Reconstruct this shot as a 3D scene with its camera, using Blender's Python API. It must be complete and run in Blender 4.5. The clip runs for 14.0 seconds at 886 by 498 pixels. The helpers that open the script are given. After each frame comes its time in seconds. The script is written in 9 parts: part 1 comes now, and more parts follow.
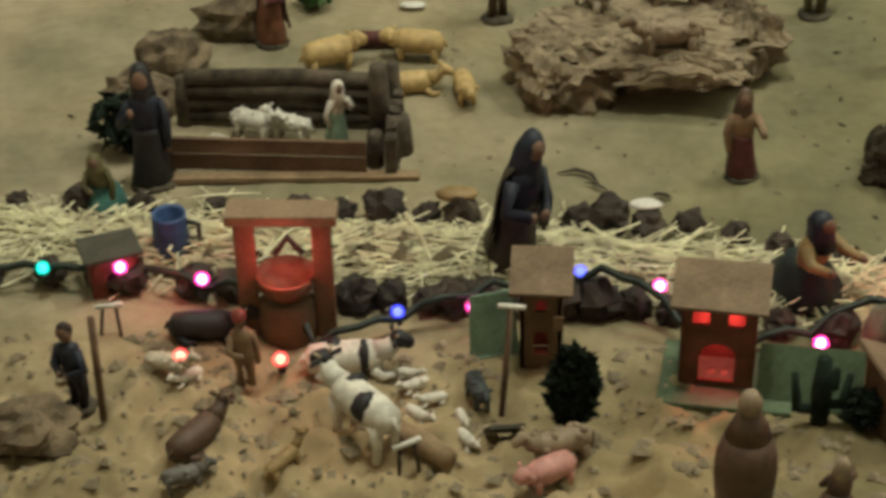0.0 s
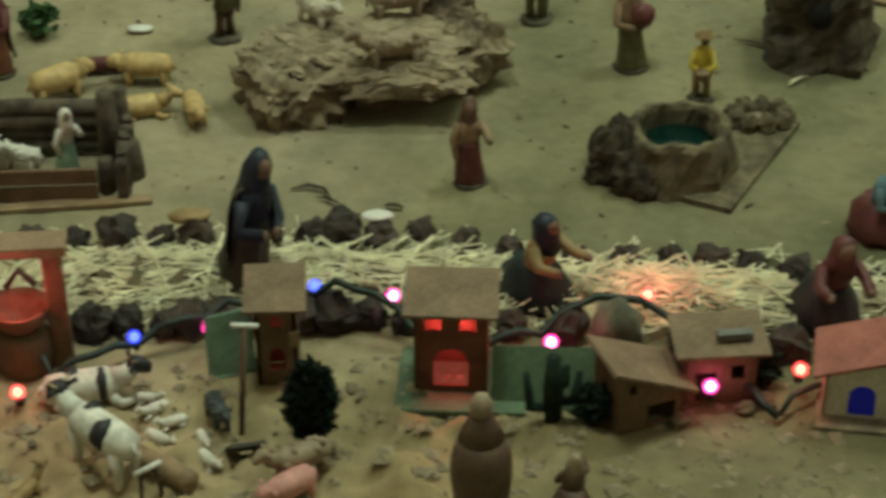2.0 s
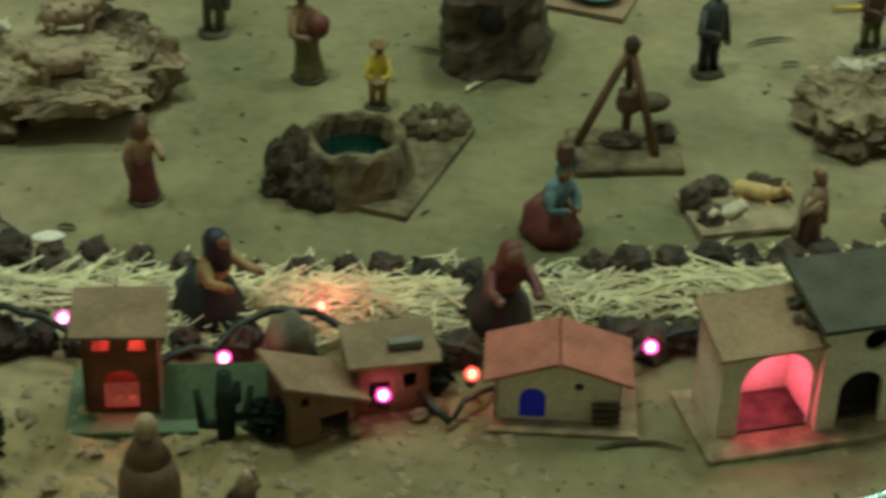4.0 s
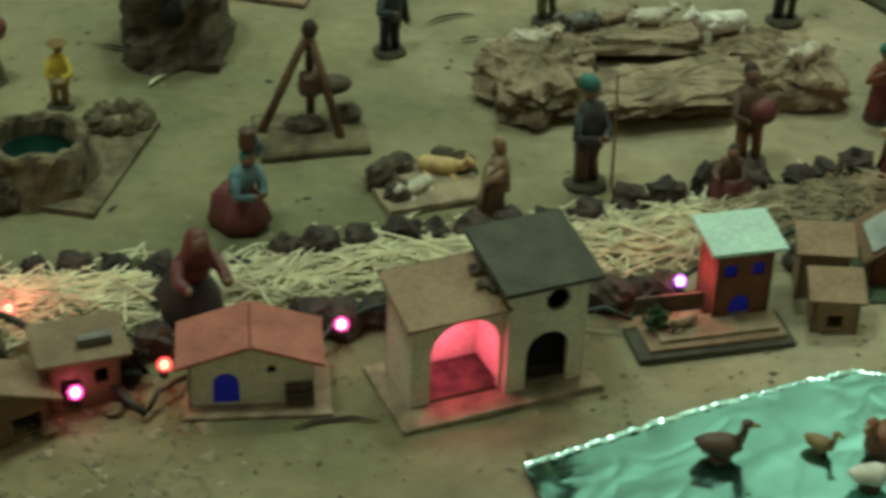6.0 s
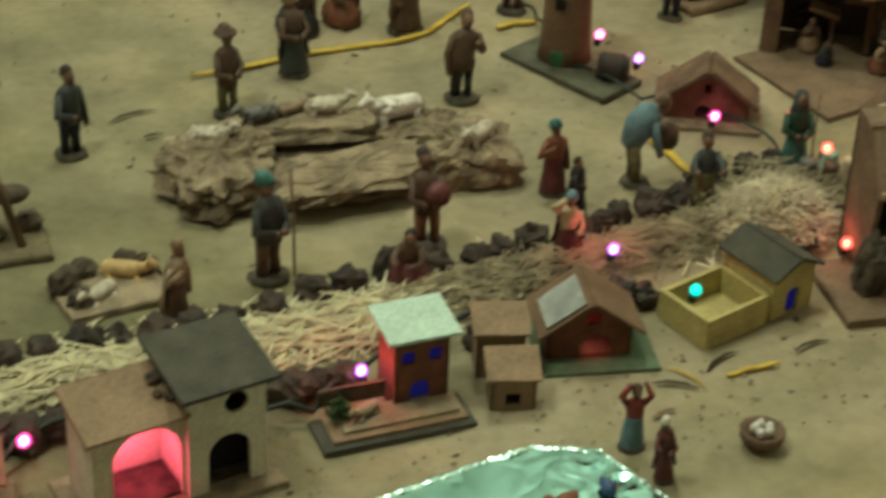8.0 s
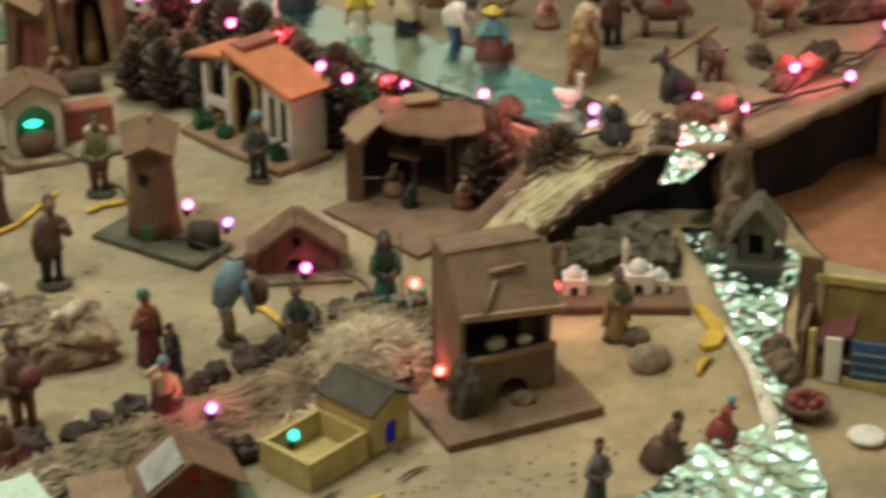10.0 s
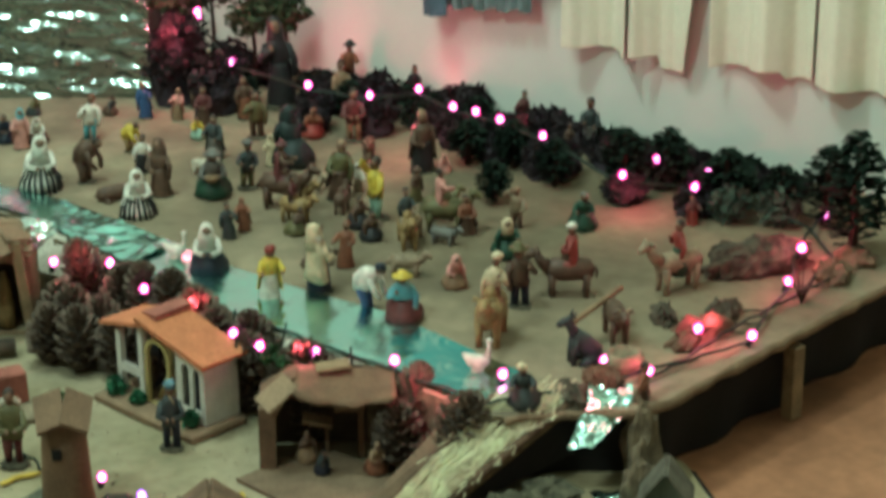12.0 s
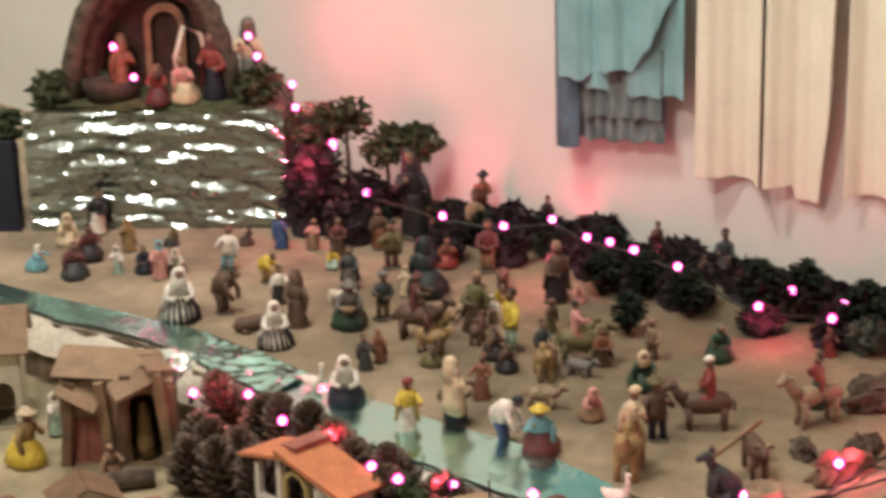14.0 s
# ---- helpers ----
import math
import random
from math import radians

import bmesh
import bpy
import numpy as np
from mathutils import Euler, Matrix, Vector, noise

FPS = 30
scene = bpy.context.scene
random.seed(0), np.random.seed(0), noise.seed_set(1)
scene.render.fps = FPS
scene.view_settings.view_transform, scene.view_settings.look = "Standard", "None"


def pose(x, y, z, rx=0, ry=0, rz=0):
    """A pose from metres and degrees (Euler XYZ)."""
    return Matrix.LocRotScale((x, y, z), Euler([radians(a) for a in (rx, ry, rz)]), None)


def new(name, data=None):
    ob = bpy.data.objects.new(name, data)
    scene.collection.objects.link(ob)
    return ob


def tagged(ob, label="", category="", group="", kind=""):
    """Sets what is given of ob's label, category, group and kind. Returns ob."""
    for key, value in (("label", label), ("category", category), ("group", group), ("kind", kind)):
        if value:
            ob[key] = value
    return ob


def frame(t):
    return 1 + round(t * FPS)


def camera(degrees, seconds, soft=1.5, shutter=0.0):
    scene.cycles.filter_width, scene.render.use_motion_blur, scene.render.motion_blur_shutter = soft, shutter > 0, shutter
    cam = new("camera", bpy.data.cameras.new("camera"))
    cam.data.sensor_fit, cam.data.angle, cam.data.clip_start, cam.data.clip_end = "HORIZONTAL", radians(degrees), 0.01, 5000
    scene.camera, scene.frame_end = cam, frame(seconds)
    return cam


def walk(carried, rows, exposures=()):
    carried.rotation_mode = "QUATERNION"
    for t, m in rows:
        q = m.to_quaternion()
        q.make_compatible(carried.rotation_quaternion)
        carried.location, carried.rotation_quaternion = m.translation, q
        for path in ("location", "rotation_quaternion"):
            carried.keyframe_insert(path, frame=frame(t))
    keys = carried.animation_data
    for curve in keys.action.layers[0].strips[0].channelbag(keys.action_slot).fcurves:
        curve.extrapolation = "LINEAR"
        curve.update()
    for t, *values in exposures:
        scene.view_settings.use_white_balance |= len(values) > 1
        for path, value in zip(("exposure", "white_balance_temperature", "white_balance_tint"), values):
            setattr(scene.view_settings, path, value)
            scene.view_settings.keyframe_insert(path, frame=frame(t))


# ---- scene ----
# Camera: t, x, y, z, yaw, pitch, roll about the view axis
cam = camera(24.0, 14.0, 3.6, 0.8)
ROWS = [
    (0.0, -0.0181, 0.0089, 0.7380, 5.54, -34.40, -1.63),
    (0.5, -0.0168, 0.0066, 0.7418, 4.07, -34.26, -1.11),
    (1.0, -0.0089, 0.0034, 0.7461, 2.35, -34.18, -1.25),
    (1.5, 0.0000, -0.0000, 0.7500, -0.00, -34.17, -0.94),
    (2.0, 0.0064, 0.0000, 0.7492, -2.02, -34.31, -0.71),
    (2.5, 0.0151, -0.0027, 0.7495, -4.19, -33.97, 0.14),
    (2.7, 0.0249, 0.0024, 0.7504, -5.03, -34.18, 0.47),
    (4.8, 0.0568, -0.0064, 0.7506, -13.74, -33.81, 2.32),
    (5.0, 0.0593, -0.0120, 0.7499, -14.58, -33.74, 2.48),
    (5.5, 0.0688, -0.0150, 0.7505, -16.86, -33.72, 2.74),
    (6.0, 0.0824, -0.0195, 0.7494, -18.91, -33.90, 2.38),
    (6.5, 0.0919, -0.0250, 0.7640, -20.53, -33.43, 2.78),
    (7.0, 0.0985, -0.0303, 0.7522, -23.98, -32.61, 3.88),
    (7.2, 0.1036, -0.0322, 0.7613, -24.79, -32.83, 3.86),
    (9.3, 0.1654, -0.0727, 0.7972, -31.48, -29.08, 0.11),
    (9.5, 0.1673, -0.0854, 0.7850, -33.06, -28.21, 0.02),
    (10.0, 0.1822, -0.0987, 0.7723, -36.07, -26.85, -0.52),
    (10.5, 0.1875, -0.1031, 0.7937, -37.97, -26.70, -0.21),
    (11.0, 0.1895, -0.1040, 0.8185, -38.80, -24.97, 0.15),
    (11.5, 0.1876, -0.1019, 0.8307, -38.12, -23.21, -0.94),
    (12.0, 0.1852, -0.1031, 0.8364, -38.64, -21.40, -0.42),
    (12.5, 0.1851, -0.1045, 0.8416, -38.42, -20.14, -0.57),
    (13.0, 0.1792, -0.1010, 0.8453, -37.68, -19.44, -1.08),
    (13.5, 0.1760, -0.0980, 0.8493, -36.56, -18.60, -1.58),
    (14.0, 0.1715, -0.0954, 0.8516, -35.19, -18.08, -1.56),
]
EXPOSURE = [
    (0.0, -0.44, 6250, 2), (0.5, -0.50, 5600, -18), (1.0, -0.52, 6250, 2), (1.5, -0.54, 5500, -26), (2.0, -0.58, 5800, -18), (2.5, -0.58, 6050, -14),
    (4.8, -0.66, 5500, -32), (5.0, -0.68, 5500, -32), (5.5, -0.54, 6200, -2), (6.0, -0.62, 5500, -26), (6.5, -0.60, 6200, -12), (7.0, -0.5, 6250, -8),
    (9.5, -0.28, 6250, -14), (10.0, -0.1, 6250, 6), (10.5, -0.2, 6000, -20), (11.0, -0.14, 5800, -16), (11.5, -0.16, 5500, -26), (12.0, -0.14, 5000, -26),
    (12.5, 0.0, 5900, -14), (13.0, 0.10, 6200, 14), (13.5, 0.12, 6200, 24), (14.0, 0.10, 6200, 22)]
walk(cam, [(t, pose(x, y, z, 90 + pitch, 0, yaw) @ pose(0, 0, 0, 0, 0, roll)) for t, x, y, z, yaw, pitch, roll in ROWS], EXPOSURE)

from mathutils.geometry import tessellate_polygon as tessellate

# World and lamps: a dim room with two ceiling lamps
world = bpy.data.worlds.new("room_world")
scene.world = world
world.use_nodes = True
world.node_tree.nodes["Background"].inputs[0].default_value = (0.9, 0.95, 0.75, 1)
world.node_tree.nodes["Background"].inputs[1].default_value = 0.075


LAMPS = ((-0.10, 1.05, 1.85), (0.86, 1.66, 1.95))
bulb_light = bpy.data.lights.new("ceiling_lamp_light", "POINT")
bulb_light.energy, bulb_light.color, bulb_light.shadow_soft_size = 70.0, (1.0, 0.94, 0.79), 0.12
for at_ in LAMPS:
    new("ceiling_lamp_light", bulb_light).location = at_

# ---- materials ----
MATS = {}


def mat(name, colour, rough=0.8, metal=0.0, vary=0.25, scale=90.0, bump=0.25, dark=None, spots=0.0, emit=None, power=0.0, per_object=0.0, grain=0.5, gloss=0.4):
    """A painted or natural surface: colour varied at two scales, with fine relief."""
    if name in MATS:
        return MATS[name]
    m = bpy.data.materials.new(name)
    m.use_nodes = True
    nt = m.node_tree
    b = nt.nodes["Principled BSDF"]
    b.inputs["Roughness"].default_value, b.inputs["Metallic"].default_value = rough, metal
    b.inputs["Specular IOR Level"].default_value = gloss
    if emit:
        b.inputs["Base Color"].default_value = (*colour, 1)
        b.inputs["Emission Color"].default_value = (*emit, 1)
        b.inputs["Emission Strength"].default_value = power
        MATS[name] = m
        return m
    tc = nt.nodes.new("ShaderNodeTexCoord")
    big, fine = nt.nodes.new("ShaderNodeTexNoise"), nt.nodes.new("ShaderNodeTexNoise")
    for n, sc, det in ((big, scale, 3.0), (fine, scale * 9, 4.0)):
        n.inputs["Scale"].default_value, n.inputs["Detail"].default_value = sc, det
        nt.links.new(tc.outputs["Object"], n.inputs["Vector"])
    ramp = nt.nodes.new("ShaderNodeValToRGB")
    lo = dark or tuple(c * (1 - vary) for c in colour)
    hi = tuple(min(1, c * (1 + vary * 0.6)) for c in colour)
    ramp.color_ramp.elements[0].position, ramp.color_ramp.elements[1].position = 0.32, 0.68
    ramp.color_ramp.elements[0].color, ramp.color_ramp.elements[1].color = (*lo, 1), (*hi, 1)
    nt.links.new(big.outputs["Fac"], ramp.inputs["Fac"])
    mix = nt.nodes.new("ShaderNodeMix")
    mix.data_type, mix.blend_type = "RGBA", "MULTIPLY"
    mix.inputs[0].default_value = grain
    ramp2 = nt.nodes.new("ShaderNodeValToRGB")
    ramp2.color_ramp.elements[0].position, ramp2.color_ramp.elements[1].position = 0.3, 0.7
    ramp2.color_ramp.elements[0].color, ramp2.color_ramp.elements[1].color = (0.45, 0.42, 0.40, 1), (1, 1, 1, 1)
    nt.links.new(fine.outputs["Fac"], ramp2.inputs["Fac"])
    nt.links.new(ramp.outputs["Color"], mix.inputs[6])
    nt.links.new(ramp2.outputs["Color"], mix.inputs[7])
    out = mix.outputs[2]
    if per_object:
        info, hsv = nt.nodes.new("ShaderNodeObjectInfo"), nt.nodes.new("ShaderNodeHueSaturation")
        mr = nt.nodes.new("ShaderNodeMapRange")
        mr.inputs[3].default_value, mr.inputs[4].default_value = 1 - per_object, 1 + per_object
        nt.links.new(info.outputs["Random"], mr.inputs[0])
        nt.links.new(mr.outputs[0], hsv.inputs["Value"])
        nt.links.new(out, hsv.inputs["Color"])
        out = hsv.outputs["Color"]
    nt.links.new(out, b.inputs["Base Color"])
    if bump:
        bp = nt.nodes.new("ShaderNodeBump")
        bp.inputs["Strength"].default_value, bp.inputs["Distance"].default_value = bump, 0.0012
        nt.links.new(fine.outputs["Fac"], bp.inputs["Height"])
        nt.links.new(bp.outputs["Normal"], b.inputs["Normal"])
    MATS[name] = m
    return m


SAND = mat("sand", (0.365, 0.315, 0.220), 0.95, scale=11, vary=0.26, bump=0.8, dark=(0.245, 0.222, 0.145), grain=0.28)
CLOD = mat("sand_crumb", (0.30, 0.25, 0.165), 0.95, scale=60, vary=0.3, bump=0.4)
SAND2 = mat("terrace_sand", (0.345, 0.288, 0.200), 0.95, scale=9, vary=0.36, bump=0.9, grain=0.3)


def light_mottle_tint(m, centre, radius, tint, scale=7.0):
    """An uneven tint over the sand, for painted light and shade and for mottling."""
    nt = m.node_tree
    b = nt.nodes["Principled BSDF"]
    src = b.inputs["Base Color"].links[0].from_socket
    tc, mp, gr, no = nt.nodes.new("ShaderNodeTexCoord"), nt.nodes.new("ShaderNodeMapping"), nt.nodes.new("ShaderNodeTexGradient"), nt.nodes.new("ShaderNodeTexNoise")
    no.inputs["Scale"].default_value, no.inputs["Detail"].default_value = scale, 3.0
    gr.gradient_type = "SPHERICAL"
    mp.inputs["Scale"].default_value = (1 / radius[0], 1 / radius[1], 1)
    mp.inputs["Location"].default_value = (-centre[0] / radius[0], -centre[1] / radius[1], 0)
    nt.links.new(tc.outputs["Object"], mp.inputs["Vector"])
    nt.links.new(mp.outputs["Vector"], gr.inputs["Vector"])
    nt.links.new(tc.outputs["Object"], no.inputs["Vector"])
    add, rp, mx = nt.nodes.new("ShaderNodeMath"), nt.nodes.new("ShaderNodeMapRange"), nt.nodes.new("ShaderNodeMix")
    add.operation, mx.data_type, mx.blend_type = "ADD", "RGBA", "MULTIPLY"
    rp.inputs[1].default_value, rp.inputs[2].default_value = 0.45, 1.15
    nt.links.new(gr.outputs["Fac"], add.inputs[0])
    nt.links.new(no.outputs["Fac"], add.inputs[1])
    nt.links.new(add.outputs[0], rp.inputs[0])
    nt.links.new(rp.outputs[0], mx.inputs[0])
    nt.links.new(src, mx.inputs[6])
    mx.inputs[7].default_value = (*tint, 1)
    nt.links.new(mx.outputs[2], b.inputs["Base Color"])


# broad shade painted into the sand colour around the well
light_mottle_tint(SAND, (0.25, 1.18), (0.46, 0.60), (0.66, 0.70, 0.60))
# farmyard sand tinted paler, painting in light that the lamps don't give
light_mottle_tint(SAND, (-0.10, 0.86), (0.52, 0.19), (1.75, 1.64, 1.52))
light_mottle_tint(SAND, (-0.14, 0.86), (0.55, 0.19), (0.70, 0.66, 0.62), 46.0)
light_mottle_tint(SAND, (0.35, 1.25), (1.5, 1.1), (0.84, 0.84, 0.80), 20.0)
# more shade painted into the sand around the front houses
light_mottle_tint(SAND, (0.29, 0.93), (0.30, 0.34), (0.68, 0.71, 0.68))
light_mottle_tint(SAND2, (1.45, 1.5), (0.9, 0.9), (0.74, 0.72, 0.68), 24.0)
# warmer, paler tint near the stream
light_mottle_tint(SAND, (1.14, 0.90), (0.34, 0.34), (1.22, 1.10, 1.00), 9.0)
# darker tint towards the right end of the terrace
light_mottle_tint(SAND2, (1.60, 1.35), (0.34, 0.50), (0.66, 0.66, 0.62))
STRAW = mat("straw", (0.88, 0.80, 0.55), 0.6, scale=60, vary=0.35, bump=0.1)
# darker, duller straw colour for the far end of the path
DULL_STRAW = mat("dull_straw", (0.40, 0.35, 0.23), 0.8, scale=60, vary=0.45, bump=0.1)
ROCK = mat("brown_rock", (0.20, 0.155, 0.10), 0.95, scale=70, vary=0.55, bump=0.8)
CORK = mat("cork_rock", (0.31, 0.25, 0.165), 0.95, scale=60, vary=0.45, bump=0.9)
STONE = mat("dark_stone", (0.045, 0.032, 0.023), 0.7, scale=90, vary=0.6, bump=0.7, per_object=0.4)
CONE = mat("pine_cone_brown", (0.165, 0.125, 0.092), 0.75, scale=120, vary=0.5, bump=0.5, per_object=0.25)
CARD = mat("cardboard", (0.275, 0.19, 0.118), 0.85, scale=40, vary=0.18, bump=0.3)
CARD_M = mat("brown_cardboard", (0.200, 0.140, 0.088), 0.85, scale=40, vary=0.25, bump=0.3)
CARD_D = mat("dark_cardboard", (0.17, 0.105, 0.06), 0.85, scale=40, vary=0.25, bump=0.3)
WOOD = mat("brown_wood", (0.16, 0.10, 0.06), 0.8, scale=45, vary=0.4, bump=0.5)
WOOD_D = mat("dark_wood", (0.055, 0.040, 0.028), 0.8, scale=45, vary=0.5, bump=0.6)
WOOD_L = mat("pale_wood", (0.30, 0.21, 0.12), 0.8, scale=45, vary=0.3, bump=0.4)
BARK = mat("bark", (0.105, 0.085, 0.06), 0.95, scale=80, vary=0.6, bump=0.9)
PLASTER = mat("white_plaster", (0.66, 0.62, 0.50), 0.9, scale=35, vary=0.14, bump=0.3)
WHITE = mat("white_paint", (0.74, 0.72, 0.66), 0.7, scale=60, vary=0.12, bump=0.2)
YELLOWP = mat("yellow_plaster", (0.48, 0.40, 0.16), 0.85, scale=40, vary=0.2, bump=0.3)
REDROOF = mat("red_roof", (0.32, 0.115, 0.085), 0.8, scale=45, vary=0.25, bump=0.4)
ORANGE = mat("orange_roof", (0.50, 0.19, 0.085), 0.85, scale=45, vary=0.2, bump=0.3)
GREYROOF = mat("grey_roof", (0.075, 0.072, 0.055), 0.9, scale=60, vary=0.25, bump=0.5)
MINT = mat("mint_card", (0.50, 0.66, 0.56), 0.6, scale=40, vary=0.1, bump=0.1)
REDBRICK = mat("red_brown_wall", (0.17, 0.065, 0.038), 0.85, scale=70, vary=0.4, bump=0.5)
GREEN_CARD = mat("green_card", (0.105, 0.150, 0.085), 0.8, scale=30, vary=0.25, bump=0.2)
GREEN = mat("green_paint", (0.045, 0.16, 0.07), 0.6, scale=80, vary=0.35)
LEAF = mat("leaf_green", (0.055, 0.115, 0.035), 0.7, scale=90, vary=0.5, per_object=0.2)
LEAF_D = mat("dark_leaf", (0.024, 0.036, 0.026), 0.95, scale=90, vary=0.5, gloss=0.1)
SKIN = mat("figure_skin", (0.185, 0.112, 0.072), 0.6, scale=120, vary=0.15, bump=0.1)
HAIR = mat("figure_hair", (0.035, 0.024, 0.018), 0.6, scale=120, vary=0.3, bump=0.2)
BASE = mat("figure_base", (0.085, 0.075, 0.05), 0.9, scale=120, vary=0.4, bump=0.5)
CABLE = mat("green_cable", (0.012, 0.022, 0.014), 0.5, scale=100, vary=0.3, bump=0.1)
BLACKISH = mat("black_paint", (0.016, 0.016, 0.018), 0.45, scale=80, vary=0.3, bump=0.1)
CLOTH_W = mat("white_cloth", (0.70, 0.66, 0.55), 0.9, scale=25, vary=0.1, bump=0.2)
YELLOW_STRIP = mat("yellow_strip", (0.60, 0.42, 0.06), 0.8, scale=50, vary=0.25)
# near-black for skirts and for sheets that stand in for shade
NEAR_BLACK = mat("dark_cloth", (0.014, 0.012, 0.011), 0.95, scale=20, vary=0.3)
MOSS = mat("purple_grey_mound", (0.044, 0.034, 0.046), 0.95, scale=60, vary=0.5, bump=0.6)
PAINT = {
    "blue": (0.05, 0.10, 0.24), "navy": (0.013, 0.018, 0.034), "sky": (0.16, 0.40, 0.46), "teal": (0.055, 0.17, 0.15), "green": (0.022, 0.062, 0.036),
    "red": (0.24, 0.045, 0.035), "wine": (0.12, 0.035, 0.035), "brown": (0.10, 0.060, 0.038), "rust": (0.21, 0.085, 0.045), "tan": (0.27, 0.18, 0.105),
    "cream": (0.62, 0.52, 0.34), "white": (0.74, 0.71, 0.62), "yellow": (0.62, 0.48, 0.06), "ochre": (0.30, 0.205, 0.085), "pink": (0.60, 0.30, 0.26),
    "grey": (0.15, 0.145, 0.13), "black": (0.02, 0.02, 0.022), "olive": (0.13, 0.12, 0.05), "mint": (0.40, 0.58, 0.46), "dkteal": (0.010, 0.020, 0.020),
    "pig": (0.56, 0.40, 0.17), "wool": (0.58, 0.53, 0.42), "fawn": (0.30, 0.23, 0.15), "slate": (0.045, 0.055, 0.055), "steel": (0.13, 0.22, 0.26), "umber": (0.055, 0.044, 0.026),
}


def paint(key):
    return mat("paint_" + key, PAINT[key], 0.55, scale=130, vary=0.28, bump=0.2)


def foil(name, colour, rough, bump_scale, strength):
    m = bpy.data.materials.new(name)
    m.use_nodes = True
    nt = m.node_tree
    b = nt.nodes["Principled BSDF"]
    b.inputs["Base Color"].default_value, b.inputs["Metallic"].default_value, b.inputs["Roughness"].default_value = (*colour, 1), 1.0, rough
    tc, no, cr = nt.nodes.new("ShaderNodeTexCoord"), nt.nodes.new("ShaderNodeTexNoise"), nt.nodes.new("ShaderNodeTexNoise")
    no.inputs["Scale"].default_value, no.inputs["Detail"].default_value, no.inputs["Distortion"].default_value = bump_scale * 0.5, 2.0, 1.5
    cr.inputs["Scale"].default_value, cr.inputs["Detail"].default_value, cr.inputs["Distortion"].default_value = bump_scale, 1.0, 0.8
    sub_, fold, add = nt.nodes.new("ShaderNodeMath"), nt.nodes.new("ShaderNodeMath"), nt.nodes.new("ShaderNodeMath")
    sub_.operation, fold.operation, add.operation = "SUBTRACT", "ABSOLUTE", "ADD"
    sub_.inputs[1].default_value = 0.5
    bp = nt.nodes.new("ShaderNodeBump")
    bp.inputs["Strength"].default_value, bp.inputs["Distance"].default_value = strength, 0.006
    for n in (no, cr):
        nt.links.new(tc.outputs["Object"], n.inputs["Vector"])
    nt.links.new(cr.outputs["Fac"], sub_.inputs[0])
    nt.links.new(sub_.outputs[0], fold.inputs[0])
    nt.links.new(fold.outputs[0], add.inputs[0])
    nt.links.new(no.outputs["Fac"], add.inputs[1])
    nt.links.new(add.outputs[0], bp.inputs["Height"])
    nt.links.new(bp.outputs["Normal"], b.inputs["Normal"])
    return m


FOIL_TEAL = foil("teal_foil", (0.46, 0.76, 0.69), 0.20, 26, 0.3)
FOIL_POND = foil("pond_foil", (0.30, 0.53, 0.47), 0.13, 20, 0.45)
FOIL_GROTTO = foil("grotto_foil", (0.38, 0.46, 0.45), 0.11, 50, 0.45)
FOIL_POOL = foil("pool_foil", (0.56, 0.79, 0.74), 0.17, 40, 0.7)
GOLD = mat("golden_straw", (1.0, 0.84, 0.56), 0.28, scale=60, vary=0.35, bump=0.1)
MOSSY = mat("mossy_stone", (0.150, 0.125, 0.072), 0.95, scale=80, vary=0.6, bump=0.9)
BRUSH = mat("dark_brush", (0.036, 0.029, 0.032), 0.95, scale=90, vary=0.6, gloss=0.1)
FOIL_SILVER = foil("silver_foil", (0.80, 0.90, 0.86), 0.24, 60, 0.6)
GLOW = {
    "blue": mat("bulb_blue", (0.1, 0.1, 0.9), emit=(0.12, 0.14, 1.0), power=6.0),
    "cyan": mat("bulb_cyan", (0.1, 0.8, 0.8), emit=(0.10, 0.85, 0.75), power=4.0),
    "green": mat("bulb_green", (0.1, 0.8, 0.4), emit=(0.05, 0.9, 0.45), power=4.0),
    "pink": mat("bulb_pink", (0.9, 0.3, 0.6), emit=(1.0, 0.26, 0.62), power=14.0),
    "violet": mat("bulb_violet", (0.6, 0.3, 0.9), emit=(0.75, 0.35, 1.0), power=10.0),
    # weak emission for sheets that stand in for blue bulb light indoors
    "deep": mat("blue_glow_sheet", (0.015, 0.015, 0.12), emit=(0.01, 0.012, 0.30), power=0.25),
    "red": mat("bulb_red", (0.9, 0.2, 0.2), emit=(1.0, 0.20, 0.12), power=9.0),
}



def envelope(tone, colour, power):
    """Glow halo of a lit bulb, painted as a mostly clear shell in its own colour."""
    m = bpy.data.materials.new("bulb_halo_" + tone)
    m.use_nodes = True
    nt = m.node_tree
    b = nt.nodes["Principled BSDF"]
    b.inputs["Base Color"].default_value, b.inputs["Roughness"].default_value = (*colour, 1), 0.2
    b.inputs["Emission Color"].default_value, b.inputs["Emission Strength"].default_value = (*colour, 1), power
    b.inputs["Alpha"].default_value = 0.30
    return m


SHELL = {
    "blue": envelope("blue", (0.06, 0.08, 1.0), 2.0), "cyan": envelope("cyan", (0.02, 0.85, 0.62), 1.6), "green": envelope("green", (0.02, 0.85, 0.35), 1.6),
    "pink": envelope("pink", (1.0, 0.05, 0.40), 2.4), "violet": envelope("violet", (0.60, 0.12, 1.0), 2.2), "red": envelope("red", (1.0, 0.08, 0.10), 2.2),
}

# ---- shape helpers ----


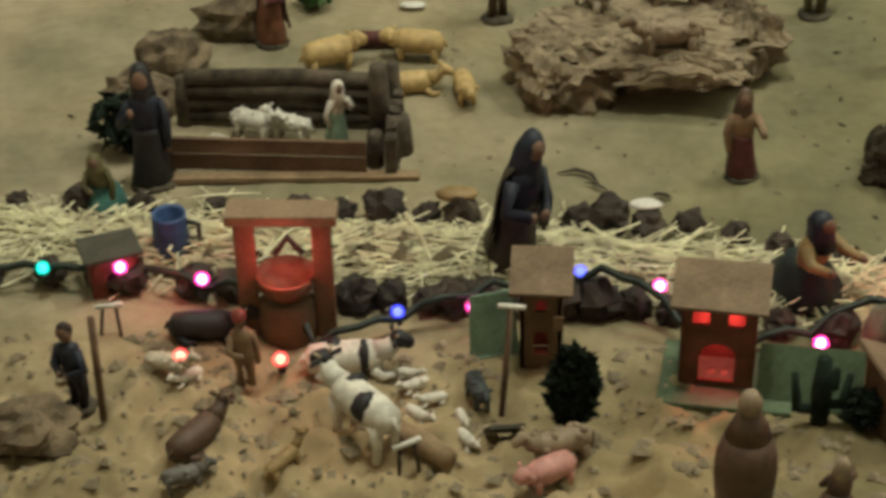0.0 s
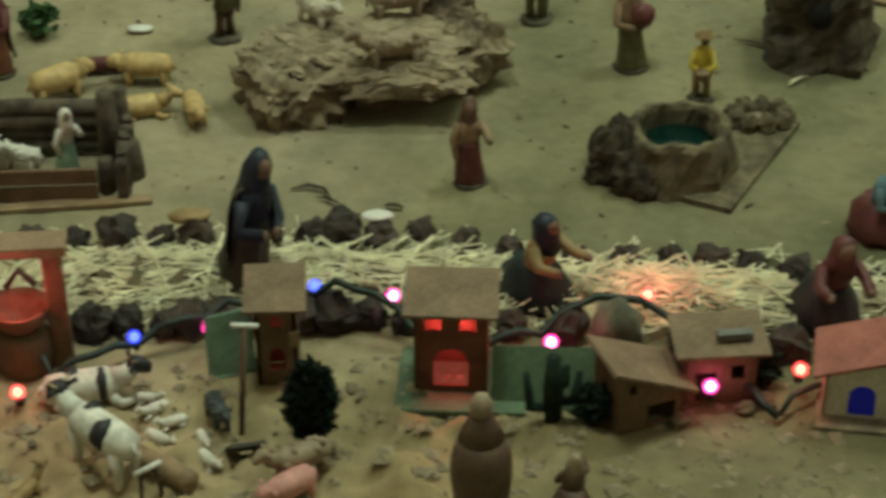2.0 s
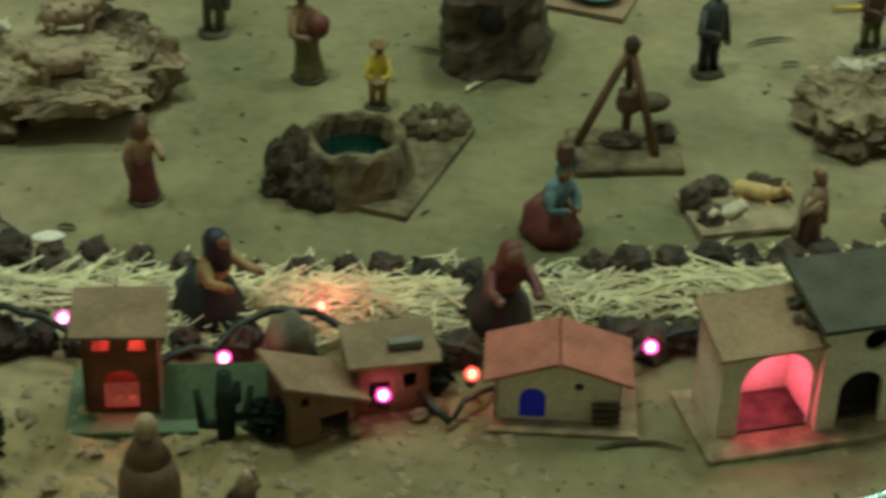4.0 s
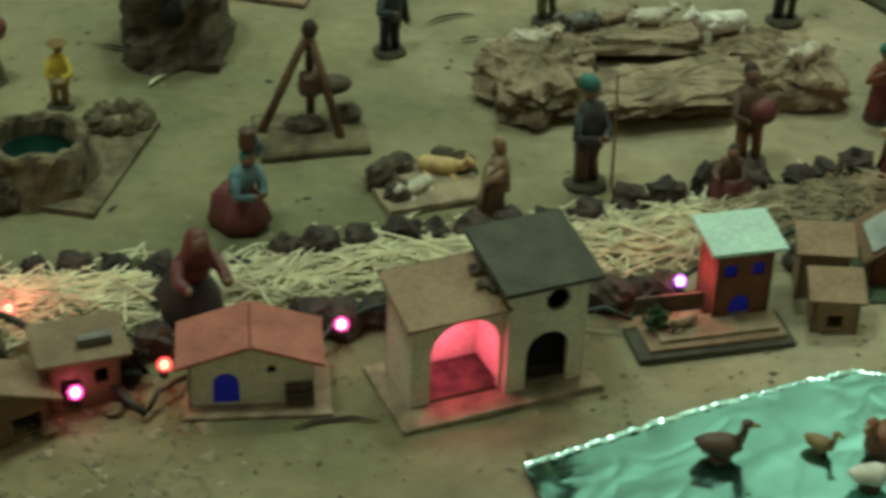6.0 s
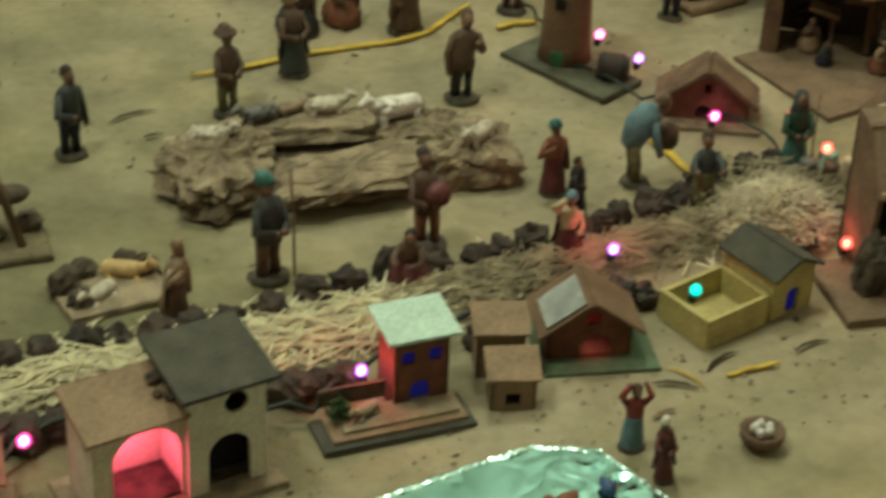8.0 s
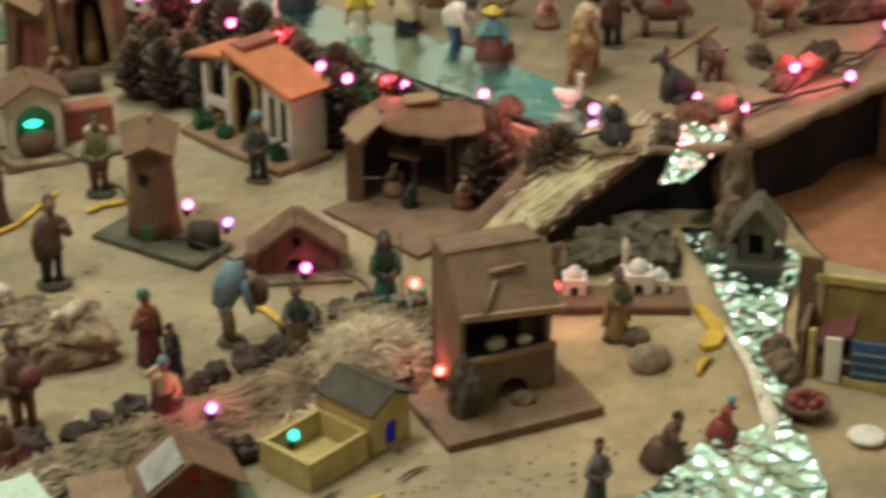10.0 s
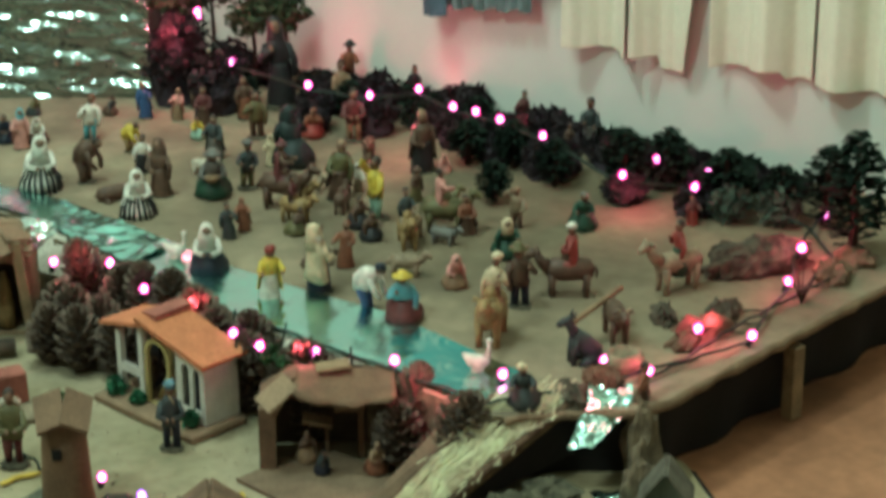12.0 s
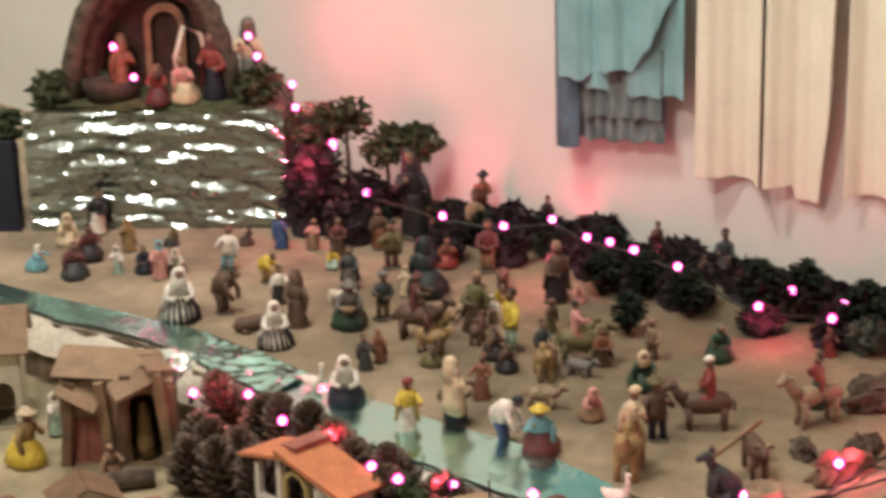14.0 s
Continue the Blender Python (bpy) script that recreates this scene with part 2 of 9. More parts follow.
class Geo:
    """Collects faces with a material each, then becomes one mesh."""

    def __init__(self, seed=0):
        self.v, self.f, self.m, self.s, self.mats = [], [], [], [], []
        self.rng = random.Random(seed)

    def slot(self, material):
        if material not in self.mats:
            self.mats.append(material)
        return self.mats.index(material)

    def add(self, verts, faces, material, smooth=True, at=None):
        o, k = len(self.v), self.slot(material)
        self.v += [tuple(at @ Vector(p)) if at else tuple(p) for p in verts]
        for f in faces:
            self.f.append([i + o for i in f])
            self.m.append(k)
            self.s.append(smooth)
        return self

    def ball(self, c, r, material, seg=8, rings=5, wob=0.0, at=None):
        r = (r, r, r) if isinstance(r, (int, float)) else r
        vs, fs = [(c[0], c[1], c[2] - r[2])], []
        for i in range(1, rings):
            a = -math.pi / 2 + math.pi * i / rings
            for j in range(seg):
                b = 2 * math.pi * j / seg
                k = 1 + wob * (self.rng.random() - 0.5)
                vs.append((c[0] + r[0] * k * math.cos(a) * math.cos(b), c[1] + r[1] * k * math.cos(a) * math.sin(b), c[2] + r[2] * k * math.sin(a)))
        vs.append((c[0], c[1], c[2] + r[2]))
        n = len(vs) - 1
        for j in range(seg):
            fs.append((0, 1 + (j + 1) % seg, 1 + j))
            fs.append((n, n - seg + j, n - seg + (j + 1) % seg))
            for i in range(rings - 2):
                p, q = 1 + i * seg, 1 + (i + 1) * seg
                fs.append((p + j, p + (j + 1) % seg, q + (j + 1) % seg, q + j))
        return self.add(vs, fs, material, True, at)

    def lathe(self, prof, material, seg=12, squash=1.0, c=(0, 0), wob=0.0, folds=0, depth=0.0, smooth=True, at=None, lean=(0, 0)):
        vs, fs = [], []
        z0 = prof[0][1]
        for r, z in prof:
            for j in range(seg):
                b = 2 * math.pi * j / seg
                k = 1 + wob * (self.rng.random() - 0.5) + (depth * math.cos(folds * b) if folds else 0)
                vs.append((c[0] + lean[0] * (z - z0) + r * k * math.cos(b), c[1] + lean[1] * (z - z0) + r * k * squash * math.sin(b), z))
        for i in range(len(prof) - 1):
            for j in range(seg):
                fs.append((i * seg + j, i * seg + (j + 1) % seg, (i + 1) * seg + (j + 1) % seg, (i + 1) * seg + j))
        fs.append(tuple(reversed(range(seg))))
        fs.append(tuple(range((len(prof) - 1) * seg, len(prof) * seg)))
        return self.add(vs, fs, material, smooth, at)

    def tube(self, pts, radii, material, seg=7, at=None, squash=1.0):
        radii = [radii] * len(pts) if isinstance(radii, (int, float)) else radii
        pts = [Vector(p) for p in pts]
        vs, fs = [], []
        side = None
        for i, p in enumerate(pts):
            d = (pts[min(i + 1, len(pts) - 1)] - pts[max(i - 1, 0)]).normalized()
            if side is None:
                side = d.cross(Vector((0.12, 0.2, 1)) if abs(d.z) < 0.9 else Vector((0, 1, 0))).normalized()
            side = (side - d * side.dot(d)).normalized()
            up = d.cross(side)
            for j in range(seg):
                b = 2 * math.pi * j / seg
                vs.append(p + radii[i] * (math.cos(b) * side + math.sin(b) * squash * up))
        n = len(pts)
        for i in range(n - 1):
            for j in range(seg):
                fs.append((i * seg + j, i * seg + (j + 1) % seg, (i + 1) * seg + (j + 1) % seg, (i + 1) * seg + j))
        fs.append(tuple(reversed(range(seg))))
        fs.append(tuple(range((n - 1) * seg, n * seg)))
        return self.add(vs, fs, material, True, at)

    def box(self, c, size, material, at=None, bevel=0.12, jitter=0.0):
        """A box with its edges cut off at an angle."""
        hx, hy, hz = (s / 2 for s in size)
        b = bevel * min(hx, hy, hz)
        vs, idx = [], {}
        for sx in (-1, 1):
            for sy in (-1, 1):
                for sz in (-1, 1):
                    for ax in range(3):
                        p = [sx * (hx - b), sy * (hy - b), sz * (hz - b)]
                        p[ax] = (sx * hx, sy * hy, sz * hz)[ax]
                        idx[(sx, sy, sz, ax)] = len(vs)
                        vs.append(tuple(c[i] + p[i] + jitter * (self.rng.random() - 0.5) for i in range(3)))
        fs = []
        ring = ((-1, -1), (1, -1), (1, 1), (-1, 1))
        for ax in range(3):
            for s in (-1, 1):
                q = []
                for u, w in ring:
                    k = [0, 0, 0]
                    k[ax], k[(ax + 1) % 3], k[(ax + 2) % 3] = s, u, w
                    q.append(idx[(*k, ax)])
                fs.append(tuple(q if s > 0 else reversed(q)))
        for ax in range(3):
            a1, a2 = (ax + 1) % 3, (ax + 2) % 3
            for u in (-1, 1):
                for w in (-1, 1):
                    k0, k1 = [0, 0, 0], [0, 0, 0]
                    k0[ax], k1[ax] = -1, 1
                    k0[a1] = k1[a1] = u
                    k0[a2] = k1[a2] = w
                    q = [idx[(*k0, a1)], idx[(*k1, a1)], idx[(*k1, a2)], idx[(*k0, a2)]]
                    fs.append(tuple(q if u * w < 0 else reversed(q)))
        for sx in (-1, 1):
            for sy in (-1, 1):
                for sz in (-1, 1):
                    q = [idx[(sx, sy, sz, a)] for a in range(3)]
                    fs.append(tuple(q if sx * sy * sz > 0 else reversed(q)))
        return self.add(vs, fs, material, False, at)

    def plate(self, outer, holes, thick, material, at=None):
        """A flat board in the xz plane, with openings cut through; y from 0 to thick."""
        loops = [[Vector((x, 0, z)) for x, z in lp] for lp in (outer, *holes)]
        tris = tessellate(loops)
        flat = [p for lp in loops for p in lp]
        n = len(flat)
        vs = flat + [p + Vector((0, thick, 0)) for p in flat]
        fs = []
        for a, b, c in tris:
            fs.append((a, b, c))
            fs.append((c + n, b + n, a + n))
        o = 0
        for lp in loops:
            k = len(lp)
            for i in range(k):
                fs.append((o + i, o + (i + 1) % k, o + (i + 1) % k + n, o + i + n))
            o += k
        return self.add(vs, fs, material, False, at)

    def mesh(self, name):
        me = bpy.data.meshes.new(name)
        me.from_pydata(self.v, [], self.f)
        for m in self.mats:
            me.materials.append(m)
        me.polygons.foreach_set("material_index", self.m)
        me.polygons.foreach_set("use_smooth", self.s)
        bm = bmesh.new()
        bm.from_mesh(me)
        bmesh.ops.recalc_face_normals(bm, faces=bm.faces)
        bm.to_mesh(me)
        bm.free()
        me.update()
        return me


def thing(name, label, category, at=None, group="", kind="", geo=None):
    """A top-level thing: one mesh, or an Empty that parents its parts."""
    ob = new(name, geo.mesh(name) if geo else None)
    if at:
        ob.matrix_basis = at
    return tagged(ob, label, category, group, kind)


def part(name, geo, parent, label="", at=None):
    ob = new(name, geo.mesh(name) if isinstance(geo, Geo) else geo)
    ob.parent = parent
    if at:
        ob.matrix_basis = at
    return tagged(ob, label)


def arch(cx, w, h, z0=0.0, n=8):
    """Outline of an arched opening standing on z0."""
    r = w / 2
    pts = [(cx - r, z0), (cx + r, z0)]
    return pts + [(cx + r * math.cos(math.pi * i / n), z0 + h - r + r * math.sin(math.pi * i / n)) for i in range(n + 1)]


def rect(cx, z0, w, h):
    return [(cx - w / 2, z0), (cx + w / 2, z0), (cx + w / 2, z0 + h), (cx - w / 2, z0 + h)]


def disc(cx, cz, r, n=12):
    return [(cx + r * math.cos(2 * math.pi * i / n), cz + r * math.sin(2 * math.pi * i / n)) for i in range(n)]

# ---- room ----
FLOOR_Z = -0.78
FLOORM = mat("red_brown_floor", (0.36, 0.17, 0.10), 0.35, scale=5, vary=0.3, bump=0.05)
WALLM = mat("pale_wall_paint", (0.68, 0.70, 0.64), 0.9, scale=3, vary=0.04, bump=0.1, grain=0.06)
CEILM = mat("ceiling_paint", (0.72, 0.70, 0.62), 0.9, scale=4, vary=0.06, bump=0.1)
CURTAINM = mat("cream_curtain", (0.74, 0.75, 0.60), 0.9, scale=14, vary=0.06, bump=0.15, grain=0.1)
BLUECLOTH = mat("blue_grey_cloth", (0.22, 0.45, 0.47), 0.6, scale=16, vary=0.2, bump=0.2, grain=0.15)
BLUEDARK = mat("dark_blue_cloth", (0.10, 0.17, 0.22), 0.8, scale=30, vary=0.3, bump=0.2, grain=0.2)
RUFFLE = mat("dark_ruffle", (0.17, 0.24, 0.24), 0.85, scale=40, vary=0.4, bump=0.3, grain=0.2)
W0 = Vector((1.825, 1.43, 0))
WD = Vector((0.25, -1.0, 0)).normalized()
WN = Vector((1.0, 0.25, 0)).normalized()


def on_wall(s, off, z):
    """A point s metres along the slanted wall, off metres in front of it."""
    p = W0 + WD * s - WN * off
    return Vector((p.x, p.y, z))


def slab_between(name, a, b, z0, z1, thick, material, side):
    d = (Vector(b) - Vector(a)).normalized()
    n = Vector((d.y, -d.x)) * side * thick
    pts = [Vector(a), Vector(b), Vector(b) + n, Vector(a) + n]
    vs = [(p.x, p.y, z0) for p in pts] + [(p.x, p.y, z1) for p in pts]
    fs = [(0, 1, 2, 3), (7, 6, 5, 4), (0, 4, 5, 1), (1, 5, 6, 2), (2, 6, 7, 3), (3, 7, 4, 0)]
    return tagged(new(name, Geo().add(vs, fs, material, False).mesh(name)), kind="structure")


WALL_TAN = mat("tan_wall_paint", (0.66, 0.60, 0.47), 0.9, scale=3, vary=0.05, bump=0.1, grain=0.06)
C1, C2, C3, C4 = (1.2415, 3.764), (2.8075, -2.50), (-2.6, -2.50), (-2.6, 3.764)
for nm, a, b in (("wall_east", C1, C2), ("wall_south", C2, C3), ("wall_west", C3, C4), ("wall_north", C4, C1)):
    tagged(slab_between(nm, a, b, FLOOR_Z, 2.7, 0.1, WALLM if nm in ("wall_east", "wall_north") else WALL_TAN, -1), "pale plastered room wall" if nm in ("wall_east", "wall_north") else "tan painted room wall", "wall")
g = Geo().add([(-2.8, -2.7, FLOOR_Z), (4.4, -2.7, FLOOR_Z), (4.4, 3.9, FLOOR_Z), (-2.8, 3.9, FLOOR_Z), (-2.8, -2.7, FLOOR_Z - .1), (4.4, -2.7, FLOOR_Z - .1), (4.4, 3.9, FLOOR_Z - .1), (-2.8, 3.9, FLOOR_Z - .1)],
              [(0, 1, 2, 3), (7, 6, 5, 4), (0, 4, 5, 1), (1, 5, 6, 2), (2, 6, 7, 3), (3, 7, 4, 0)], FLOORM, False)
tagged(new("floor", g.mesh("floor")), "worn red-brown smooth floor", "floor", kind="structure")
g = Geo().add([(-2.8, -2.7, 2.7), (4.4, -2.7, 2.7), (4.4, 3.9, 2.7), (-2.8, 3.9, 2.7), (-2.8, -2.7, 2.8), (4.4, -2.7, 2.8), (4.4, 3.9, 2.8), (-2.8, 3.9, 2.8)],
              [(3, 2, 1, 0), (4, 5, 6, 7), (0, 4, 5, 1), (1, 5, 6, 2), (2, 6, 7, 3), (3, 7, 4, 0)], CEILM, False)
tagged(new("ceiling", g.mesh("ceiling")), "plain white ceiling", "ceiling", kind="structure")


def interp(x, pts):
    return float(np.interp(x, [p[0] for p in pts], [p[1] for p in pts]))


# ---- display platform: a low sandy front and a raised terrace ----
TABLE_Z = -0.02
TABLEM = mat("red_brown_wood", (0.40, 0.19, 0.105), 0.4, scale=7, vary=0.35, bump=0.05)
tb = thing("table", "large red-brown wooden table under the display", "table", pose(0.85, 1.45, FLOOR_Z))
part("tabletop", Geo().box((0.1, 0.12, TABLE_Z - FLOOR_Z - 0.015), (3.0, 2.6, 0.03), TABLEM, bevel=0.3), tb)
for sx, sy in ((-1.25, -1.0), (1.0, -1.0), (-1.25, 1.2), (0.35, 0.6)):
    part("leg", Geo().box((sx, sy, (TABLE_Z - 0.03 - FLOOR_Z) / 2), (0.08, 0.08, TABLE_Z - 0.03 - FLOOR_Z), WOOD), tb)
RIGHT_EDGE = [(0.55, 1.00), (0.675, 1.135), (0.761, 1.25), (0.82, 1.335), (0.867, 1.345), (0.93, 1.318), (0.98, 1.335), (1.03, 1.36), (2.8, 1.36)]


def relief(x, y, amp):
    n1 = noise.noise(Vector((x * 14, y * 14, 0.3)))
    n2 = noise.noise(Vector((x * 55, y * 55, 4.1)))
    n3 = noise.noise(Vector((x * 160, y * 160, 7.7)))
    rough = 1.0 + 6.5 * max(0.0, min(1.0, (0.99 - y) * 12)) * max(0.0, min(1.0, (0.16 - x) * 10))
    n4 = noise.noise(Vector((x * 30, y * 30, 9.1)))
    n5 = noise.noise(Vector((x * 62, y * 62, 4.4)))
    n6 = noise.noise(Vector((x * 115, y * 115, 6.1)))
    return amp * ((0.40 * n5 + 0.20 * n6) * (rough - 1.0) + 0.55 * n1 + 0.3 * n2 * rough + 0.2 * n3 * rough + 0.62 * n4 * (rough - 1.0))


vs, fs = [], []
left = np.concatenate([np.arange(-0.8, -0.46, 0.02), np.arange(-0.46, 0.20, 0.004)])
NX = len(left) + 140
ys = np.concatenate([np.arange(0.55, 0.79, 0.012), np.arange(0.79, 1.0, 0.004), np.arange(1.0, 2.75, 0.009)])
for y in ys:
    xr = interp(y, RIGHT_EDGE)
    for i in range(NX):
        x = float(left[i]) if i < len(left) else 0.20 + (xr - 0.20) * (i - len(left)) / 139
        vs.append((x, float(y), relief(x, y, 0.0030) - 0.001))
for j in range(len(ys) - 1):
    for i in range(NX - 1):
        a = j * NX + i
        fs.append((a, a + 1, a + NX + 1, a + NX))
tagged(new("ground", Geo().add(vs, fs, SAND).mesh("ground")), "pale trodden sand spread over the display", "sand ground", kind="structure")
g = Geo()
edge = [(x, y) for y, x in RIGHT_EDGE[:-1]]
vs, fs = [], []
for x, y in edge:
    vs += [(x, y, -0.004), (x + 0.012, y, -0.012), (x + 0.012, y, TABLE_Z)]
for i in range(len(edge) - 1):
    a = i * 3
    fs += [(a, a + 1, a + 4, a + 3), (a + 1, a + 2, a + 5, a + 4)]
tagged(new("platform_skirt", g.add(vs, fs, NEAR_BLACK, False).mesh("platform_skirt")), "dark cloth skirt hanging round the platform", "skirt", kind="structure")

TZ = 0.067
FRONT = [(0.85, 2.75), (0.90, 2.6), (1.0, 2.2), (1.046, 2.02), (1.07, 1.93), (1.115, 1.81), (1.13, 1.62), (1.145, 1.42), (1.165, 1.30), (1.193, 1.15), (1.205, 1.10), (1.26, 1.072), (1.30, 1.036), (1.335, 1.030), (1.378, 1.039), (1.437, 1.050), (1.501, 1.057), (1.573, 1.068), (1.637, 1.078), (2.2, 1.15)]


def wall_y(x):
    return 1.43 - (x - 1.825) / 0.25


vs, fs, NY = [], [], 130
xs = np.concatenate([np.arange(0.86, 1.3, 0.008), np.arange(1.3, 2.12, 0.012)])
for x in xs:
    y0, y1 = interp(x, FRONT), max(wall_y(x), interp(x, FRONT) + 0.01)
    for j in range(NY):
        y = y0 + (y1 - y0) * j / (NY - 1)
        vs.append((float(x), y, TZ + relief(x, y, 0.004)))
for i in range(len(xs) - 1):
    for j in range(NY - 1):
        a = i * NY + j
        fs.append((a, a + NY, a + NY + 1, a + 1))
tagged(new("terrace_ground", Geo().add(vs, fs, SAND2).mesh("terrace_ground")), "raised terrace of grey-brown sand", "sand terrace", kind="structure")
vs, fs = [], []
rimx = [float(x) for x in np.arange(1.207, 2.12, 0.0166)]
for x in rimx:
    y, w = interp(x, FRONT) + relief(x * 5, 1.3, 0.004), relief(x * 4, 2.0, 0.005)
    vs += [(x, y, TZ + relief(x, y, 0.004)), (x, y - 0.004, TZ - 0.002 + w), (x, y - 0.003, TZ - 0.008 + w), (x, y + 0.05, TZ - 0.010)]
for i in range(len(rimx) - 1):
    a = i * 4
    fs += [(a + k, a + k + 4, a + k + 5, a + k + 1) for k in range(3)]
tagged(new("terrace_rim", Geo().add(vs, fs, CARD).mesh("terrace_rim")), "ragged pale board edge of the terrace", "board edge", kind="structure")
vs, fs = [], []
for x in rimx:
    y = interp(x, FRONT) + 0.012
    vs += [(x, y, TZ - 0.012), (x, y + 0.012 + 0.006 * math.sin(x * 60), TABLE_Z)]
for i in range(len(rimx) - 1):
    fs.append((2 * i, 2 * i + 2, 2 * i + 3, 2 * i + 1))
tagged(new("terrace_skirt", Geo().add(vs, fs, NEAR_BLACK).mesh("terrace_skirt")), "near-black sheet below the terrace edge", "skirt", kind="structure")
g = Geo().box((0, 0, 0), (0.014, 0.014, TZ - 0.014 - TABLE_Z), WOOD_L)
tagged(thing("support_post", "pale wooden post under the terrace edge", "post", pose(1.53, 1.062, (TZ - 0.014 + TABLE_Z) / 2), geo=g), kind="structure")
vs, fs = [], []
line = [(x, y) for x, y in FRONT if y > 1.0 and x < 1.207]
fine_line = []
for (xa, ya), (xb, yb) in zip(line[:-1], line[1:]):
    fine_line += [(xa + (xb - xa) * k / 8, ya + (yb - ya) * k / 8) for k in range(8)]
for x, y in fine_line:
    vs += [(x, y, TZ + relief(x, y, 0.004)), (x - 0.004 + relief(x, y, 0.01), y, 0.035), (x - 0.006, y, -0.005)]
for i in range(len(fine_line) - 1):
    a = 3 * i
    fs += [(a, a + 3, a + 4, a + 1), (a + 1, a + 4, a + 5, a + 2)]
tagged(new("terrace_face", Geo().add(vs, fs, ROCK).mesh("terrace_face")), "rough brown bank under the river edge", "bank", kind="structure")

# ---- river, stream and ponds of crumpled foil ----


def foil_sheet(name, label, left, right, z, nu, nv, material, amp, freq=26, gain=None):
    """A crumpled sheet between two bank lines of equal length; gain: (x0, x1, factor), where the creases deepen."""
    vs, fs = [], []
    left, right = np.array(left), np.array(right)
    t0 = np.linspace(0, 1, len(left))
    for i in range(nu):
        t = i / (nu - 1)
        a = [np.interp(t, t0, left[:, k]) for k in range(left.shape[1])]
        b = [np.interp(t, t0, right[:, k]) for k in range(right.shape[1])]
        for j in range(nv):
            s = j / (nv - 1)
            x, y = a[0] + (b[0] - a[0]) * s, a[1] + (b[1] - a[1]) * s
            zz = z if len(a) < 3 else a[2] + (b[2] - a[2]) * s
            h = noise.noise(Vector((x * freq, y * freq, 1.7))) + 0.5 * noise.noise(Vector((x * freq * 2.7, y * freq * 2.7, 5.0)))
            if gain:
                k = min(1.0, max(0.0, (x - gain[0]) / (gain[1] - gain[0])))
                h = h * (1 + gain[2] * k) + gain[2] * k * (0.5 - abs(noise.noise(Vector((x * 55, y * 55, 9.0)))) * 2)
            vs.append((x, y, zz + amp * (0.6 + h)))
    for i in range(nu - 1):
        for j in range(nv - 1):
            a = i * nv + j
            fs.append((a, a + 1, a + nv + 1, a + nv))
    return tagged(new(name, Geo().add(vs, fs, material, True).mesh(name)), label, "foil water", kind="structure")


foil_sheet("water_river", "shiny teal foil river with wrinkles on the terrace",
           [(0.98, 2.30), (1.046, 2.02), (1.072, 1.927), (1.118, 1.81), (1.136, 1.68), (1.137, 1.54), (1.150, 1.42), (1.168, 1.306), (1.190, 1.20), (1.203, 1.125)],
           [(1.03, 2.36), (1.075, 2.09), (1.121, 1.957), (1.180, 1.80), (1.20, 1.66), (1.213, 1.52), (1.236, 1.42), (1.262, 1.33), (1.270, 1.215), (1.272, 1.131)],
           TZ + 0.004, 220, 30, FOIL_TEAL, 0.0009, 13)
foil_sheet("water_ripple", "crumpled glittering foil patch on the river",
           [(1.122, 1.735), (1.130, 1.69), (1.136, 1.64), (1.138, 1.585)], [(1.178, 1.76), (1.190, 1.70), (1.196, 1.65), (1.196, 1.60)], TZ + 0.005, 100, 56, FOIL_TEAL, 0.0042, 26)
foil_sheet("water_fall", "silver foil waterfall dropping from the terrace",
           [(1.294, 1.086, TZ + .006), (1.282, 1.074, TZ + .004), (1.258, 1.060, .056), (1.238, 1.050, .042)],
           [(1.324, 1.062, TZ + .006), (1.310, 1.048, TZ + .004), (1.280, 1.036, .054), (1.252, 1.036, .040)], 0, 34, 18, FOIL_POOL, 0.006, 60)
foil_sheet("water_stream", "glittering silver-green foil stream",
           [(1.250, 1.035), (1.224, .978), (1.176, .896), (1.135, .828), (1.090, .770)],
           [(1.306, .99), (1.288, .929), (1.222, .886), (1.166, .83), (1.104, .758)], 0.004, 170, 44, FOIL_POOL, 0.0050, 44)
foil_sheet("water_pool", "crumpled teal foil pool with white glints",
           [(0.90, .700), (0.945, .748), (1.005, .771), (1.055, .779), (1.092, .767)],
           [(0.90, .64), (0.96, .64), (1.02, .65), (1.07, .69), (1.106, .750)], 0.004, 130, 70, FOIL_POOL, 0.0050, 38)
foil_sheet("water_pond", "teal foil duck pond with creases",
           [(0.42, .812), (0.53, .833), (0.60, .841), (0.64, .843), (0.675, .825)],
           [(0.42, .64), (0.53, .64), (0.60, .64), (0.66, .66), (0.700, .70)], 0.004, 150, 100, FOIL_POND, 0.0008, 14, (0.60, 0.69, 2.2))

rim_vs, rim_fs = [], []
bank = [(0.42, .812), (0.53, .833), (0.60, .841), (0.64, .843), (0.675, .825), (0.690, .770), (0.700, .70)]
for i in range(260):
    k = i / 259 * (len(bank) - 1)
    a = min(int(k), len(bank) - 2)
    x = bank[a][0] + (bank[a + 1][0] - bank[a][0]) * (k - a) + 0.0012 * noise.noise(Vector((k * 14, 2.0, 0)))
    y = bank[a][1] + (bank[a + 1][1] - bank[a][1]) * (k - a) + 0.0016 * noise.noise(Vector((k * 11, 7.0, 0)))
    lift = 0.0015 * noise.noise(Vector((k * 18, 1.0, 3)))
    for dy, dz in ((0.0016, -0.003), (0.0010, 0.0016), (-0.0006, 0.0024), (-0.0030, 0.0006)):
        rim_vs.append((x, y + dy, 0.004 + max(0.0, dz + lift) if dz > 0 else 0.0))
for i in range(259):
    for j in range(3):
        rim_fs.append((4 * i + j, 4 * i + j + 1, 4 * i + j + 5, 4 * i + j + 4))
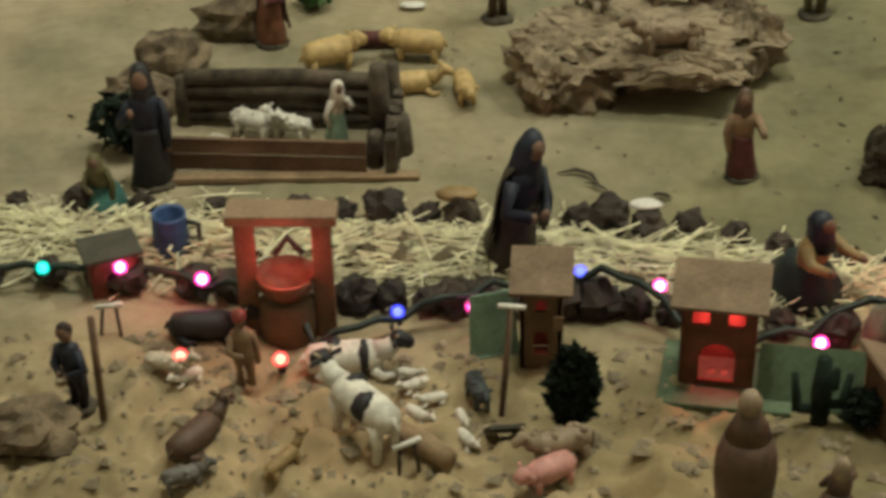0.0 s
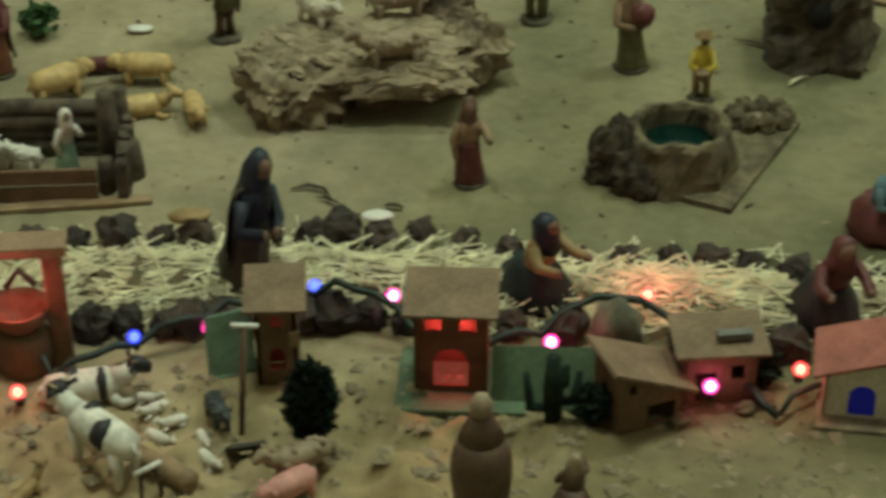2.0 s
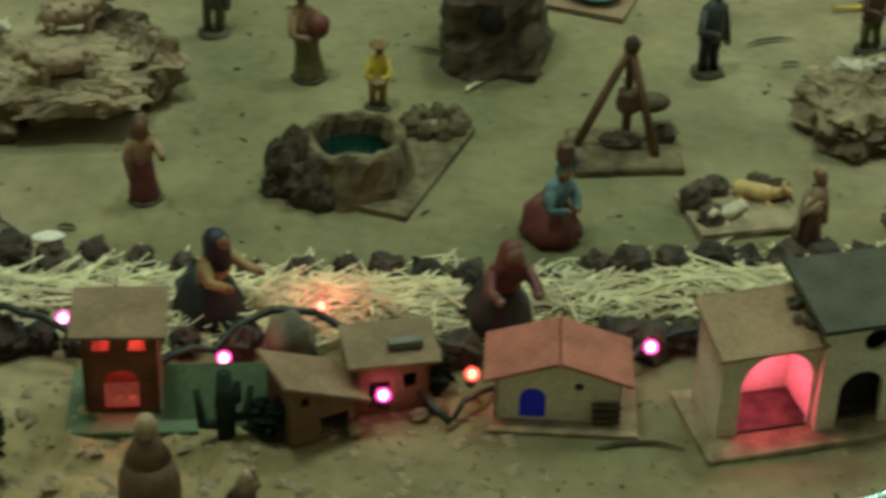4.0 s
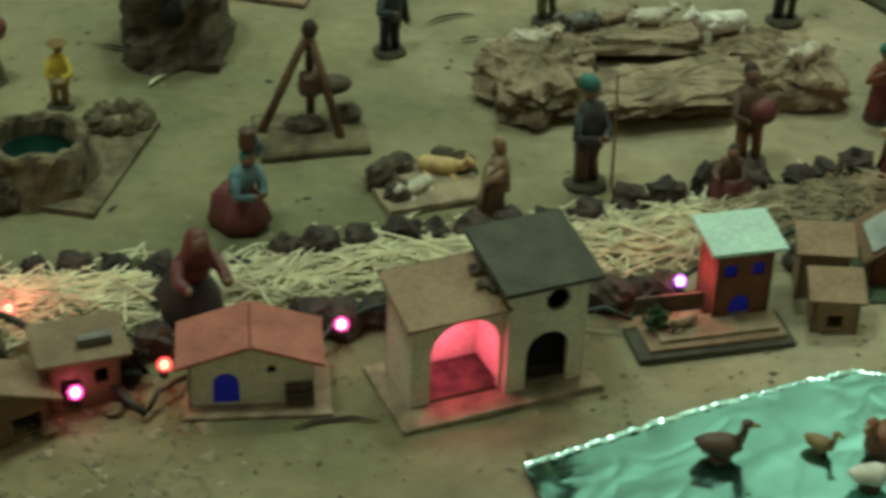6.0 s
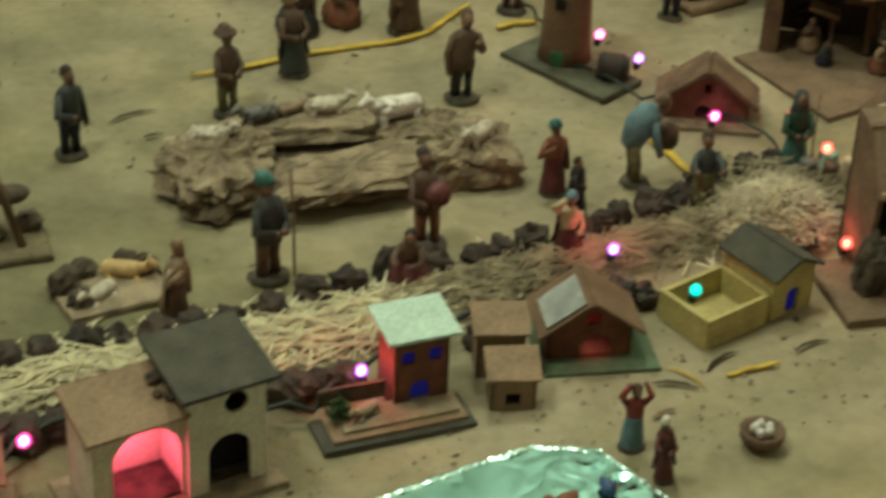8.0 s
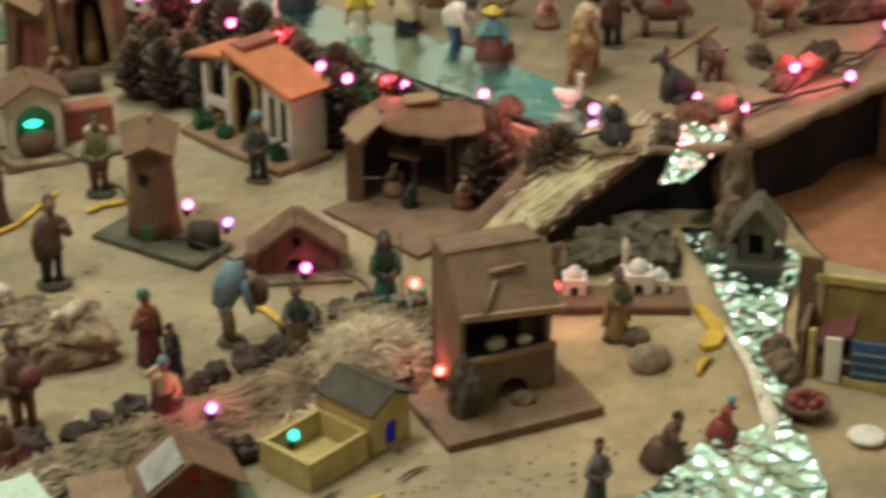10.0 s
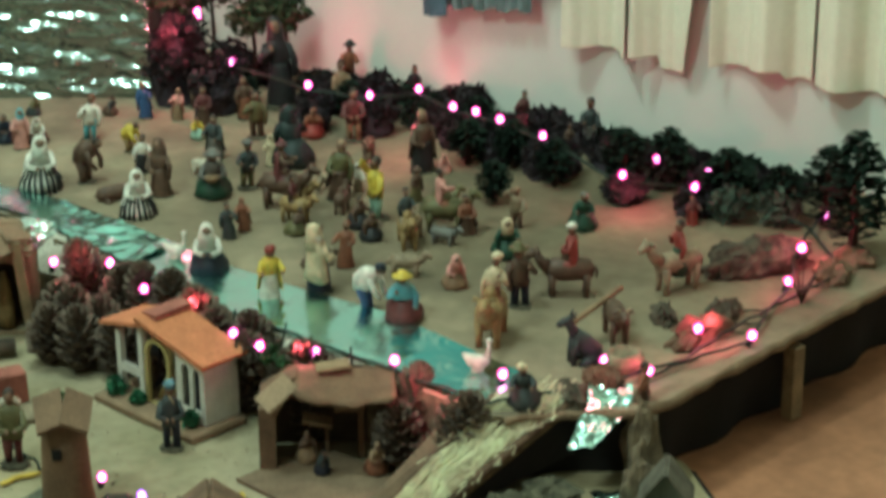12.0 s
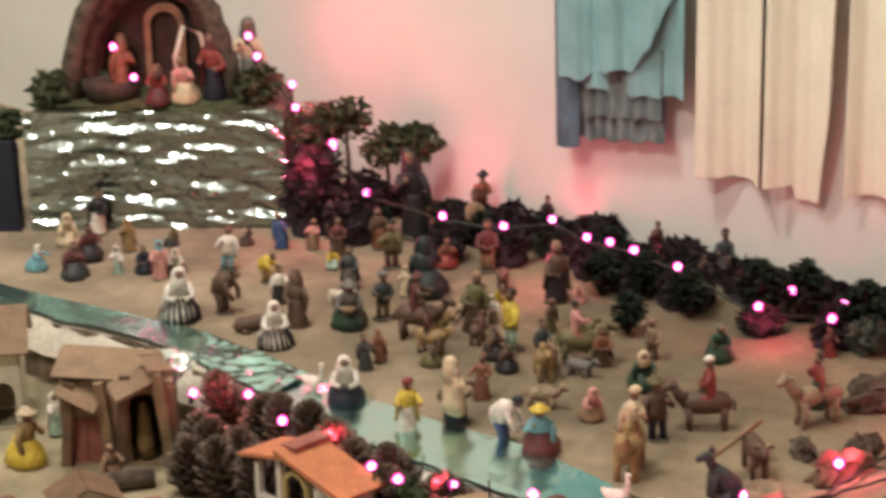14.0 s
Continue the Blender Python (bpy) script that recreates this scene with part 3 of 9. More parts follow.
tagged(new("water_rim", Geo().add(rim_vs, rim_fs, FOIL_POOL, True).mesh("water_rim")), "rolled bright foil edge of the duck pond", "foil edge", kind="structure")

# ---- curtain, hanging cloths ----


def drape(name, label, category, hem, top, off, material, fold=0.083, phase=0.118, deep=0.012, fine=(140, 0.002), wavy=0.0, rows=12):
    """A hanging cloth along the wall: hem as (s, z) corners, folds of the given spacing and depth."""
    vs, fs = [], []
    s0, s1 = hem[0][0], hem[-1][0]
    n = max(24, int((s1 - s0) / 0.0018))
    for i in range(n):
        s = s0 + (s1 - s0) * i / (n - 1)
        w = deep * math.cos(2 * math.pi * (s + phase) / fold) + fine[1] * math.sin(s * fine[0]) + 0.4 * fine[1] * math.sin(s * fine[0] * 2.7 + 1)
        lo = interp(s, hem) + wavy * abs(math.sin(s * 95)) + 0.002 * noise.noise(Vector((s * 40, 3.0, 0)))
        for j in range(rows):
            k = 0.0 if j == 0 else 0.008 + 0.992 * (j - 1) / (rows - 2)
            vs.append(on_wall(s, max(0.003, off + w * (1 - 0.55 * k)), lo + (top - lo) * k ** 1.4))
    for i in range(n - 1):
        for j in range(rows - 1):
            a = i * rows + j
            fs.append((a, a + rows, a + rows + 1, a + 1))
    ob = thing(name, label, category, geo=Geo().add(vs, fs, material))
    m = ob.modifiers.new("thickness", "SOLIDIFY")
    m.thickness = 0.0015
    return ob


drape("curtain", "cream curtain panel with soft folds beside the blue cloth", "curtain", [(-0.212, 0.173), (-0.170, 0.178), (-0.126, 0.174)], 1.75, 0.016, CURTAINM)
drape("curtain", "cream curtain panel with a stepped hem and a raised corner", "curtain", [(-0.119, 0.177), (-0.092, 0.179), (-0.088, 0.163), (-0.056, 0.166), (-0.047, 0.205), (-0.036, 0.275), (-0.031, 0.42)], 1.75, 0.016, CURTAINM)
drape("curtain", "cream curtain panel with a straight hem and deep folds", "curtain", [(-0.021, 0.181), (0.000, 0.184), (0.066, 0.190), (0.071, 0.181), (0.103, 0.184)], 1.75, 0.016, CURTAINM)
drape("curtain", "wide cream curtain panel with a drooping hem", "curtain", [(0.109, 0.181), (0.150, 0.182), (0.300, 0.186), (0.760, 0.186)], 1.75, 0.016, CURTAINM)
drape("hanging_cloth", "blue-grey cloth with a slanting wavy hem hung on the wall", "cloth", [(-0.403, 0.270), (-0.373, 0.266), (-0.340, 0.279), (-0.291, 0.289), (-0.262, 0.325), (-0.236, 0.385)], 1.75, 0.040, BLUECLOTH, 0.055, 0.1, 0.006, (170, 0.0025), 0.006)
drape("hanging_cloth", "pale teal underlayer of the hanging cloth", "cloth", [(-0.374, 0.258), (-0.300, 0.256), (-0.228, 0.262)], 1.75, 0.029, BLUECLOTH, 0.07, 0.0, 0.004, (120, 0.002), 0.005)
drape("hanging_cloth", "narrow dark blue strip of cloth hanging at the edge", "cloth", [(-0.410, 0.182), (-0.376, 0.186)], 0.60, 0.034, BLUEDARK, 0.03, 0.0, 0.003)
drape("ruffle_cloth", "dark lace ruffle under the blue cloth", "cloth", [(-0.388, 0.190), (-0.320, 0.196), (-0.256, 0.204)], 0.32, 0.021, RUFFLE, 0.016, 0.0, 0.0045, (420, 0.001), 0.006)
drape("ruffle_cloth", "grey upper ruffle of the hanging cloth", "cloth", [(-0.388, 0.220), (-0.320, 0.224), (-0.256, 0.232)], 0.32, 0.027, RUFFLE, 0.018, 0.004, 0.0045, (390, 0.001), 0.007)

# Ceiling lamps: the room's only large lights
for at_ in LAMPS:
    lamp = thing("ceiling_lamp", "plain ceiling rose with a hanging cord", "lamp", pose(at_[0], at_[1], 2.70), "ceiling lamps")
    part("rose", Geo().lathe([(0.05, 0.0), (0.048, -0.012), (0.02, -0.022)], WHITE, 18), lamp)
    part("cord", Geo().tube([(0, 0, -0.02), (0, 0, at_[2] - 2.70 + 0.14)], 0.004, WHITE), lamp)

# ---- figurines: each one plain moulded shape ----


def figure_geo(h, robe, top, head="bare", style="stand", extra="", seed=0, lean=0.0, base=True, g=None, at=None, bulk=1.0):
    """A small moulded figure, facing -y, feet at the origin."""
    g = g or Geo(seed)
    n0, slim = len(g.v), {"kneel": 0.98, "bend": 0.86}.get(style, 0.82) * bulk
    inv = (at or Matrix()).inverted()
    at = (at or Matrix()) @ Matrix.Diagonal((h * slim, h * slim * 1.04, h, 1))
    R, T = paint(robe), paint(top)
    z0 = 0.0
    if style == "stand" and seed % 2:
        shell, rim = [], []
        for layer in (0.0, 0.018):
            for i, (r, z) in enumerate(((0.12, 0.78), (0.175, 0.70), (0.185, 0.55), (0.20, 0.36), (0.235, 0.20))):
                for j in range(9):
                    b = math.radians(0 + 22.5 * j + 12 * math.sin(seed + i))
                    k = 1 + 0.07 * math.cos(5 * b + seed)
                    shell.append(((r - layer) * k * math.cos(b), (r - layer) * k * 0.85 * math.sin(b), z - 0.02 * math.cos(3 * b + seed) * (i == 4)))
        for i in range(4):
            for j in range(8):
                p = i * 9 + j
                rim += [(p, p + 1, p + 10, p + 9), (p + 45, p + 54, p + 55, p + 46)]
        for j in range(8):
            rim += [(36 + j, 37 + j, 82 + j, 81 + j), (j, 45 + j, 46 + j, j + 1)]
        for i in range(4):
            rim += [(i * 9, i * 9 + 9, i * 9 + 54, i * 9 + 45), (i * 9 + 8, i * 9 + 53, i * 9 + 62, i * 9 + 17)]
        g.add(shell, rim, R if seed % 4 == 1 else T, True, at)
    if base:
        g.lathe([(0.20, -0.01), (0.215, 0.02), (0.19, 0.045), (0.10, 0.05)], BASE, 12, 0.9, wob=0.16, at=at)
        z0 = 0.03
    if style == "kneel":
        g.lathe([(0.26, z0), (0.30, 0.10), (0.27, 0.24), (0.19, 0.38), (0.15, 0.44)], R, 14, 1.15, (0, 0.06), 0.06, 7, 0.05, at=at)
        g.lathe([(0.15, 0.40), (0.165, 0.50), (0.175, 0.62), (0.14, 0.70), (0.065, 0.75)], T, 12, 0.72, (0, 0.02), 0.04, at=at, lean=(0, -0.22 - lean))
        sh, hd = (0, -0.06 - lean * 0.35, 0.66), (0, -0.10 - lean * 0.4, 0.84)
    elif style == "bend":
        for s in (-1, 1):
            g.tube([(0.07 * s, 0.02, z0), (0.08 * s, 0.03, 0.22), (0.07 * s, 0.09, 0.44)], [0.07, 0.065, 0.09], R, 8, at)
        g.tube([(0, 0.13, 0.40), (0, 0.06, 0.56), (0, -0.08, 0.70), (0, -0.20, 0.76)], [0.14, 0.19, 0.18, 0.09], T, 10, at)
        sh, hd = (0, -0.12, 0.68), (0, -0.29, 0.82)
    elif style == "legs":
        for s in (-1, 1):
            g.tube([(0.075 * s, -0.02 * s, z0), (0.075 * s, 0.01, 0.22), (0.06 * s, 0, 0.45)], [0.055, 0.062, 0.085], R, 8, at)
        g.lathe([(0.15, 0.36), (0.14, 0.48), (0.155, 0.62), (0.15, 0.71), (0.065, 0.78)], T, 12, 0.68, (0, 0), 0.05, 5, 0.03, at=at, lean=(0, -lean))
        sh, hd = (0, -lean * 0.35, 0.69), (0, -lean * 0.4, 0.87)
    else:
        g.lathe([(0.185, z0), (0.19, 0.08), (0.155, 0.28), (0.13, 0.46), (0.125, 0.50)], R, 14, 0.86, (0, 0), 0.04, 7, 0.06, at=at)
        g.lathe([(0.128, 0.45), (0.14, 0.55), (0.155, 0.66), (0.135, 0.73), (0.06, 0.79)], T, 12, 0.70, (0, 0), 0.04, at=at, lean=(0, -lean))
        sh, hd = (0, -lean * 0.3, 0.70), (0, -lean * 0.4, 0.88)
    if extra == "stripes":
        for k in range(9):
            a = math.radians(200 + 140 * k / 8)
            c, sn = math.cos(a), math.sin(a)
            g.tube([(0.315 * c, 0.06 + 0.36 * sn, 0.03), (0.285 * c, 0.06 + 0.32 * sn, 0.24), (0.17 * c, 0.06 + 0.2 * sn, 0.42)], [0.028, 0.026, 0.014], paint("black"), 6, at)
    arm = T
    if extra == "arms_up":
        paths = [[(s * 0.13, 0, sh[2]), (s * 0.24, -0.02, 0.82), (s * 0.12, -0.04, 1.02)] for s in (-1, 1)]
    elif extra == "hand_brow":
        paths = [[(0.13, 0, sh[2]), (0.20, -0.03, 0.50), (0.12, -0.12, 0.44)], [(-0.13, 0, sh[2]), (-0.25, -0.08, 0.80), (-0.08, -0.12, 0.94)]]
    elif style == "bend":
        paths = [[(s * 0.12, sh[1], sh[2]), (s * 0.16, -0.20, 0.48), (s * 0.09, -0.26, 0.34)] for s in (-1, 1)]
    else:
        fold = [[(s * 0.13, sh[1], sh[2]), (s * 0.19, sh[1] - 0.05, sh[2] - 0.19), (s * 0.06, sh[1] - 0.18, sh[2] - 0.20)] for s in (-1, 1)]
        hang = [[(s * 0.13, sh[1], sh[2]), (s * 0.19, sh[1] + 0.01, sh[2] - 0.18), (s * 0.17, sh[1] - 0.06, sh[2] - 0.36)] for s in (-1, 1)]
        reach = [[(s * 0.13, sh[1], sh[2]), (s * 0.20, sh[1] - 0.12, sh[2] - 0.10), (s * 0.17, sh[1] - 0.30, sh[2] - 0.08)] for s in (-1, 1)]
        held = [[(s * 0.13, sh[1], sh[2]), (s * 0.23, sh[1] - 0.02, sh[2] - 0.16), (s * 0.11, sh[1] - 0.15, sh[2] - 0.02)] for s in (-1, 1)]
        pick = ((fold, fold), (hang, reach), (fold, hang), (reach, reach), (held, hang), (hang, held), (reach, fold))[(seed * 5) % 7]
        paths = [pick[0][0], pick[1][1]] if not extra else fold
    for p in paths:
        g.tube(p, [0.055, 0.052, 0.042], arm, 7, at)
        g.ball(p[-1], 0.04, SKIN, 6, 4, at=at)
    g.tube([(sh[0], sh[1], sh[2] + 0.05), (hd[0], hd[1], hd[2])], 0.045, SKIN, 7, at)
    g.ball(hd, (0.080, 0.084, 0.092), SKIN, 10, 7, at=at)
    hx, hy, hz = hd
    kind, _, tone = head.partition(":")
    C = paint(tone) if tone else HAIR
    if kind == "bare":
        g.ball((hx, hy + 0.022, hz + 0.03), (0.085, 0.085, 0.085), C, 9, 6, 0.08, at)
    elif kind == "veil":
        g.lathe([(0.14, hz - 0.22), (0.115, hz - 0.08), (0.105, hz + 0.03), (0.07, hz + 0.095), (0.015, hz + 0.118)], C, 12, 1.0, (hx, hy + 0.04), 0.05, at=at)
    elif kind == "hat":
        g.lathe([(0.15, hz + 0.035), (0.155, hz + 0.05), (0.085, hz + 0.065), (0.078, hz + 0.12), (0.03, hz + 0.14)], C, 14, 1.0, (hx, hy), 0.05, at=at)
    elif kind == "cap":
        g.lathe([(0.092, hz + 0.02), (0.095, hz + 0.06), (0.07, hz + 0.11), (0.02, hz + 0.13)], C, 12, 1.05, (hx, hy), 0.04, at=at)
    elif kind == "turban":
        g.lathe([(0.08, hz + 0.02), (0.115, hz + 0.05), (0.11, hz + 0.09), (0.06, hz + 0.13), (0.01, hz + 0.14)], C, 12, 1.0, (hx, hy), 0.06, at=at)
    if extra == "jar":
        g.lathe([(0.055, hz + 0.09), (0.085, hz + 0.14), (0.10, hz + 0.24), (0.085, hz + 0.30), (0.09, hz + 0.32)], paint("brown"), 12, 1.0, (hx, hy), at=at)
        g.tube([(0.13, 0, 0.72), (0.22, -0.02, 0.86), (0.10, hy, hz + 0.18)], [0.05, 0.045, 0.04], T, 7, at)
    elif extra == "bundle":
        g.ball((0.10, -0.16, 0.60), (0.15, 0.12, 0.12), paint("wine"), 9, 6, 0.12, at)
    elif extra == "sack":
        g.ball((0.02, 0.16, 0.70), (0.15, 0.13, 0.20), paint("slate"), 9, 6, 0.14, at)
    elif extra == "staff":
        g.tube([(0.20, -0.16, 0.01), (0.19, -0.16, 0.55), (0.18, -0.15, 1.02)], 0.014, WOOD, 6, at)
    elif extra == "basket":
        g.lathe([(0.08, 0.40), (0.11, 0.47), (0.115, 0.50)], WOOD_L, 12, 1.0, (0, -0.22), at=at)
    elif extra == "lamb":
        g.tube([(-0.15, 0.02, hz - 0.10), (0, 0.08, hz - 0.05), (0.15, 0.02, hz - 0.10)], [0.05, 0.07, 0.05], paint("wool"), 8, at)
    elif extra == "pole":
        g.tube([(-0.1, 0.30, 0.78), (0.05, -0.35, 0.80)], 0.013, WOOD_L, 6, at)
    for i in range(n0, len(g.v)):
        p = Vector(g.v[i])
        q = inv @ p
        rise_, way = max(0.0, q.z / h), seed * 2.4
        sway = 0.085 * h * rise_ ** 1.6 * math.sin(seed * 1.9)
        p += Vector((sway * math.cos(way), sway * math.sin(way), 0))
        d = noise.noise_vector(q * (7.0 / h) + Vector((seed * 1.7, 0, 0))) * 0.026 * h + noise.noise_vector(q * (22.0 / h) + Vector((0, seed * 2.3, 0))) * 0.006 * h
        g.v[i] = (p.x + d.x, p.y + d.y, p.z + d.z * 0.4)
    return g


SERIAL = [0]


def figure(x, y, h, rot, robe, top, head, label, style="stand", extra="", z=0.0, lean=0.0, base=True, name="figurine", group="", tilt=0.0, bulk=1.0):
    SERIAL[0] += 1
    g = figure_geo(h, robe, top, head, style, extra, SERIAL[0], lean, base, bulk=bulk)
    return thing(name, label, "figurine", Matrix.Translation((x, y, z - 0.001)) @ pose(0, 0, 0, 0, tilt, 0) @ pose(0, 0, 0, 0, 0, rot), group, geo=g)


def animal_geo(L, coat, kind="sheep", seed=0, patch=None, g=None, at=None):
    """A moulded animal of body length L, looking along -y, feet at z 0."""
    g = g or Geo(seed)
    at = (at or Matrix()) @ Matrix.Diagonal((L, L, L, 1))
    C = paint(coat)
    D = paint(patch) if patch else C
    leg, r, neck, nr = {"sheep": (0.30, 0.20, (0.16, 0.16), 0.10), "pig": (0.22, 0.24, (0.10, 0.02), 0.15), "cow": (0.42, 0.20, (0.22, 0.14), 0.11),
                        "camel": (0.40, 0.23, (0.20, 0.26), 0.10), "horse": (0.44, 0.20, (0.24, 0.34), 0.09), "dog": (0.32, 0.14, (0.16, 0.20), 0.09), "lying": (0.06, 0.21, (0.20, 0.14), 0.11)}[kind]
    zb = leg + r * 0.75
    g.tube([(0, 0.50, zb + 0.02), (0, 0.44, zb), (0, 0.22, zb - 0.01), (0, -0.05, zb - 0.02), (0, -0.30, zb), (0, -0.45, zb + 0.03)], [r * 0.35, r * 0.85, r, r * 1.05, r * 0.98, r * 0.5], C, 10, at)
    if patch:
        g.ball((0.07, 0.14, zb + 0.05), (r * 0.92, 0.13, r * 0.9), D, 9, 6, 0.2, at)
        g.ball((-0.05, -0.22, zb + 0.02), (r * 0.98, 0.10, r * 0.95), D, 9, 6, 0.2, at)
    if kind == "camel":
        g.ball((0, 0.02, zb + r), (0.13, 0.17, 0.17), C, 9, 6, at=at)
    for sx in (-1, 1):
        for y in (0.34, -0.32):
            if kind == "lying":
                g.tube([(sx * r * 0.7, y, 0.09), (sx * r * 1.15, y - 0.10, 0.05), (sx * r * 0.9, y - 0.24, 0.04)], [0.075, 0.06, 0.045], C, 7, at)
            else:
                g.tube([(sx * r * 0.55, y, zb - r * 0.3), (sx * r * 0.62, y + 0.02, leg * 0.5), (sx * r * 0.62, y, 0.0)], [0.095, 0.060, 0.055], C, 7, at)
    hx, hy, hz = 0, -0.42 - neck[0], zb + neck[1] + 0.05
    g.tube([(0, -0.36, zb + 0.04), (0, -0.42 - neck[0] * 0.5, zb + neck[1] * 0.55), (0, hy, hz)], [r * 0.72, nr * 1.1, nr * 0.9], C, 9, at)
    g.tube([(0, hy + 0.08, hz + 0.02), (0, hy - 0.03, hz + 0.03), (0, hy - 0.17, hz - 0.05), (0, hy - 0.20, hz - 0.06)], [nr * 0.6, nr * 1.05, nr * 0.72, nr * 0.5], D if kind in ("cow", "lying") else C, 8, at)
    for sx in (-1, 1):
        g.tube([(sx * nr * 0.7, hy + 0.02, hz + 0.06), (sx * nr * 1.7, hy + 0.04, hz + 0.08), (sx * nr * 1.9, hy + 0.03, hz + 0.03)], [0.03, 0.035, 0.012], D, 6, at)
        if kind in ("cow", "lying"):
            g.tube([(sx * nr * 0.6, hy + 0.01, hz + 0.09), (sx * nr * 1.2, hy - 0.01, hz + 0.17)], [0.025, 0.008], paint("cream"), 6, at)
    g.tube([(0, 0.49, zb + 0.06), (0, 0.56, zb - 0.05), (0, 0.55, zb - leg * 0.4 - 0.02)], [0.03, 0.022, 0.028], C, 6, at)
    if kind == "sheep":
        for k in range(22):
            a, b = g.rng.random() * 6.28, g.rng.random() * 0.8 - 0.38
            g.ball((math.cos(a) * r * 0.8, b, zb + math.sin(a) * r * 0.8), 0.075, C, 6, 4, 0.1, at)
    return g


def animal(x, y, L, rot, coat, kind, label, category, z=0.0, patch=None, group="", name="toy_animal"):
    SERIAL[0] += 1
    return thing(name, label, category, pose(x, y, z - 0.001, 0, 0, rot), group, geo=animal_geo(L, coat, kind, SERIAL[0], patch))


def rider(x, y, L, rot, coat, kind, robe, top, head, label, z=TZ, saddle="red"):
    SERIAL[0] += 1
    t = thing("mounted_figurine", label, "figurine", pose(x, y, z - 0.001, 0, 0, rot))
    seat = {"camel": 0.76, "horse": 0.66}[kind] * L
    part("mount", animal_geo(L, coat, kind, SERIAL[0]), t, f"{coat} {kind}")
    part("saddle", Geo(SERIAL[0]).lathe([(0.20 * L, seat - 0.22 * L), (0.21 * L, seat - 0.05 * L), (0.10 * L, seat + 0.02 * L)], paint(saddle), 12, 1.1, (0, 0.02 * L), 0.06), t, f"{saddle} saddle cloth")
    part("rider", figure_geo(L * 1.10, robe, top, head, "stand", "", SERIAL[0], 0.0, False, None, pose(0, 0.04 * L, seat - 0.36 * L)), t, f"rider dressed in {top}")
    return t


# ---- model houses ----


def gable_house(name, label, x, y, rot, w, d, h, rise, wallm, roofm, front=(), side=(), over=0.006, axis="y", thick=0.0022, roof="gable", slab=None, z=0.0, category="model house", roof_t=0.0022, roof_label=""):
    """A small house of thin boards: front at -y, openings as outlines in its wall."""
    t = thing(name, label, category, pose(x, y, z, 0, 0, rot))
    zb = 0.0
    if slab:
        sw, sd, sh, sm, ox, oy = slab
        part("base_slab", Geo(3).box((ox, oy, sh / 2 - 0.001), (sw, sd, sh), sm, bevel=0.3, jitter=0.0006), t)
        zb = sh - 0.001
    hw, hd = w / 2, d / 2
    fo = [(-hw, 0), (hw, 0), (hw, h), (-hw, h)]
    so = [(-hd, 0), (hd, 0), (hd, h), (-hd, h)]
    if roof == "gable":
        if axis == "y":
            fo = [(-hw, 0), (hw, 0), (hw, h), (0, h + rise), (-hw, h)]
        else:
            so = [(-hd, 0), (hd, 0), (hd, h), (0, h + rise), (-hd, h)]
    elif roof == "mono_x":
        fo = [(-hw, 0), (hw, 0), (hw, h), (-hw, h + rise)]
    elif roof == "mono_y":
        so = [(-hd, 0), (hd, 0), (hd, h + rise), (-hd, h)]
    part("front_wall", Geo().plate(fo, list(front), thick, wallm), t, at=pose(0, -hd, zb))
    part("back_wall", Geo().plate([(a, b + (rise if roof == "mono_y" and b >= h else 0)) for a, b in fo], [], thick, wallm), t, at=pose(0, hd - thick, zb))
    part("side_wall", Geo().plate([(a, b) for a, b in so], list(side), thick, wallm), t, at=pose(hw - thick * 0.1, 0, zb, 0, 0, 90))
    left_side = [(-a, b) for a, b in so][::-1]
    part("side_wall", Geo().plate([(a, b + (rise if roof == "mono_x" and b >= h else 0)) for a, b in left_side], [], thick, wallm), t, at=pose(-hw + thick * 0.1, 0, zb, 0, 0, -90))
    if roof == "gable":
        run = (hw if axis == "y" else hd) + over
        ang = math.degrees(math.atan2(rise, hw if axis == "y" else hd))
        length = run / math.cos(math.radians(ang))
        lon = (d if axis == "y" else w) + 2 * over
        for s in (-1, 1):
            g = Geo(5 + s).box((s * length / 2, 0, roof_t / 2), (length, lon, roof_t), roofm, bevel=0.25, jitter=0.0005)
            m = pose(0, 0, zb + h + rise, 0, s * ang, 0)
            part("roof", g, t, roof_label, m if axis == "y" else pose(0, 0, 0, 0, 0, 90) @ m)
    elif roof == "mono_x":
        ang = math.degrees(math.atan2(rise, w))
        length = (w + 2 * over) / math.cos(math.radians(ang))
        part("roof", Geo(7).box((0, 0, roof_t / 2), (length, d + 2 * over, roof_t), roofm, bevel=0.25, jitter=0.0005), t, roof_label, pose(0, 0, zb + h + rise / 2, 0, ang, 0))
    elif roof == "mono_y":
        ang = math.degrees(math.atan2(rise, d))
        length = (d + 2 * over) / math.cos(math.radians(ang))
        part("roof", Geo(7).box((0, 0, roof_t / 2), (w + 2 * over, length, roof_t), roofm, bevel=0.25, jitter=0.0005), t, roof_label, pose(0, 0, zb + h + rise / 2, ang, 0, 0))
    elif roof == "flat":
        part("roof", Geo(7).box((0, 0, roof_t / 2), (w + 2 * over, d + 2 * over, roof_t), roofm, bevel=0.25, jitter=0.0005), t, roof_label, pose(0, 0, zb + h))
    return t


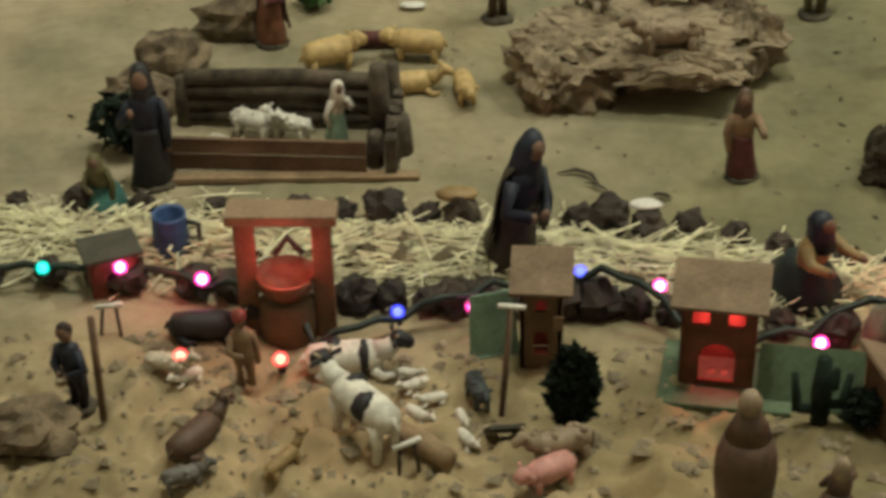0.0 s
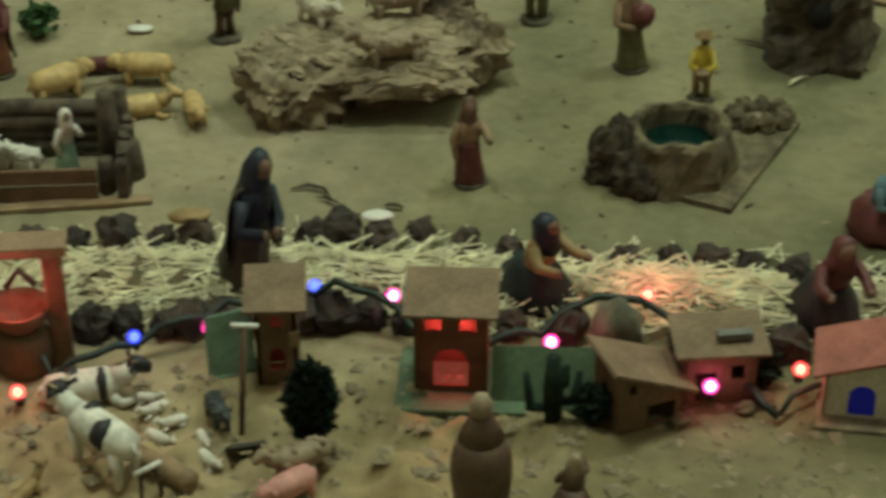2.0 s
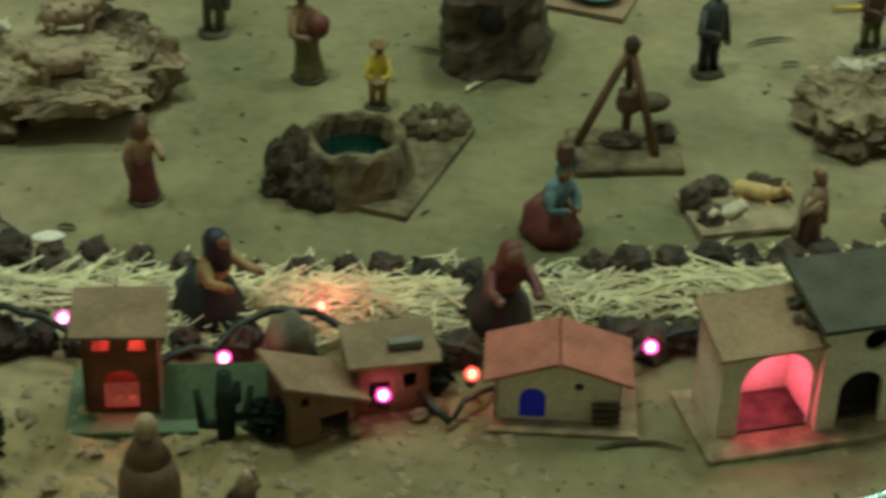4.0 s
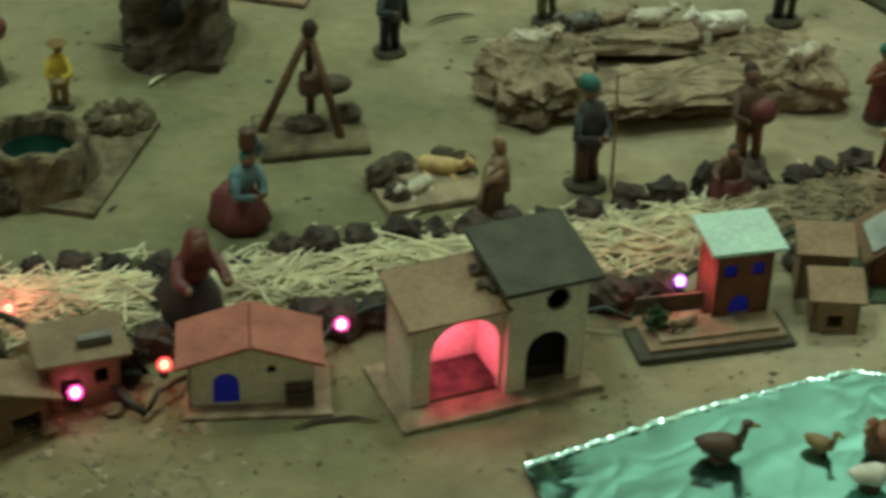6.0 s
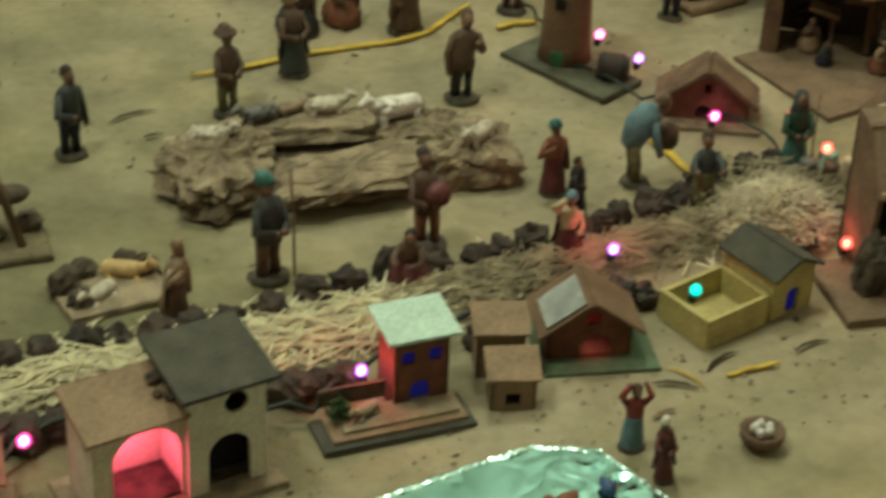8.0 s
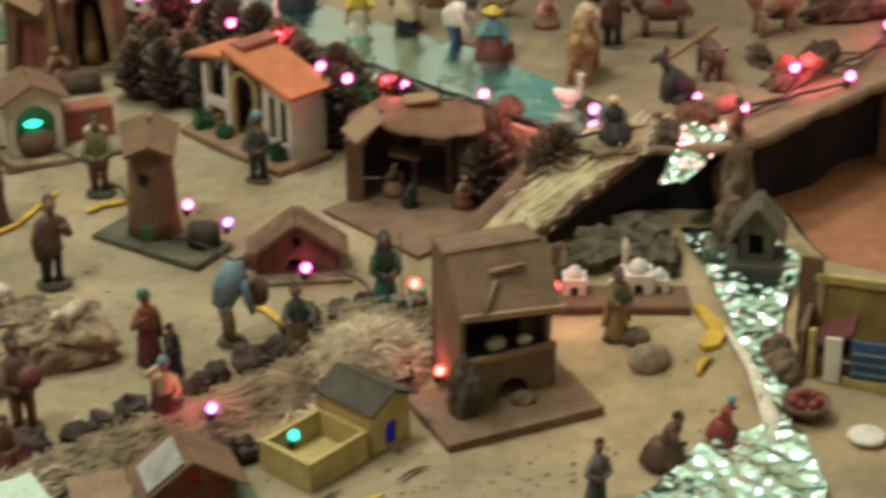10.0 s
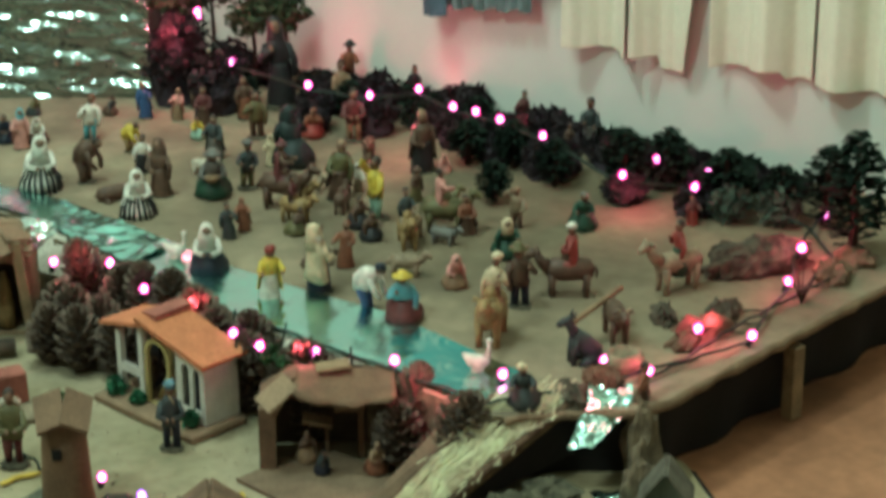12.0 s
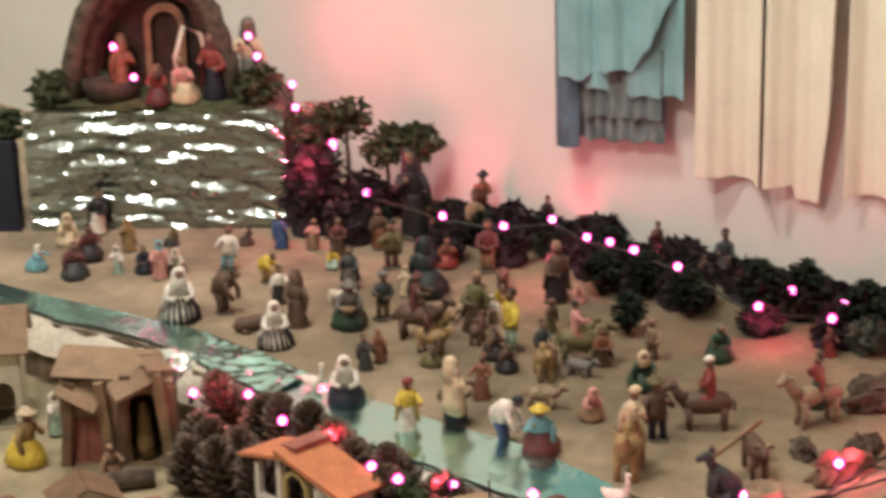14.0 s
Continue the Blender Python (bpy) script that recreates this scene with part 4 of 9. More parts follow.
def rock_geo(seed, r, material, n=18, m=9, rough=0.35):
    g = Geo(seed)
    vs, fs = [], []
    for i in range(m + 1):
        a = -0.5 * math.pi + math.pi * i / m
        for j in range(n):
            b = 2 * math.pi * j / n
            p = Vector((math.cos(a) * math.cos(b), math.cos(a) * math.sin(b), math.sin(a)))
            k = 1 + rough * noise.noise(p * 1.7 + Vector((seed * 3.1, 0, 0))) + rough * 0.5 * noise.noise(p * 4.5 + Vector((0, seed * 1.7, 0)))
            vs.append((p.x * r[0] * k, p.y * r[1] * k, p.z * r[2] * k))
    for i in range(m):
        for j in range(n):
            fs.append((i * n + j, i * n + (j + 1) % n, (i + 1) * n + (j + 1) % n, (i + 1) * n + j))
    return g.add(vs, fs, material, rough < 0.3)


def bark_slab(seed, r, material, n=44, m=14, rough=0.22, box=0.55):
    """A broken slab of cork bark: flat top, blunt edges, layered sides."""
    vs, fs = [], []
    for i in range(m + 1):
        a = -0.5 * math.pi + math.pi * i / m
        for j in range(n):
            b = 2 * math.pi * j / n
            p = [math.cos(a) * math.cos(b), math.cos(a) * math.sin(b), math.sin(a)]
            p = Vector([math.copysign(abs(c) ** box, c) for c in p])
            q = p + Vector((seed * 3.1, seed * 0.7, 0))
            k = 1 + rough * 0.9 * noise.noise(q * 1.6) + rough * 0.6 * noise.noise(q * 4.2) + rough * 0.42 * noise.noise(q * 10.0) + rough * 0.3 * noise.noise(q * 21.0)
            layer = 1 + 0.10 * math.sin(p.z * 9 + 4 * noise.noise(q * 1.3)) * math.cos(a)
            vs.append((p.x * r[0] * k * layer, p.y * r[1] * k * layer, p.z * r[2] * (1 + 1.3 * rough * noise.noise(q * 3.0) + 0.9 * rough * noise.noise(q * 9.0))))
    for i in range(m):
        for j in range(n):
            fs.append((i * n + j, i * n + (j + 1) % n, (i + 1) * n + (j + 1) % n, (i + 1) * n + j))
    return Geo(seed).add(vs, fs, material, False)


def leafy_geo(seed, r, count, leaf, material, core=None, flat=0.7):
    """A loose clump of small bent leaves."""
    g = Geo(seed)
    rng = g.rng
    if core:
        g.tube([(0, 0, 0), (0.004, 0, r[2] * 0.8), (0, 0.003, r[2] * 1.5)], [0.003, 0.002, 0.001], core, 6)
    for k in range(count):
        a, b, q = rng.random() * 6.283, rng.random() * 2 - 1, rng.random() ** 0.4
        c = math.sqrt(1 - b * b)
        p = Vector((r[0] * q * c * math.cos(a), r[1] * q * c * math.sin(a), r[2] * (1 + q * b)))
        m = Matrix.Translation(p) @ Euler((rng.random() * 6.3, rng.random() * 6.3, rng.random() * 6.3)).to_matrix().to_4x4()
        s = leaf * (0.6 + 0.8 * rng.random())
        g.add([(0, -s, 0), (s * flat * 0.6, -s * 0.1, s * 0.15), (0, s, 0), (-s * flat * 0.6, -s * 0.1, s * 0.15)], [(0, 1, 2), (0, 2, 3)], material, False, m)
    return g


def pine_cone_mesh(seed):
    g = Geo(seed)
    H, R = 0.052, 0.021
    g.lathe([(0.006, 0), (R * 0.6, 0.008), (R * 0.62, 0.024), (R * 0.3, 0.042), (0.002, H)], WOOD_D, 8)
    n = 78
    for k in range(n):
        t = k / n
        z = 0.003 + t * (H - 0.006)
        r = R * (0.55 + 0.75 * math.sin(math.pi * min(1, (t * 0.86 + 0.14))) ** 0.8) * (1 - 0.35 * t)
        m = Matrix.Translation((0, 0, z)) @ Euler((0, 0, k * 2.39996)).to_matrix().to_4x4() @ pose(0, 0, 0, 0, -28 - 30 * t + g.rng.random() * 14, 0)
        w = 0.0052 * (1 - 0.45 * t)
        g.add([(r * 0.35, -w * 0.5, 0), (r, -w, 0.0006), (r * 1.08, 0, 0.003), (r, w, 0.0006), (r * 0.35, w * 0.5, 0), (r * 0.4, 0, 0.0035)],
              [(0, 1, 5), (1, 2, 5), (2, 3, 5), (3, 4, 5), (0, 4, 3, 2, 1)], CONE, False, m)
    return g.mesh("pine_cone")


def conifer_geo(seed, h, w):
    g = Geo(seed)
    rng = g.rng
    for k in range(240):
        t = rng.random() ** 0.8
        z, a = h * (0.08 + 0.92 * t), rng.random() * 6.283
        r = w * 0.5 * (math.sin(math.pi * (0.18 + 0.80 * t)) ** 0.7) * (0.7 + 0.4 * rng.random())
        d = Vector((math.cos(a), math.sin(a), 0.25 - 0.3 * rng.random()))
        p, sd = Vector((0, 0, z)), Vector((-math.sin(a), math.cos(a), 0)) * w * 0.05
        tip = p + d * r
        mid = p + d * r * 0.55 + Vector((0, 0, w * 0.03))
        g.add([p, mid + sd, tip, mid - sd], [(0, 1, 2), (0, 2, 3)], LEAF_D, False)
        g.add([mid, tip + sd * 1.1 + Vector((0, 0, w * .05)), tip + d * w * .06, tip - sd * 1.1 + Vector((0, 0, w * .03))], [(0, 1, 2), (0, 2, 3)], LEAF_D, False)
    return g

# ---- straw path with rows of dark stones ----
PATH_UP = [(-0.55, 1.115), (-0.28, 1.105), (-0.03, 1.100), (0.08, 1.078), (0.16, 1.064), (0.27, 1.046), (0.42, 1.045), (0.56, 1.036), (0.66, 1.040), (0.75, 1.043), (0.86, 1.046), (0.95, 1.075), (1.0, 1.06)]
PATH_LO = [(-0.55, 1.045), (-0.28, 1.045), (-0.03, 1.033), (0.04, 1.030), (0.16, 1.010), (0.27, 0.998), (0.40, 0.998), (0.52, 0.975), (0.60, 0.988), (0.69, 0.995), (0.80, 0.995), (0.90, 0.992), (1.0, 0.99)]


def straw_geo(n, rng, place, material=STRAW):
    g = Geo(1)
    vs, fs = [], []
    for k in range(n):
        (x, y, z), L, w, a, dip = place(rng)
        dx, dy = math.cos(a) * L / 2, math.sin(a) * L / 2
        px, py = -math.sin(a) * w / 2, math.cos(a) * w / 2
        b = (rng.random() - 0.5) * 0.014
        o = len(vs)
        for s, zz in ((-1, z - dip), (0, z + b * 0.4), (1, z + dip)):
            ox, oy = px * 2.5 * b / 0.006 * (s == 0), py * 2.5 * b / 0.006 * (s == 0)
            vs += [(x + dx * s + px + ox, y + dy * s + py + oy, zz), (x + dx * s - px + ox, y + dy * s - py + oy, zz), (x + dx * s + ox, y + dy * s + oy, zz + w * 0.6)]
        for q in (0, 3):
            fs += [(o + q, o + q + 3, o + q + 5, o + q + 2), (o + q + 1, o + q + 2, o + q + 5, o + q + 4), (o + q, o + q + 1, o + q + 4, o + q + 3)]
    return g.add(vs, fs, material, False)


def on_path(rng, x0, x1, size=1.0):
    x = x0 + (x1 - x0) * rng.random()
    lo, up = interp(x, PATH_LO), interp(x, PATH_UP)
    s = min(1, max(0, rng.gauss(0.5, 0.28)))
    pile = 0.010 * math.sin(math.pi * s) + 0.004
    if x > 0.86:
        pile += 0.018 * math.sin(math.pi * (x - 0.86) / 0.14)
    return (x, lo + (up - lo) * s, 0.001 + pile * rng.random()), size * (0.022 + 0.056 * rng.random() ** 1.2), size * (0.0008 + 0.0011 * rng.random()), rng.gauss(0.0, 0.60), rng.gauss(0, 0.002)


bed_vs, bed_fs = [], []
for i in range(150):
    x = -0.46 + 1.46 * i / 149
    lo, up = interp(x, PATH_LO) + 0.006, interp(x, PATH_UP) - 0.006
    for j in range(9):
        s = j / 8
        bed_vs.append((x, lo + (up - lo) * s, -0.002 + math.sin(math.pi * s) * (0.008 + (0.018 * math.sin(math.pi * max(0, x - 0.86) / 0.14) if x > 0.86 else 0)) + relief(x * 4, s, 0.004)))
for i in range(149):
    for j in range(8):
        a = i * 9 + j
        bed_fs.append((a, a + 9, a + 10, a + 1))
BED = mat("straw_bed", (0.17, 0.135, 0.075), 0.9, scale=160, vary=0.5, bump=0.8)
thing("straw_bed", "matted bed of old straw along the path", "straw", geo=Geo().add(bed_vs, bed_fs, BED), kind="stuff")
thing("straw", "loose pale golden straw strewn along the path", "straw", geo=straw_geo(3500, random.Random(4), lambda r: on_path(r, -0.45, 0.64)), kind="stuff")
thing("straw", "dull matted straw at the end of the path", "straw", geo=straw_geo(1900, random.Random(5), lambda r: on_path(r, 0.62, 0.99, 0.6), DULL_STRAW), kind="stuff")


def stray(rng):
    x = -0.3 + 1.2 * rng.random()
    return (x, rng.choice((interp(x, PATH_LO) - 0.012 * rng.random(), interp(x, PATH_UP) + 0.03 * rng.random())), 0.003), 0.01 + 0.025 * rng.random(), 0.0013, rng.random() * 3.1, 0.0


thing("stray_straw", "single stray straws beside the path", "straw", geo=straw_geo(140, random.Random(9), stray), kind="stuff")

STONES = [rock_geo(20 + k, (0.0105, 0.0095, 0.0095), STONE, 13, 8, 0.5).mesh("stone") for k in range(6)]
UPPER = [(-0.43, 1.112), (-0.40, 1.114), (-0.36, 1.113), (-0.32, 1.112), (-0.27, 1.112), (-0.216, 1.112), (-0.189, 1.112), (-0.161, 1.112), (-0.134, 1.112), (-0.112, 1.111), (-0.067, 1.105), (-0.038, 1.108), (-0.020, 1.107), (0.006, 1.101), (0.031, 1.107), (0.060, 1.096),
         (0.086, 1.084), (0.126, 1.072), (0.159, 1.072), (0.188, 1.072), (0.213, 1.065), (0.236, 1.062), (0.261, 1.044), (0.285, 1.040), (0.311, 1.038), (0.341, 1.047), (0.364, 1.047), (0.392, 1.046), (0.420, 1.046), (0.441, 1.045), (0.464, 1.040),
         (0.490, 1.040), (0.515, 1.038), (0.544, 1.038), (0.577, 1.046), (0.605, 1.048), (0.639, 1.056), (0.668, 1.052), (0.699, 1.046), (0.720, 1.050), (0.747, 1.053), (0.783, 1.052), (0.805, 1.056), (0.823, 1.062), (0.850, 1.060), (0.876, 1.064), (0.900, 1.080), (0.922, 1.092), (0.949, 1.089), (0.969, 1.086)]
LOWER = [(-0.40, 1.032), (-0.36, 1.035), (-0.31, 1.030), (-0.27, 1.028), (-0.245, 1.026), (-0.195, 1.022), (-0.170, 1.019), (-0.150, 1.021), (-0.125, 1.018), (-0.109, 1.020), (-0.092, 1.026), (-0.064, 1.024), (-0.045, 1.022), (-0.023, 1.021), (-0.002, 1.020), (0.020, 1.014), (0.060, 1.012), (0.082, 1.004),
         (0.115, 0.998), (0.185, 0.985), (0.215, 0.986), (0.245, 0.975), (0.340, 0.975), (0.358, 0.968), (0.376, 0.972), (0.395, 0.968), (0.410, 0.978), (0.510, 0.958), (0.525, 0.950), (0.545, 0.952), (0.56, 0.948), (0.66, 0.958), (0.765, 0.965), (0.785, 0.960)]
rng = random.Random(12)
for k, (x, y) in enumerate(UPPER + LOWER):
    s = 0.85 + 0.55 * rng.random()
    ob = new("stone", STONES[k % 6])
    ob.matrix_basis = Matrix.LocRotScale((x, y, 0.0065 * s), Euler((rng.random() * 6, rng.random() * 0.6, rng.random() * 6)), (s, s, s))
    tagged(ob, "rounded dark brown stone edging the straw path", "stone", "stones along the path")

# ---- garland cables and light bulbs ----


def cable(name, label, pts, r=0.0022, material=CABLE, sag=0.006, seed=1):
    rng = random.Random(seed)
    fine = []
    for a, b in zip(pts[:-1], pts[1:]):
        a, b = Vector(a), Vector(b)
        n = max(2, int((b - a).length / 0.012))
        for k in range(n):
            t = k / n
            p = a.lerp(b, t)
            fine.append(p + Vector((rng.uniform(-1, 1) * 0.0018, rng.uniform(-1, 1) * 0.002, rng.uniform(0, 1) * sag * 0.4 + math.sin(math.pi * t) * sag)))
    fine.append(Vector(pts[-1]))
    return thing(name, label, "cable", geo=Geo().tube(fine, r, material, 6))


def bulb(x, y, z, tone, size=0.0034, rot=0.0):
    t = thing("light_bulb", f"tiny glowing {tone} garland bulb with a dark socket", "light bulb", pose(x, y, z, 20, 0, rot), "garland bulbs")
    part("socket", Geo().lathe([(0.0022, -0.011), (0.003, -0.009), (0.003, -0.003), (0.002, -0.002)], CABLE, 8), t, "dark plastic socket")
    part("filament", Geo().ball((0, 0, 0.001), (size, size, size * 1.15), GLOW[tone], 10, 7), t, f"glowing {tone} filament")
    # emitting outer shell paints the bulb's halo
    glass = part("glass", Geo().ball((0, 0, 0.001), (size * 1.55, size * 1.55, size * 1.7), SHELL[tone], 12, 8), t, f"thin {tone} shell painting its glow halo")
    glass.visible_shadow = False
    return t


cable("garland_cable", "dark green garland cable lying on the stones", [(-0.46, 1.02, .012), (-0.30, 1.03, .012), (-0.261, 1.013, .012), (-0.215, 1.008, .014), (-0.187, 0.968, .006), (-0.141, 0.992, .008), (-0.10, 1.01, .016), (-0.075, 1.012, .02), (-0.035, 1.024, .02), (-0.01, 1.02, .026), (0.024, 0.992, .012), (0.06, 0.982, .004), (0.10, 0.99, .01), (0.122, 1.0, .02), (0.16, 1.006, .02), (0.19, 0.965, .004), (0.227, 0.912, .004)], 0.0024)
cable("garland_cable", "dark green garland cable behind the model houses", [(0.227, 0.912, .004), (0.26, 0.94, .004), (0.335, 0.945, .006), (0.36, 0.962, .012), (0.42, 0.965, .004), (0.50, 0.935, .006), (0.527, 0.923, .008), (0.56, 0.945, .006), (0.62, 0.965, .01), (0.69, 0.976, .014), (0.74, 0.972, .01), (0.80, 0.955, .006), (0.86, 0.962, .006), (0.93, 0.965, .01), (0.95, 1.03, .01), (0.972, 1.078, .012)], 0.0018, seed=2)
cable("garland_cable", "thin dark cable trailing across the sand", [(0.972, 1.078, .006), (0.99, 1.11, .004), (0.96, 1.18, .004), (0.925, 1.21, .006), (0.90, 1.28, .004), (0.92, 1.40, .003), (0.90, 1.50, .01), (0.84, 1.53, .004), (0.80, 1.49, .004)], 0.0014, seed=3)
for x, y, z, tone in ((-0.261, 1.013, .02, "pink"), (-0.313, 1.023, .02, "pink"), (-0.262, 0.945, .014, "red"), (-0.205, 0.950, .010, "red"), (-0.141, 0.990, .017, "blue"), (-0.097, 0.996, .018, "pink"), (-0.035, 1.026, .024, "blue"), (0.012, 1.016, .022, "pink"), (0.103, 0.970, .018, "pink"), (0.164, 1.008, .022, "red"), (0.190, 0.926, .016, "pink"),
                      (0.243, 0.936, .018, "red"), (0.352, 0.948, .018, "pink"), (0.566, 0.938, .018, "violet"), (0.783, 1.001, .020, "violet"), (0.801, 0.923, .03, "cyan"), (0.944, 1.247, .020, "violet"), (0.937, 1.300, .018, "pink"), (0.957, 1.150, .014, "pink"), (1.006, 1.118, .020, "red"), (0.993, 1.052, .030, "red"), (1.080, 0.990, .026, "red"), (0.940, 0.947, .020, "red"), (0.947, 1.517, .020, "red"), (-0.36, 1.02, .02, "cyan")):
    bulb(x, y, z, tone, 0.0031 if tone in ("pink", "red") else 0.0028)


def lamp_at(name, x, y, z, colour, power):
    data = bpy.data.lights.new(name, "POINT")
    data.energy, data.color, data.shadow_soft_size = power, colour, 0.006
    new(name, data).location = (x, y, z)


RED = (1.0, 0.12, 0.13)
for x, y, z, pw in ((-0.206, 0.975, .060, .040), (-0.290, 1.010, .030, .014), (-0.054, 0.968, .028, .004), (0.045, 0.962, .034, .060), (0.104, 0.962, .026, .020), (0.172, 1.022, .034, .024), (0.190, 0.918, .022, .006), (0.243, 0.928, .024, .010), (0.352, 0.942, .028, .008), (0.562, 0.928, .034, .030), (0.783, 1.004, .034, .026), (0.725, 0.925, .014, .006), (0.946, 1.262, .026, .008), (1.080, 0.978, .030, .014), (0.935, 0.955, .028, .008)):
    lamp_at("red_glow", x, y, z, RED, pw * 1.75)

lamp_at("red_glow", 0.404, 0.901, .030, (1.0, 0.10, 0.21), 0.10)

# crumbs and clods of sand
rng = random.Random(31)
vs, fs = [], []
for k in range(3000):
    u = rng.random() * 0.86 if k > 2100 else rng.random()
    if u < 0.5:
        x, y = rng.uniform(-0.42, 0.26), rng.uniform(0.80, 0.985)
    elif u < 0.72:
        x, y = rng.uniform(0.15, 1.0), rng.uniform(0.80, 0.93)
    else:
        x, y = rng.uniform(-0.4, 1.1), rng.uniform(1.08, 1.6)
    s = 0.0006 + (0.0064 if u < 0.5 else 0.0024) * rng.random() ** 3
    o, a = len(vs), rng.random() * 6.28
    for q in range(4):
        b = a + q * 1.5708 + rng.uniform(-.4, .4)
        vs.append((x + s * math.cos(b) * rng.uniform(.7, 1.4), y + s * math.sin(b), -0.0006 + relief(x, y, 0.0030)))
    vs.append((x + rng.uniform(-.3, .3) * s, y, s * rng.uniform(.3, .6) + relief(x, y, 0.0030)))
    fs += [(o + q, o + (q + 1) % 4, o + 4) for q in range(4)]
thing("sand_crumbs", "loose crumbs and clods lying on the sand", "sand", geo=Geo().add(vs, fs, CLOD, False), kind="stuff")

rng = random.Random(45)
vs, fs = [], []
for k in range(900):
    x, y = rng.uniform(-0.40, 1.12), rng.uniform(0.79, 1.62)
    s, a = 0.0004 + 0.0013 * rng.random() ** 3, rng.random() * 6.28
    L = s * rng.uniform(1.0, 4.0)
    o, zz = len(vs), relief(x, y, 0.0030)
    c, d = math.cos(a), math.sin(a)
    vs += [(x - L * c, y - L * d, zz), (x + s * d, y - s * c, zz), (x + L * c, y + L * d, zz), (x - s * d, y + s * c, zz), (x, y, zz + s * 0.8)]
    fs += [(o + q, o + (q + 1) % 4, o + 4) for q in range(4)]
thing("dark_litter", "dark specks of bark and leaf scattered on the sand", "litter", geo=Geo().add(vs, fs, BARK, False), kind="stuff")

# ---- A: farmyard, pen and well ----
for x, y, L, r, kind in ((-0.222, 1.307, 0.040, 120, "pig"), (-0.160, 1.325, 0.038, -95, "pig"), (-0.162, 1.278, 0.038, 100, "lying"), (-0.122, 1.270, 0.030, 15, "pig")):
    animal(x, y, L, r, "pig", kind, "yellowish clay pig standing on the sand", "pig", group="pigs by the trough", name="toy_pig")
g = Geo(2).tube([(-0.018, 0, 0.006), (0.018, 0, 0.006)], [0.006, 0.006], paint("wine"), 8)
thing("trough", "long dull red feeding trough", "trough", pose(-0.19, 1.342, 0, 0, 0, 5), geo=g)

pen = thing("sheep_pen", "dark wooden pen with log walls and a plank front", "pen", pose(-0.235, 1.198, 0))
for k in range(4):
    part("log", Geo(k).tube([(-0.075, 0.032, 0.006 + k * 0.0095), (0.0, 0.034 + 0.002 * (k % 2), 0.006 + k * 0.0095), (0.062, 0.032, 0.006 + k * 0.0095)], [0.0058, 0.0064, 0.0056], BARK, 9), pen)
for x, y, h, r in ((0.068, 0.030, 0.050, 0.0052), (0.074, 0.0, 0.026, 0.009), (-0.078, 0.030, 0.036, 0.005), (0.060, -0.018, 0.024, 0.006), (-0.078, -0.03, 0.026, 0.005)):
    part("post", Geo(int(h * 900)).lathe([(r, -0.002), (r * 1.05, h * 0.4), (r * 0.9, h), (r * 0.4, h + 0.001)], BARK, 9, wob=0.15), pen, at=pose(x, y, 0))
for z, hh in ((0.008, 0.011), (0.021, 0.011)):
    part("plank", Geo(8).box((-0.012, -0.033, z), (0.135, 0.003, hh), WOOD, bevel=0.3, jitter=0.001), pen)
part("base_board", Geo(9).box((0.005, -0.040, 0.002), (0.166, 0.008, 0.004), WOOD_L, bevel=0.3, jitter=0.001, at=pose(0, 0, 0, 0, 0, 4)), pen)
for k in range(6):
    part("slat", Geo(30 + k).box((0.072, -0.030 + 0.0105 * k, 0.014 + 0.002 * (k % 2)), (0.007, 0.0095, 0.032), BARK, jitter=0.002), pen)
part("gate_post", Geo(39).lathe([(0.007, -0.002), (0.0075, 0.03), (0.006, 0.058), (0.003, 0.059)], BARK, 9, wob=0.15), pen, at=pose(0.060, 0.012, 0))
for x, y, L, r, c, kd in ((-0.262, 1.212, 0.032, 70, "white", "sheep"), (-0.236, 1.210, 0.030, -110, "white", "sheep"), (-0.280, 1.196, 0.024, 60, "wool", "lying")):
    animal(x, y, L, r, c, kd, "small white lamb inside the wooden pen", "lamb", group="lambs in the pen", name="toy_lamb")
figure(-0.204, 1.206, 0.050, 30, "mint", "white", "veil:white", "pale green moulded figure inside the wooden pen", lean=0.2)

figure(-0.078, 1.060, 0.101, 40, "umber", "navy", "veil:navy", "woman in a brown robe and navy veil on the straw", lean=0.08, tilt=3, extra="fold")
figure(0.066, 1.176, 0.066, 10, "wine", "tan", "veil:brown", "woman in a wine red skirt on the sand")
figure(-0.270, 1.345, 0.075, -20, "rust", "wine", "bare", "figure in a long orange-brown robe", style="stand")
figure(-0.106, 1.388, 0.072, 30, "brown", "olive", "hat:brown", "small dark brown shepherd on the sand", style="legs")
figure(0.129, 1.402, 0.072, 0, "olive", "grey", "bare", "olive-clad shepherd on the sand", style="legs")
figure(0.192, 1.326, 0.076, 20, "olive", "tan", "hat:brown", "man hugging a wine red bundle", extra="bundle")
figure(0.236, 1.277, 0.056, -10, "ochre", "yellow", "hat:ochre", "man in yellow behind the well", style="legs", extra="basket")
figure(0.102, 1.036, 0.074, 40, "dkteal", "ochre", "veil:navy", "dark-veiled figure kneeling on the straw", style="kneel")
thing("potted_bush", "small bright green bush on the sand", "bush", pose(-0.245, 1.40, 0), geo=leafy_geo(3, (0.014, 0.014, 0.013), 120, 0.006, LEAF, WOOD))

